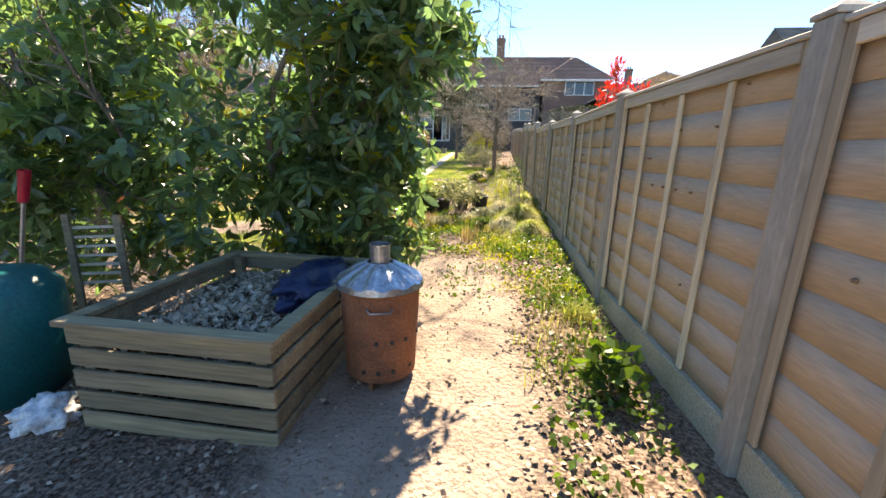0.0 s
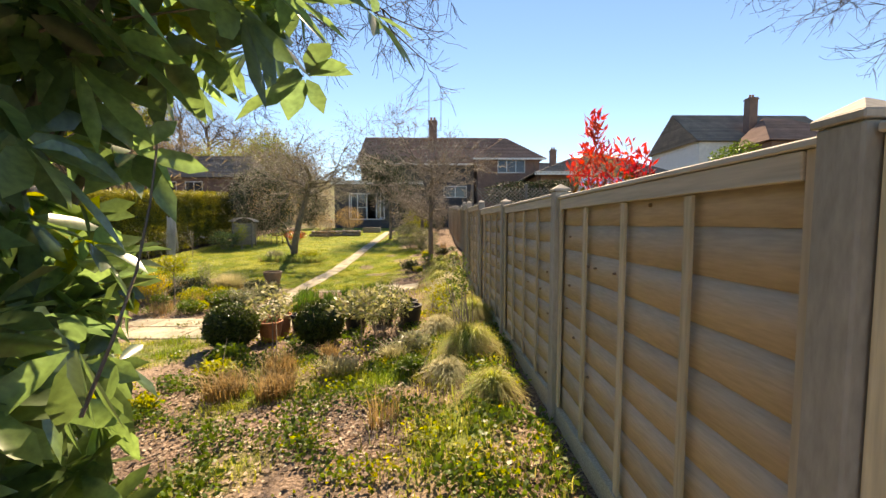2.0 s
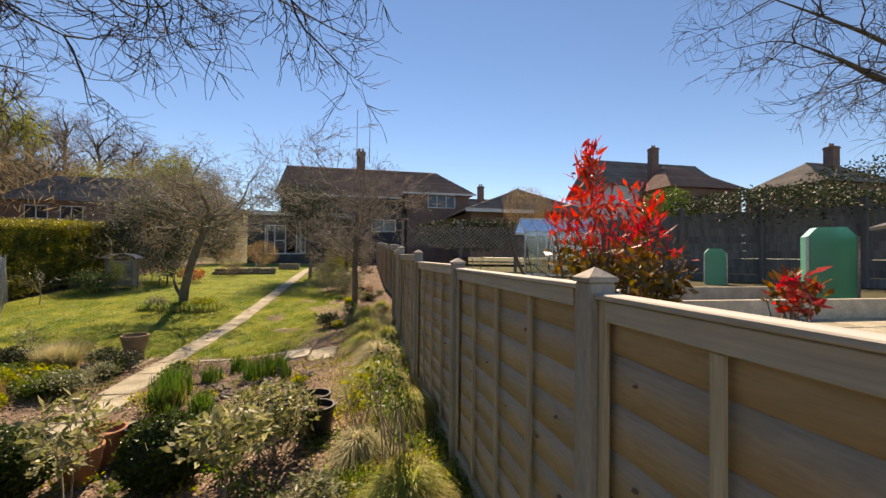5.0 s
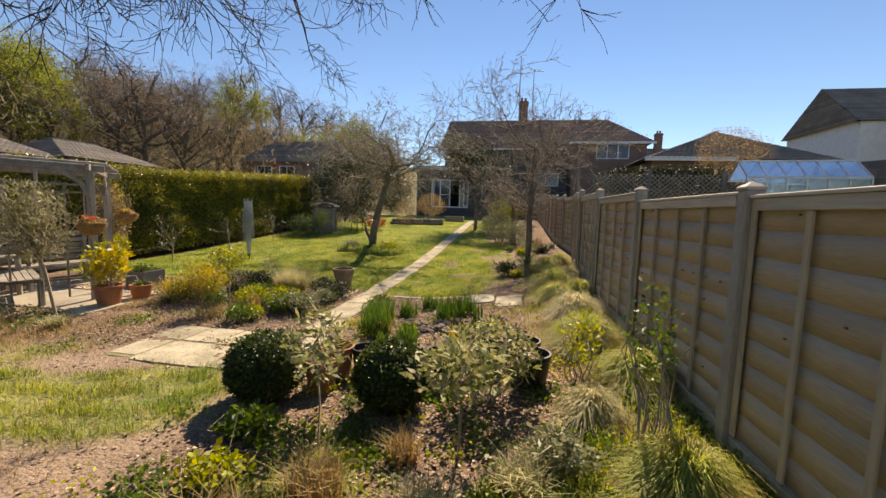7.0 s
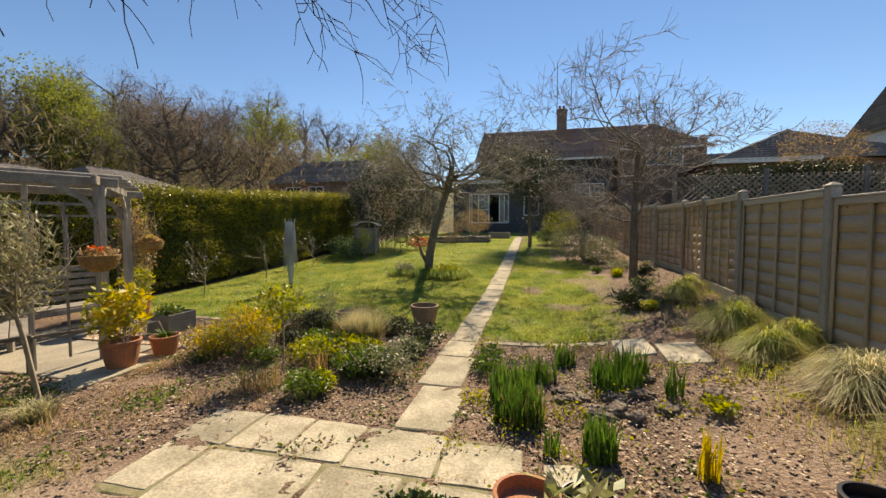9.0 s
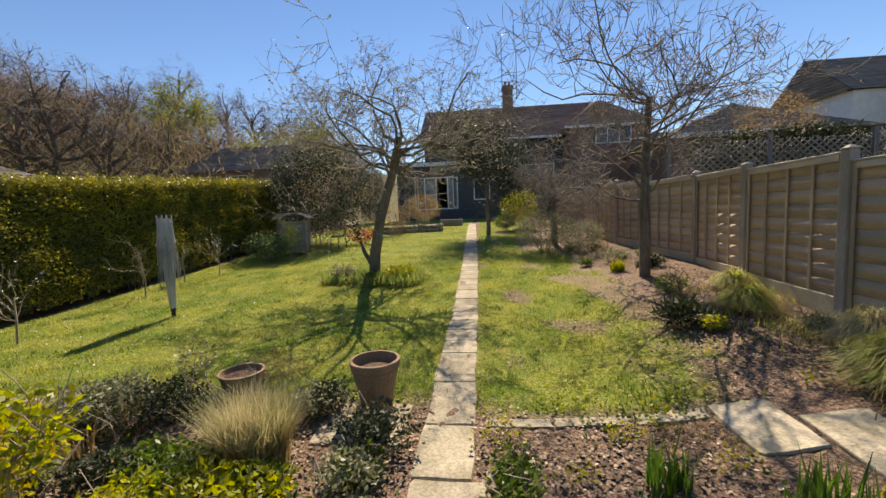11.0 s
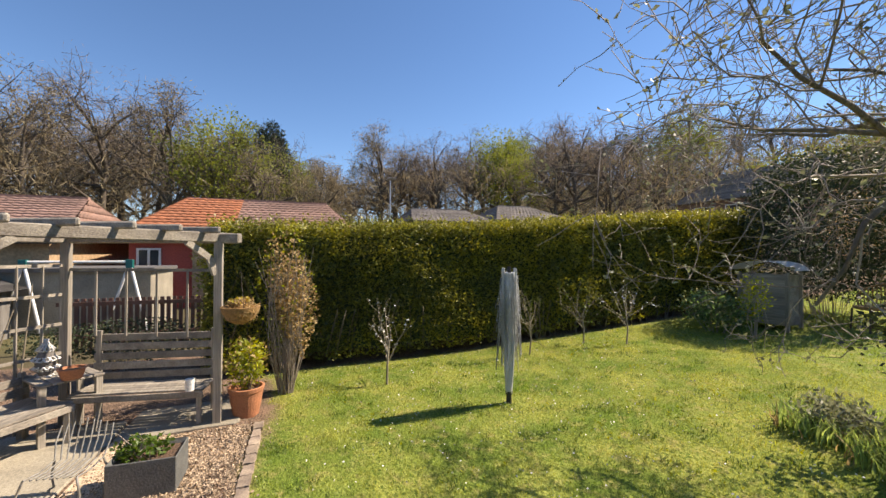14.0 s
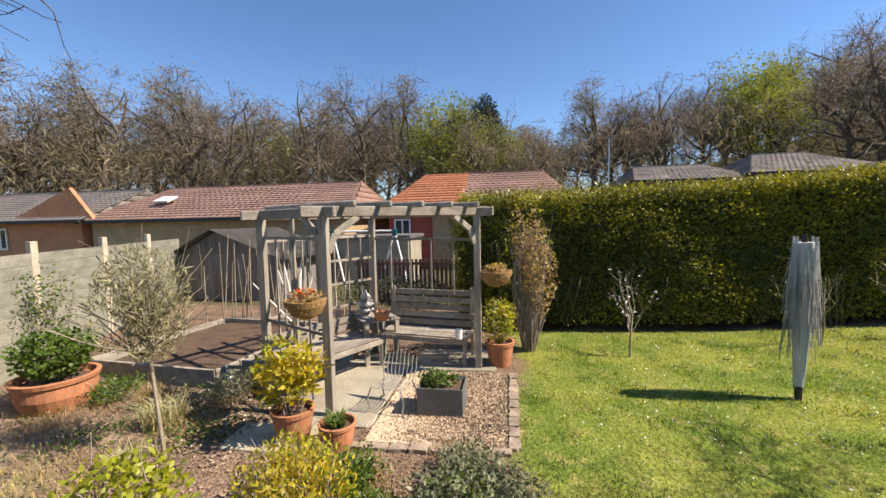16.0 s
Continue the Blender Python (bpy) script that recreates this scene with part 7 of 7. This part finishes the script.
    clump("iris_clump", "clump of upright green iris leaves", x, y, q * 1.25, int(n * 2.4), h * 1.35, 0.02, "iris", 210 + i, 0.6, 3)
clump("variegated_iris", "upright yellow-striped iris leaves", -1.22, 9.2, 0.06, 30, 0.38, 0.022, "yellow", 221, 0.25)
shrub("lime_plant", "small lime green leafy plant in bare soil", -0.82, 10.1, (0.14, 0.14, 0.07), 160, (0.06, 0.03), "yellow_green", 222, 0.07, 4, "plant", shell=0.1)
clump("yellow_grass", "clump of bright yellow-green grass by the tree", -0.42, 16.9, 0.12, 160, 0.3, 0.02, "yellow_green", 223, 0.7)
for i in range(22):
    rr = random.Random(300 + i)
    x, y = (-1.55 + rr.gauss(0, 0.32), 10.25 + rr.gauss(0, 0.3))
    o = rag("garden_stone", "rough garden stone in the iris bed", x, y, gz(x, y) + 0.01, rr.uniform(0.06, 0.14), rr.uniform(0.05, 0.11), rr.uniform(0.03, 0.06), M["stone"], i, "stone")
    tagged(o, group="stones of the bed")
# left bed
shrub("forsythia", "spreading shrub with yellow-green leaves", -5.95, 10.9, (0.44, 0.42, 0.36), 1900, (0.05, 0.02), "yellow", 231, 0.36, 44, shell=0.1, lump=0.65, up=1.2, extra=("yellow_green", 500, (0.05, 0.02)))
shrub("forsythia", "bright yellow leafy shrub in the bed", -6.35, 10.62, (0.34, 0.32, 0.22), 900, (0.045, 0.022), "yellow", 232, 0.24, 30, shell=0.1, lump=0.55)
shrub("young_shrub", "small standard shrub on a thin stem in the bed", -5.15, 10.5, (0.33, 0.3, 0.26), 700, (0.055, 0.03), "yellow_green", 233, 0.82, 10, trunk=0.013, shell=0.2, lump=0.4)
shrub("young_shrub", "slim pale-leaved shrub near the lawn", -5.5, 12.2, (0.2, 0.2, 0.2), 160, (0.05, 0.03), "cream_leaf", 234, 0.5, 8)
clump("ornamental_grass", "large arching tussock of fine straw and green grass", -4.6, 11.5, 0.2, 3000, 0.78, 0.008, "tussock", 235, 1.1, 3)
shrub("euphorbia", "low yellow-green leafy plants in the bed", -4.55, 11.0, (0.42, 0.34, 0.16), 1100, (0.06, 0.03), "yellow_green", 236, 0.17, 12, "plant", shell=0.1)
shrub("euphorbia", "low mound of fresh green leaves beside the path", -4.1, 10.7, (0.34, 0.36, 0.14), 900, (0.055, 0.03), "green", 237, 0.14, 12, "plant", shell=0.1)
shrub("euphorbia", "low green leafy mound near the slab path", -3.85, 11.4, (0.2, 0.28, 0.1), 450, (0.05, 0.03), "green", 238, 0.1, 8, "plant", shell=0.1)
shrub("euphorbia", "low leafy edging plant beside the slab path", -2.85, 11.2, (0.2, 0.5, 0.12), 700, (0.05, 0.03), "green", 239, 0.1, 10, "plant", shell=0.1)
shrub("lavender", "dark low grey-green bush in the bed", -5.9, 11.9, (0.4, 0.3, 0.18), 900, (0.05, 0.012), "dark_green", 240, 0.18, 12, "plant")
shrub("lavender", "twiggy grey low plants at the edge of the bed", -6.85, 11.85, (0.2, 0.22, 0.1), 400, (0.06, 0.012), "grey_leaf", 241, 0.1, 12, "plant", extra=("brown_leaf", 300, (0.05, 0.01)))
pot("urn_pot", -3.95, 12.28, 0.205, 0.46, M["old_pot"], "tall weathered terracotta urn by the path", taper=0.62)
pot("flower_pot", -5.35, 12.55, 0.2, 0.24, M["old_pot"], "low weathered terracotta pot on the lawn edge")
shrub("tall_herb", "tangle of dry stems beside the lawn edge", -5.3, 12.9, (0.4, 0.3, 0.14), 420, (0.1, 0.008), "straw", 242, 0.12, 14, "plant")
shrub("fern_shrub", "feathery green plants beneath the arbour", -7.9, 8.95, (0.45, 0.3, 0.2), 900, (0.07, 0.012), "grey_leaf", 243, 0.2, 20, "plant", shell=0.2)
shrub("fern_shrub", "fresh green ferny plants near the wide tub", -7.7, 7.5, (0.4, 0.3, 0.14), 800, (0.06, 0.02), "green", 244, 0.14, 12, "plant", shell=0.2)
shrub("rose_bush", "tall sparse shrub trained on the side fence", -8.5, 5.4, (0.5, 0.35, 0.7), 500, (0.06, 0.035), "green", 245, 0.95, 18, shell=0.1, lump=0.5)
# round the apple tree and down the garden
for i, (x, y, q, n) in enumerate(((-6.15, 17.95, 0.42, 700), (-5.45, 17.6, 0.34, 500), (-4.95, 18.0, 0.45, 900), (-4.75, 17.55, 0.36, 700), (-5.75, 18.4, 0.35, 500))):
    clump("daffodil_clump", "spread of green daffodil leaves round the apple tree", x, y, q * 1.3, int(n * 1.1), 0.36, 0.02, "daffodil", 251 + i, 1.3, 3)
for x, y, q, m_ in ((-6.2, 17.9, 0.45, "grey_leaf"), (-4.85, 17.75, 0.45, "yellow_green"), (-5.4, 17.55, 0.3, "green")):
    shrub("perennial", "low leafy mound growing round the apple tree", x, y, (q, q * 0.8, q * 0.45), 700, (0.08, 0.03), m_, int(-x * 100), q * 0.4, 8, "plant", shell=0.1, lump=0.5, up=0.7)
shrub("holly_tree", "broad dark evergreen holly with glossy leaves", -9.4, 24.2, (1.9, 1.7, 1.9), 19000, (0.09, 0.05), "dark_green", 261, 2.1, 30, "tree", shell=0.35, lump=0.35, lumps=14)
shrub("camellia", "spreading evergreen shrub beside the bird house", -9.6, 20.9, (0.8, 0.6, 0.42), 1500, (0.08, 0.045), "laurel", 262, 0.48, 20, shell=0.2, extra=("cream_leaf", 250, (0.07, 0.04)))
shrub("rose_bush", "yellow-leaved rose in front of the bird house", -8.9, 20.9, (0.3, 0.3, 0.5), 420, (0.06, 0.04), "yellow_green", 263, 0.8, 10, shell=0.2)
shrub("bare_shrub", "tall bare brown shrub between the hedge and the house", -11.8, 32.5, (1.6, 1.4, 1.7), 5200, (0.12, 0.02), "brown_leaf", 275, 1.9, 46)
shrub("evergreen_shrub", "tall dark evergreen against the side of the house", -10.4, 35.5, (1.4, 1.2, 1.9), 7000, (0.11, 0.06), "dark_green", 276, 1.9, 26, shell=0.35)
shrub("bare_shrub", "tangled bare shrub behind the holly", -14.2, 37.0, (2.2, 1.6, 2.2), 7000, (0.14, 0.022), "brown_leaf", 277, 2.4, 50)
shrub("pieris", "low shrub with orange-red leaves", -7.6, 24.0, (0.6, 0.5, 0.3), 900, (0.07, 0.03), "red", 264, 0.35, 16, extra=("bronze", 600, (0.06, 0.03)))
shrub("bare_shrub", "bare reddish twiggy shrub by the rockery", -6.8, 26.8, (0.7, 0.6, 0.7), 1500, (0.08, 0.012), "brown_leaf", 265, 0.75, 34, extra=("bronze", 300, (0.05, 0.02)))
shrub("weeping_shrub", "rounded weeping shrub on the rockery", -5.9, 29.2, (1.0, 0.8, 0.75), 3000, (0.12, 0.014), "straw", 266, 1.1, 30, up=-0.6)
shrub("evergreen_shrub", "rosemary bush beside the lawn", -1.2, 20.6, (0.95, 1.0, 0.6), 6000, (0.07, 0.016), "grey_leaf", 267, 0.6, 30, extra=("dark_green", 1500, (0.05, 0.012)))
shrub("evergreen_shrub", "leafy shrub at the foot of the fence", -0.5, 19.4, (0.6, 0.85, 0.45), 3000, (0.06, 0.022), "grey_leaf", 268, 0.45, 20, extra=("brown_leaf", 500, (0.06, 0.01)))
shrub("rhododendron", "pale yellow-green leafy shrub near the house", -1.3, 27.2, (0.9, 0.8, 0.8), 3200, (0.1, 0.04), "yellow_green", 269, 1.0, 24, shell=0.3)
shrub("evergreen_shrub", "low dark green bush beside the path end", -2.0, 26.6, (0.5, 0.5, 0.35), 1800, (0.06, 0.035), "green", 270, 0.4, 14)
shrub("evergreen_shrub", "dark bush between the fence and the house", 0.0, 29.5, (0.8, 1.2, 0.9), 3200, (0.07, 0.04), "dark_green", 271, 1.0, 20)
shrub("yucca", "spiky dark green plant in the bed", -0.75, 13.8, (0.28, 0.26, 0.16), 320, (0.16, 0.03), "dark_green", 272, 0.14, 6, "plant", shell=0.1, up=0.5)
shrub("hebe", "low green bush in the bark bed", -0.3, 15.0, (0.3, 0.3, 0.16), 700, (0.05, 0.015), "green", 273, 0.16, 10, "plant", shell=0.2)
shrub("hebe", "low grey-green bush by the tree foot", -0.25, 17.8, (0.35, 0.4, 0.2), 700, (0.05, 0.015), "grey_leaf", 274, 0.18, 10, "plant", shell=0.2)
rk = thing("rockery", 0, 0, 0, "low stone-edged rockery bed near the house", "rockery")
rr = random.Random(12)
for i in range(30):
    bm = bmesh.new()
    bmesh.ops.create_icosphere(bm, subdivisions=2, radius=1)
    s = (rr.uniform(0.14, 0.26), rr.uniform(0.12, 0.2), rr.uniform(0.08, 0.14))
    x = -7.6 + (i % 15) * 0.19 + rr.uniform(-0.05, 0.05)
    yy = 27.3 + 0.1 * (i // 15) + 0.25 * math.sin(x)
    for v in bm.verts:
        k = 1 + 0.3 * noise.noise(v.co * 1.7 + Vector((i, 0, 0)))
        v.co = Vector((v.co.x * s[0] * k + x, v.co.y * s[1] * k + yy, v.co.z * s[2] * k + gz(x, yy) + 0.07 + 0.17 * (i // 15)))
    part("rock", bm, M["stone"], rk)
# bird house on the lawn edge
bh = thing("insect_house", -9.3, 22.0, gz(-9.3, 22), "small timber garden house with a pale curved roof", "bird house", rz=8)
for x, y in ((-0.42, -0.28), (0.42, -0.28), (0.42, 0.28), (-0.42, 0.28)):
    bm = bmesh.new()
    box(bm, x - 0.03, x + 0.03, y - 0.03, y + 0.03, -0.05, 1.15)
    part("post", bm, M["old_wood_z"], bh)
wall_box(bh, -0.4, 0.4, -0.25, 0.25, 0.1, 1.1, M["old_wood"], "cabinet")
bm = bmesh.new()
prev = None
for i in range(9):
    a = math.pi * (0.12 + 0.76 * i / 8)
    c = [bm.verts.new((0.62 * math.cos(a), y, 1.08 + 0.3 * math.sin(a))) for y in (-0.42, 0.42)]
    if prev:
        bm.faces.new((prev[0], c[0], c[1], prev[1]))
    prev = c
bmesh.ops.solidify(bm, geom=list(bm.faces), thickness=0.03)
part("roof_sheet", bm, M["white_wall"], bh)
# wide log at the start of the cross path
sg = thing("patio_bench", -4.6, 30.5, gz(-4.6, 30.5), "low dark timber planter by the patio doors", "planter")
bm = bmesh.new()
box(bm, -0.6, 0.6, -0.2, 0.2, 0, 0.35, 0.01)
part("trough", bm, M["old_wood"], sg)
fl = new("loose_brick")
fl.matrix_world = pose(0.35, 8.6, gz(0.35, 8.6))
tagged(fl, "loose orange brick lying in the grass by the fence", "brick")
bm = bmesh.new()
box(bm, -0.05, 0.05, -0.1, 0.1, -0.01, 0.06, 0.004)
part("brick_body", bm, M["orange_brick"], fl)

# low plants that fill the beds
fill = random.Random(77)
for i in range(56):
    if i < 40:
        x, y = fill.uniform(-6.7, -3.75), fill.uniform(9.9, 12.3)
    elif i < 52:
        x, y = fill.uniform(-0.9, 0.6), fill.uniform(12.8, 20)
    else:
        x, y = fill.uniform(-2.9, 0.5), fill.uniform(5.2, 7.6)
    if abs(x + 3.3) < 0.35:
        continue
    m_, lb = (("green", "low green leafy perennial in the bed"), ("yellow_green", "low yellow-green perennial in the bed"), ("dark_green", "low dark green perennial in the bed"), ("straw", "dry seed stems still standing in the bed"), ("grey_leaf", "low grey-leaved perennial in the bed"))[fill.randrange(5)]
    if m_ == "straw":
        clump("seed_stem", lb, x, y, 0.12, 60, 0.36, 0.008, m_, 500 + i, 0.5)
    else:
        q = fill.uniform(0.2, 0.38) if i < 40 else fill.uniform(0.13, 0.26)
        shrub("perennial", lb, x, y, (q, q * 0.9, q * 0.5), int(2600 * q), (0.05, 0.024), m_, 500 + i, q * 0.5, 6, "plant", shell=0.1, lump=0.5)

# ---- grass, litter and ground cover ----
r = np.random.default_rng(401)


def scatter(n, x0, x1, y0, y1, density):
    P = np.stack([r.uniform(x0, x1, n), r.uniform(y0, y1, n), np.zeros(n)], 1)
    L_, D_, _ = zones(P[:, 0], P[:, 1])
    keep = r.random(n) < density(P[:, 0], P[:, 1], L_, D_)
    P = P[keep]
    P[:, 2] = land(P[:, 0], P[:, 1]) + 0.002
    return P


def off_paving(P):
    x, y = P[:, 0], P[:, 1]
    c = np.interp(y, [9.5, 11.6, 14, 20, 30], [-3.2, -3.31, -3.3, -3.33, -3.5])
    on = (np.abs(x - c) < np.where(y < 11.6, 0.25, 0.185 + 0.035 * wave(x, y, 6, 79))) & (y > 9.55)
    on |= (x > -5.2) & (x < -2.45) & (y > 8.35) & (y < 9.55) & (np.abs(wave(x, y, 6, 77)) > 0.12)
    on |= (x > -9.0) & (x < -6.85) & (y > 9.6) & (y < 12.4)
    on |= (x > -1.35) & (x < -0.4) & (y > 11.2) & (y < 12.15)
    return P[~on]


P = off_paving(scatter(330000, -11.2, 0.2, 12.0, 20, lambda x, y, a, b: a * (0.9 + 0.1 * (y < 15))))
stuff("lawn_grass", blades(r, P, 0.035, 0.006, 0.9, 1), M["blade"], "short mown lawn grass with moss", "grass")
P = off_paving(scatter(90000, -11.2, 0.5, 20.0, 32, lambda x, y, a, b: a))
stuff("lawn_grass", blades(r, P, 0.045, 0.012, 0.9, 1), M["blade"], "short mown lawn grass near the house", "grass")
P = off_paving(scatter(190000, -8.5, 0.6, 4.2, 8.6, lambda x, y, a, b: a * np.clip(0.5 + wave(x, y, 9, 91), 0.05, 1)))
stuff("rough_grass", blades(r, P, 0.09, 0.006, 0.8, 2), M["blade"], "rough tufted grass between the bare patches", "grass")
P = off_paving(scatter(130000, -0.7, 0.8, 2.0, 15, lambda x, y, a, b: (0.1 + 0.12 * (y > 6)) * (1 - b) * np.clip(wave(x, y, 4, 21) + 0.5, 0, 1) * sstep(-0.6, 0.1, x)))
stuff("verge_grass", blades(r, P, 0.16, 0.007, 0.9, 2), M["sedge"], "straggling grass along the foot of the fence", "grass")
P = off_paving(scatter(170000, -9, 0.8, 0.0, 20, lambda x, y, a, b: (1 - a) * (1 - 0.996 * b) * (0.35 + 0.5 * np.clip(wave(x, y, 3, 31), 0, 1))))
P[:, 2] += r.uniform(0, 0.018, len(P))
stuff("dead_leaf_litter", leaves(r, P, 0.045, 0.03, 0.0, flat=0.75), M["litter"], "brown dead leaves and bark lying on the beds", "leaf litter")
P = off_paving(scatter(60000, -9, 0.8, 0.0, 20, lambda x, y, a, b: (1 - a) * (1 - 0.985 * b) * (0.3 + 0.6 * np.clip(wave(x, y, 2.3, 33), 0, 1))))
P[:, 2] += r.uniform(0, 0.02, len(P))
stuff("pale_leaf_litter", leaves(r, P, 0.035, 0.02, 0.0, flat=0.75), M["pale_litter"], "pale dry leaf fragments and chips on the beds", "leaf litter")
P = off_paving(scatter(9000, 0.25, 0.84, 0.8, 7.5, lambda x, y, a, b: 0.4 * np.clip(wave(x, y, 5, 41) + 0.5, 0, 1)))
P[:, 2] += r.uniform(0.01, 0.1, len(P))
stuff("ivy_cover", leaves(r, P, 0.045, 0.035, 0.3), M["green"], "ivy and low weeds along the foot of the fence", "ground cover")
P = off_paving(scatter(60000, -8.5, -0.4, 8.6, 12.4, lambda x, y, a, b: 0.4 * (1 - b) * (1 - a) * np.clip(wave(x, y, 3.3, 43) - 0.05, 0, 1)))
P[:, 2] += r.uniform(0.005, 0.05, len(P))
stuff("low_weeds", leaves(r, P, 0.04, 0.025, 0.4), M["green"], "scattered low weeds and seedlings in the beds", "ground cover")
P = off_paving(scatter(60000, -3.2, 0.85, 3.2, 8.8, lambda x, y, a, b: (1 - 0.85 * b) * np.clip(wave(x, y, 4.5, 47) + 0.1, 0, 1)))
P[:, 2] += r.uniform(0.005, 0.07, len(P))
stuff("leafy_weeds", leaves(r, P, 0.045, 0.028, 0.5), M["green"], "patches of leafy green weeds among the grass", "ground cover")
P = off_paving(scatter(50000, -3.2, 0.85, 3.4, 12.4, lambda x, y, a, b: (1 - 0.85 * b) * np.clip(wave(x, y, 6, 49) - 0.15 + 0.3 * (x > -0.2), 0, 1)))
P[:, 2] += r.uniform(0.005, 0.09, len(P))
stuff("leafy_weeds", leaves(r, P, 0.04, 0.022, 0.6), M["yellow_green"], "patches of yellow-green weeds among the grass", "ground cover")
P = off_paving(scatter(26000, -11, -0.6, 12.0, 21, lambda x, y, a, b: a * np.clip(wave(x, y, 3, 53) - 0.1, 0, 1)))
stuff("lawn_moss_and_clover", leaves(r, P, 0.035, 0.026, 0.5), M["yellow_green"], "patches of moss and clover in the lawn", "ground cover")
P = off_paving(scatter(80000, -11, -0.6, 12.0, 24, lambda x, y, a, b: a * np.clip(wave(x, y, 3.7, 55) - 0.1, 0, 1)))
P = P[np.argsort(wave(P[:, 0], P[:, 1], 9, 57))[: int(0.75 * len(P))]]
stuff("long_grass_tufts", blades(r, P, 0.085, 0.007, 1.0, 2), M["blade"], "longer grass tufts in the lawn", "grass")
P = off_paving(scatter(90000, -11, -0.6, 12.0, 19, lambda x, y, a, b: a * np.clip(wave(x, y, 7.5, 58) - 0.15, 0, 1)))
stuff("mossy_grass_tufts", blades(r, P, 0.06, 0.008, 1.2, 2), M["green"], "darker mossy tufts in the lawn", "grass")
P = off_paving(scatter(16000, -3.1, 0.5, 8.4, 12.0, lambda x, y, a, b: (1 - 0.7 * b) * np.clip(wave(x, y, 3.1, 61) + 0.1, 0, 1)))
stuff("dry_stalk_litter", blades(r, P, 0.07, 0.006, 1.6, 2), M["straw"], "dry stalks and straw-coloured debris on the beds", "leaf litter")
P = off_paving(scatter(15000, -7.0, -3.6, 9.5, 12.5, lambda x, y, a, b: (1 - 0.7 * b) * np.clip(wave(x, y, 3.4, 63) + 0.1, 0, 1)))
stuff("dry_stalk_litter", blades(r, P, 0.09, 0.006, 1.5, 2), M["straw"], "dry stalks and straw-coloured debris on the beds", "leaf litter")
P = off_paving(scatter(12000, -8.5, -3.0, 6.0, 9.2, lambda x, y, a, b: (1 - 0.7 * b) * np.clip(wave(x, y, 3.4, 65) + 0.1, 0, 1)))
stuff("dry_stalk_litter", blades(r, P, 0.08, 0.006, 1.5, 2), M["straw"], "dry stalks and straw-coloured debris on the beds", "leaf litter")
P = off_paving(scatter(16000, -8.6, -6.0, 6.2, 11.6, lambda x, y, a, b: (1 - a) * np.clip(wave(x, y, 4.2, 67) + 0.2, 0, 1)))
P[:, 2] += r.uniform(0, 0.03, len(P))
stuff("dry_stalk_litter", blades(r, P, 0.11, 0.007, 1.4, 2), M["straw"], "dry stalks and leaf debris under the olive tree", "leaf litter")
P = off_paving(scatter(26000, -8.6, -5.6, 6.2, 11.8, lambda x, y, a, b: (1 - a) * np.clip(wave(x, y, 3.6, 69) - 0.1, 0, 1)))
P[:, 2] += r.uniform(0.005, 0.09, len(P))
stuff("low_weeds", leaves(r, P, 0.045, 0.022, 0.5), M["green"], "low green plants spreading under the olive tree", "ground cover")
P = scatter(1300, -1.0, 0.4, -0.5, 6.2, lambda x, y, a, b: b * 0.8)
stuff("small_stones", leaves(r, P, 0.03, 0.024, 0.0), M["pebble"], "small stones and chips on the bare earth path", "stones")
P = scatter(900, -10.8, -4.5, 12.8, 18.5, lambda x, y, a, b: a)
P[:, 2] += 0.035
stuff("lawn_daisies", leaves(r, P, 0.02, 0.02, 0.2), M["white"], "tiny white daisies dotted over the lawn", "flowers")
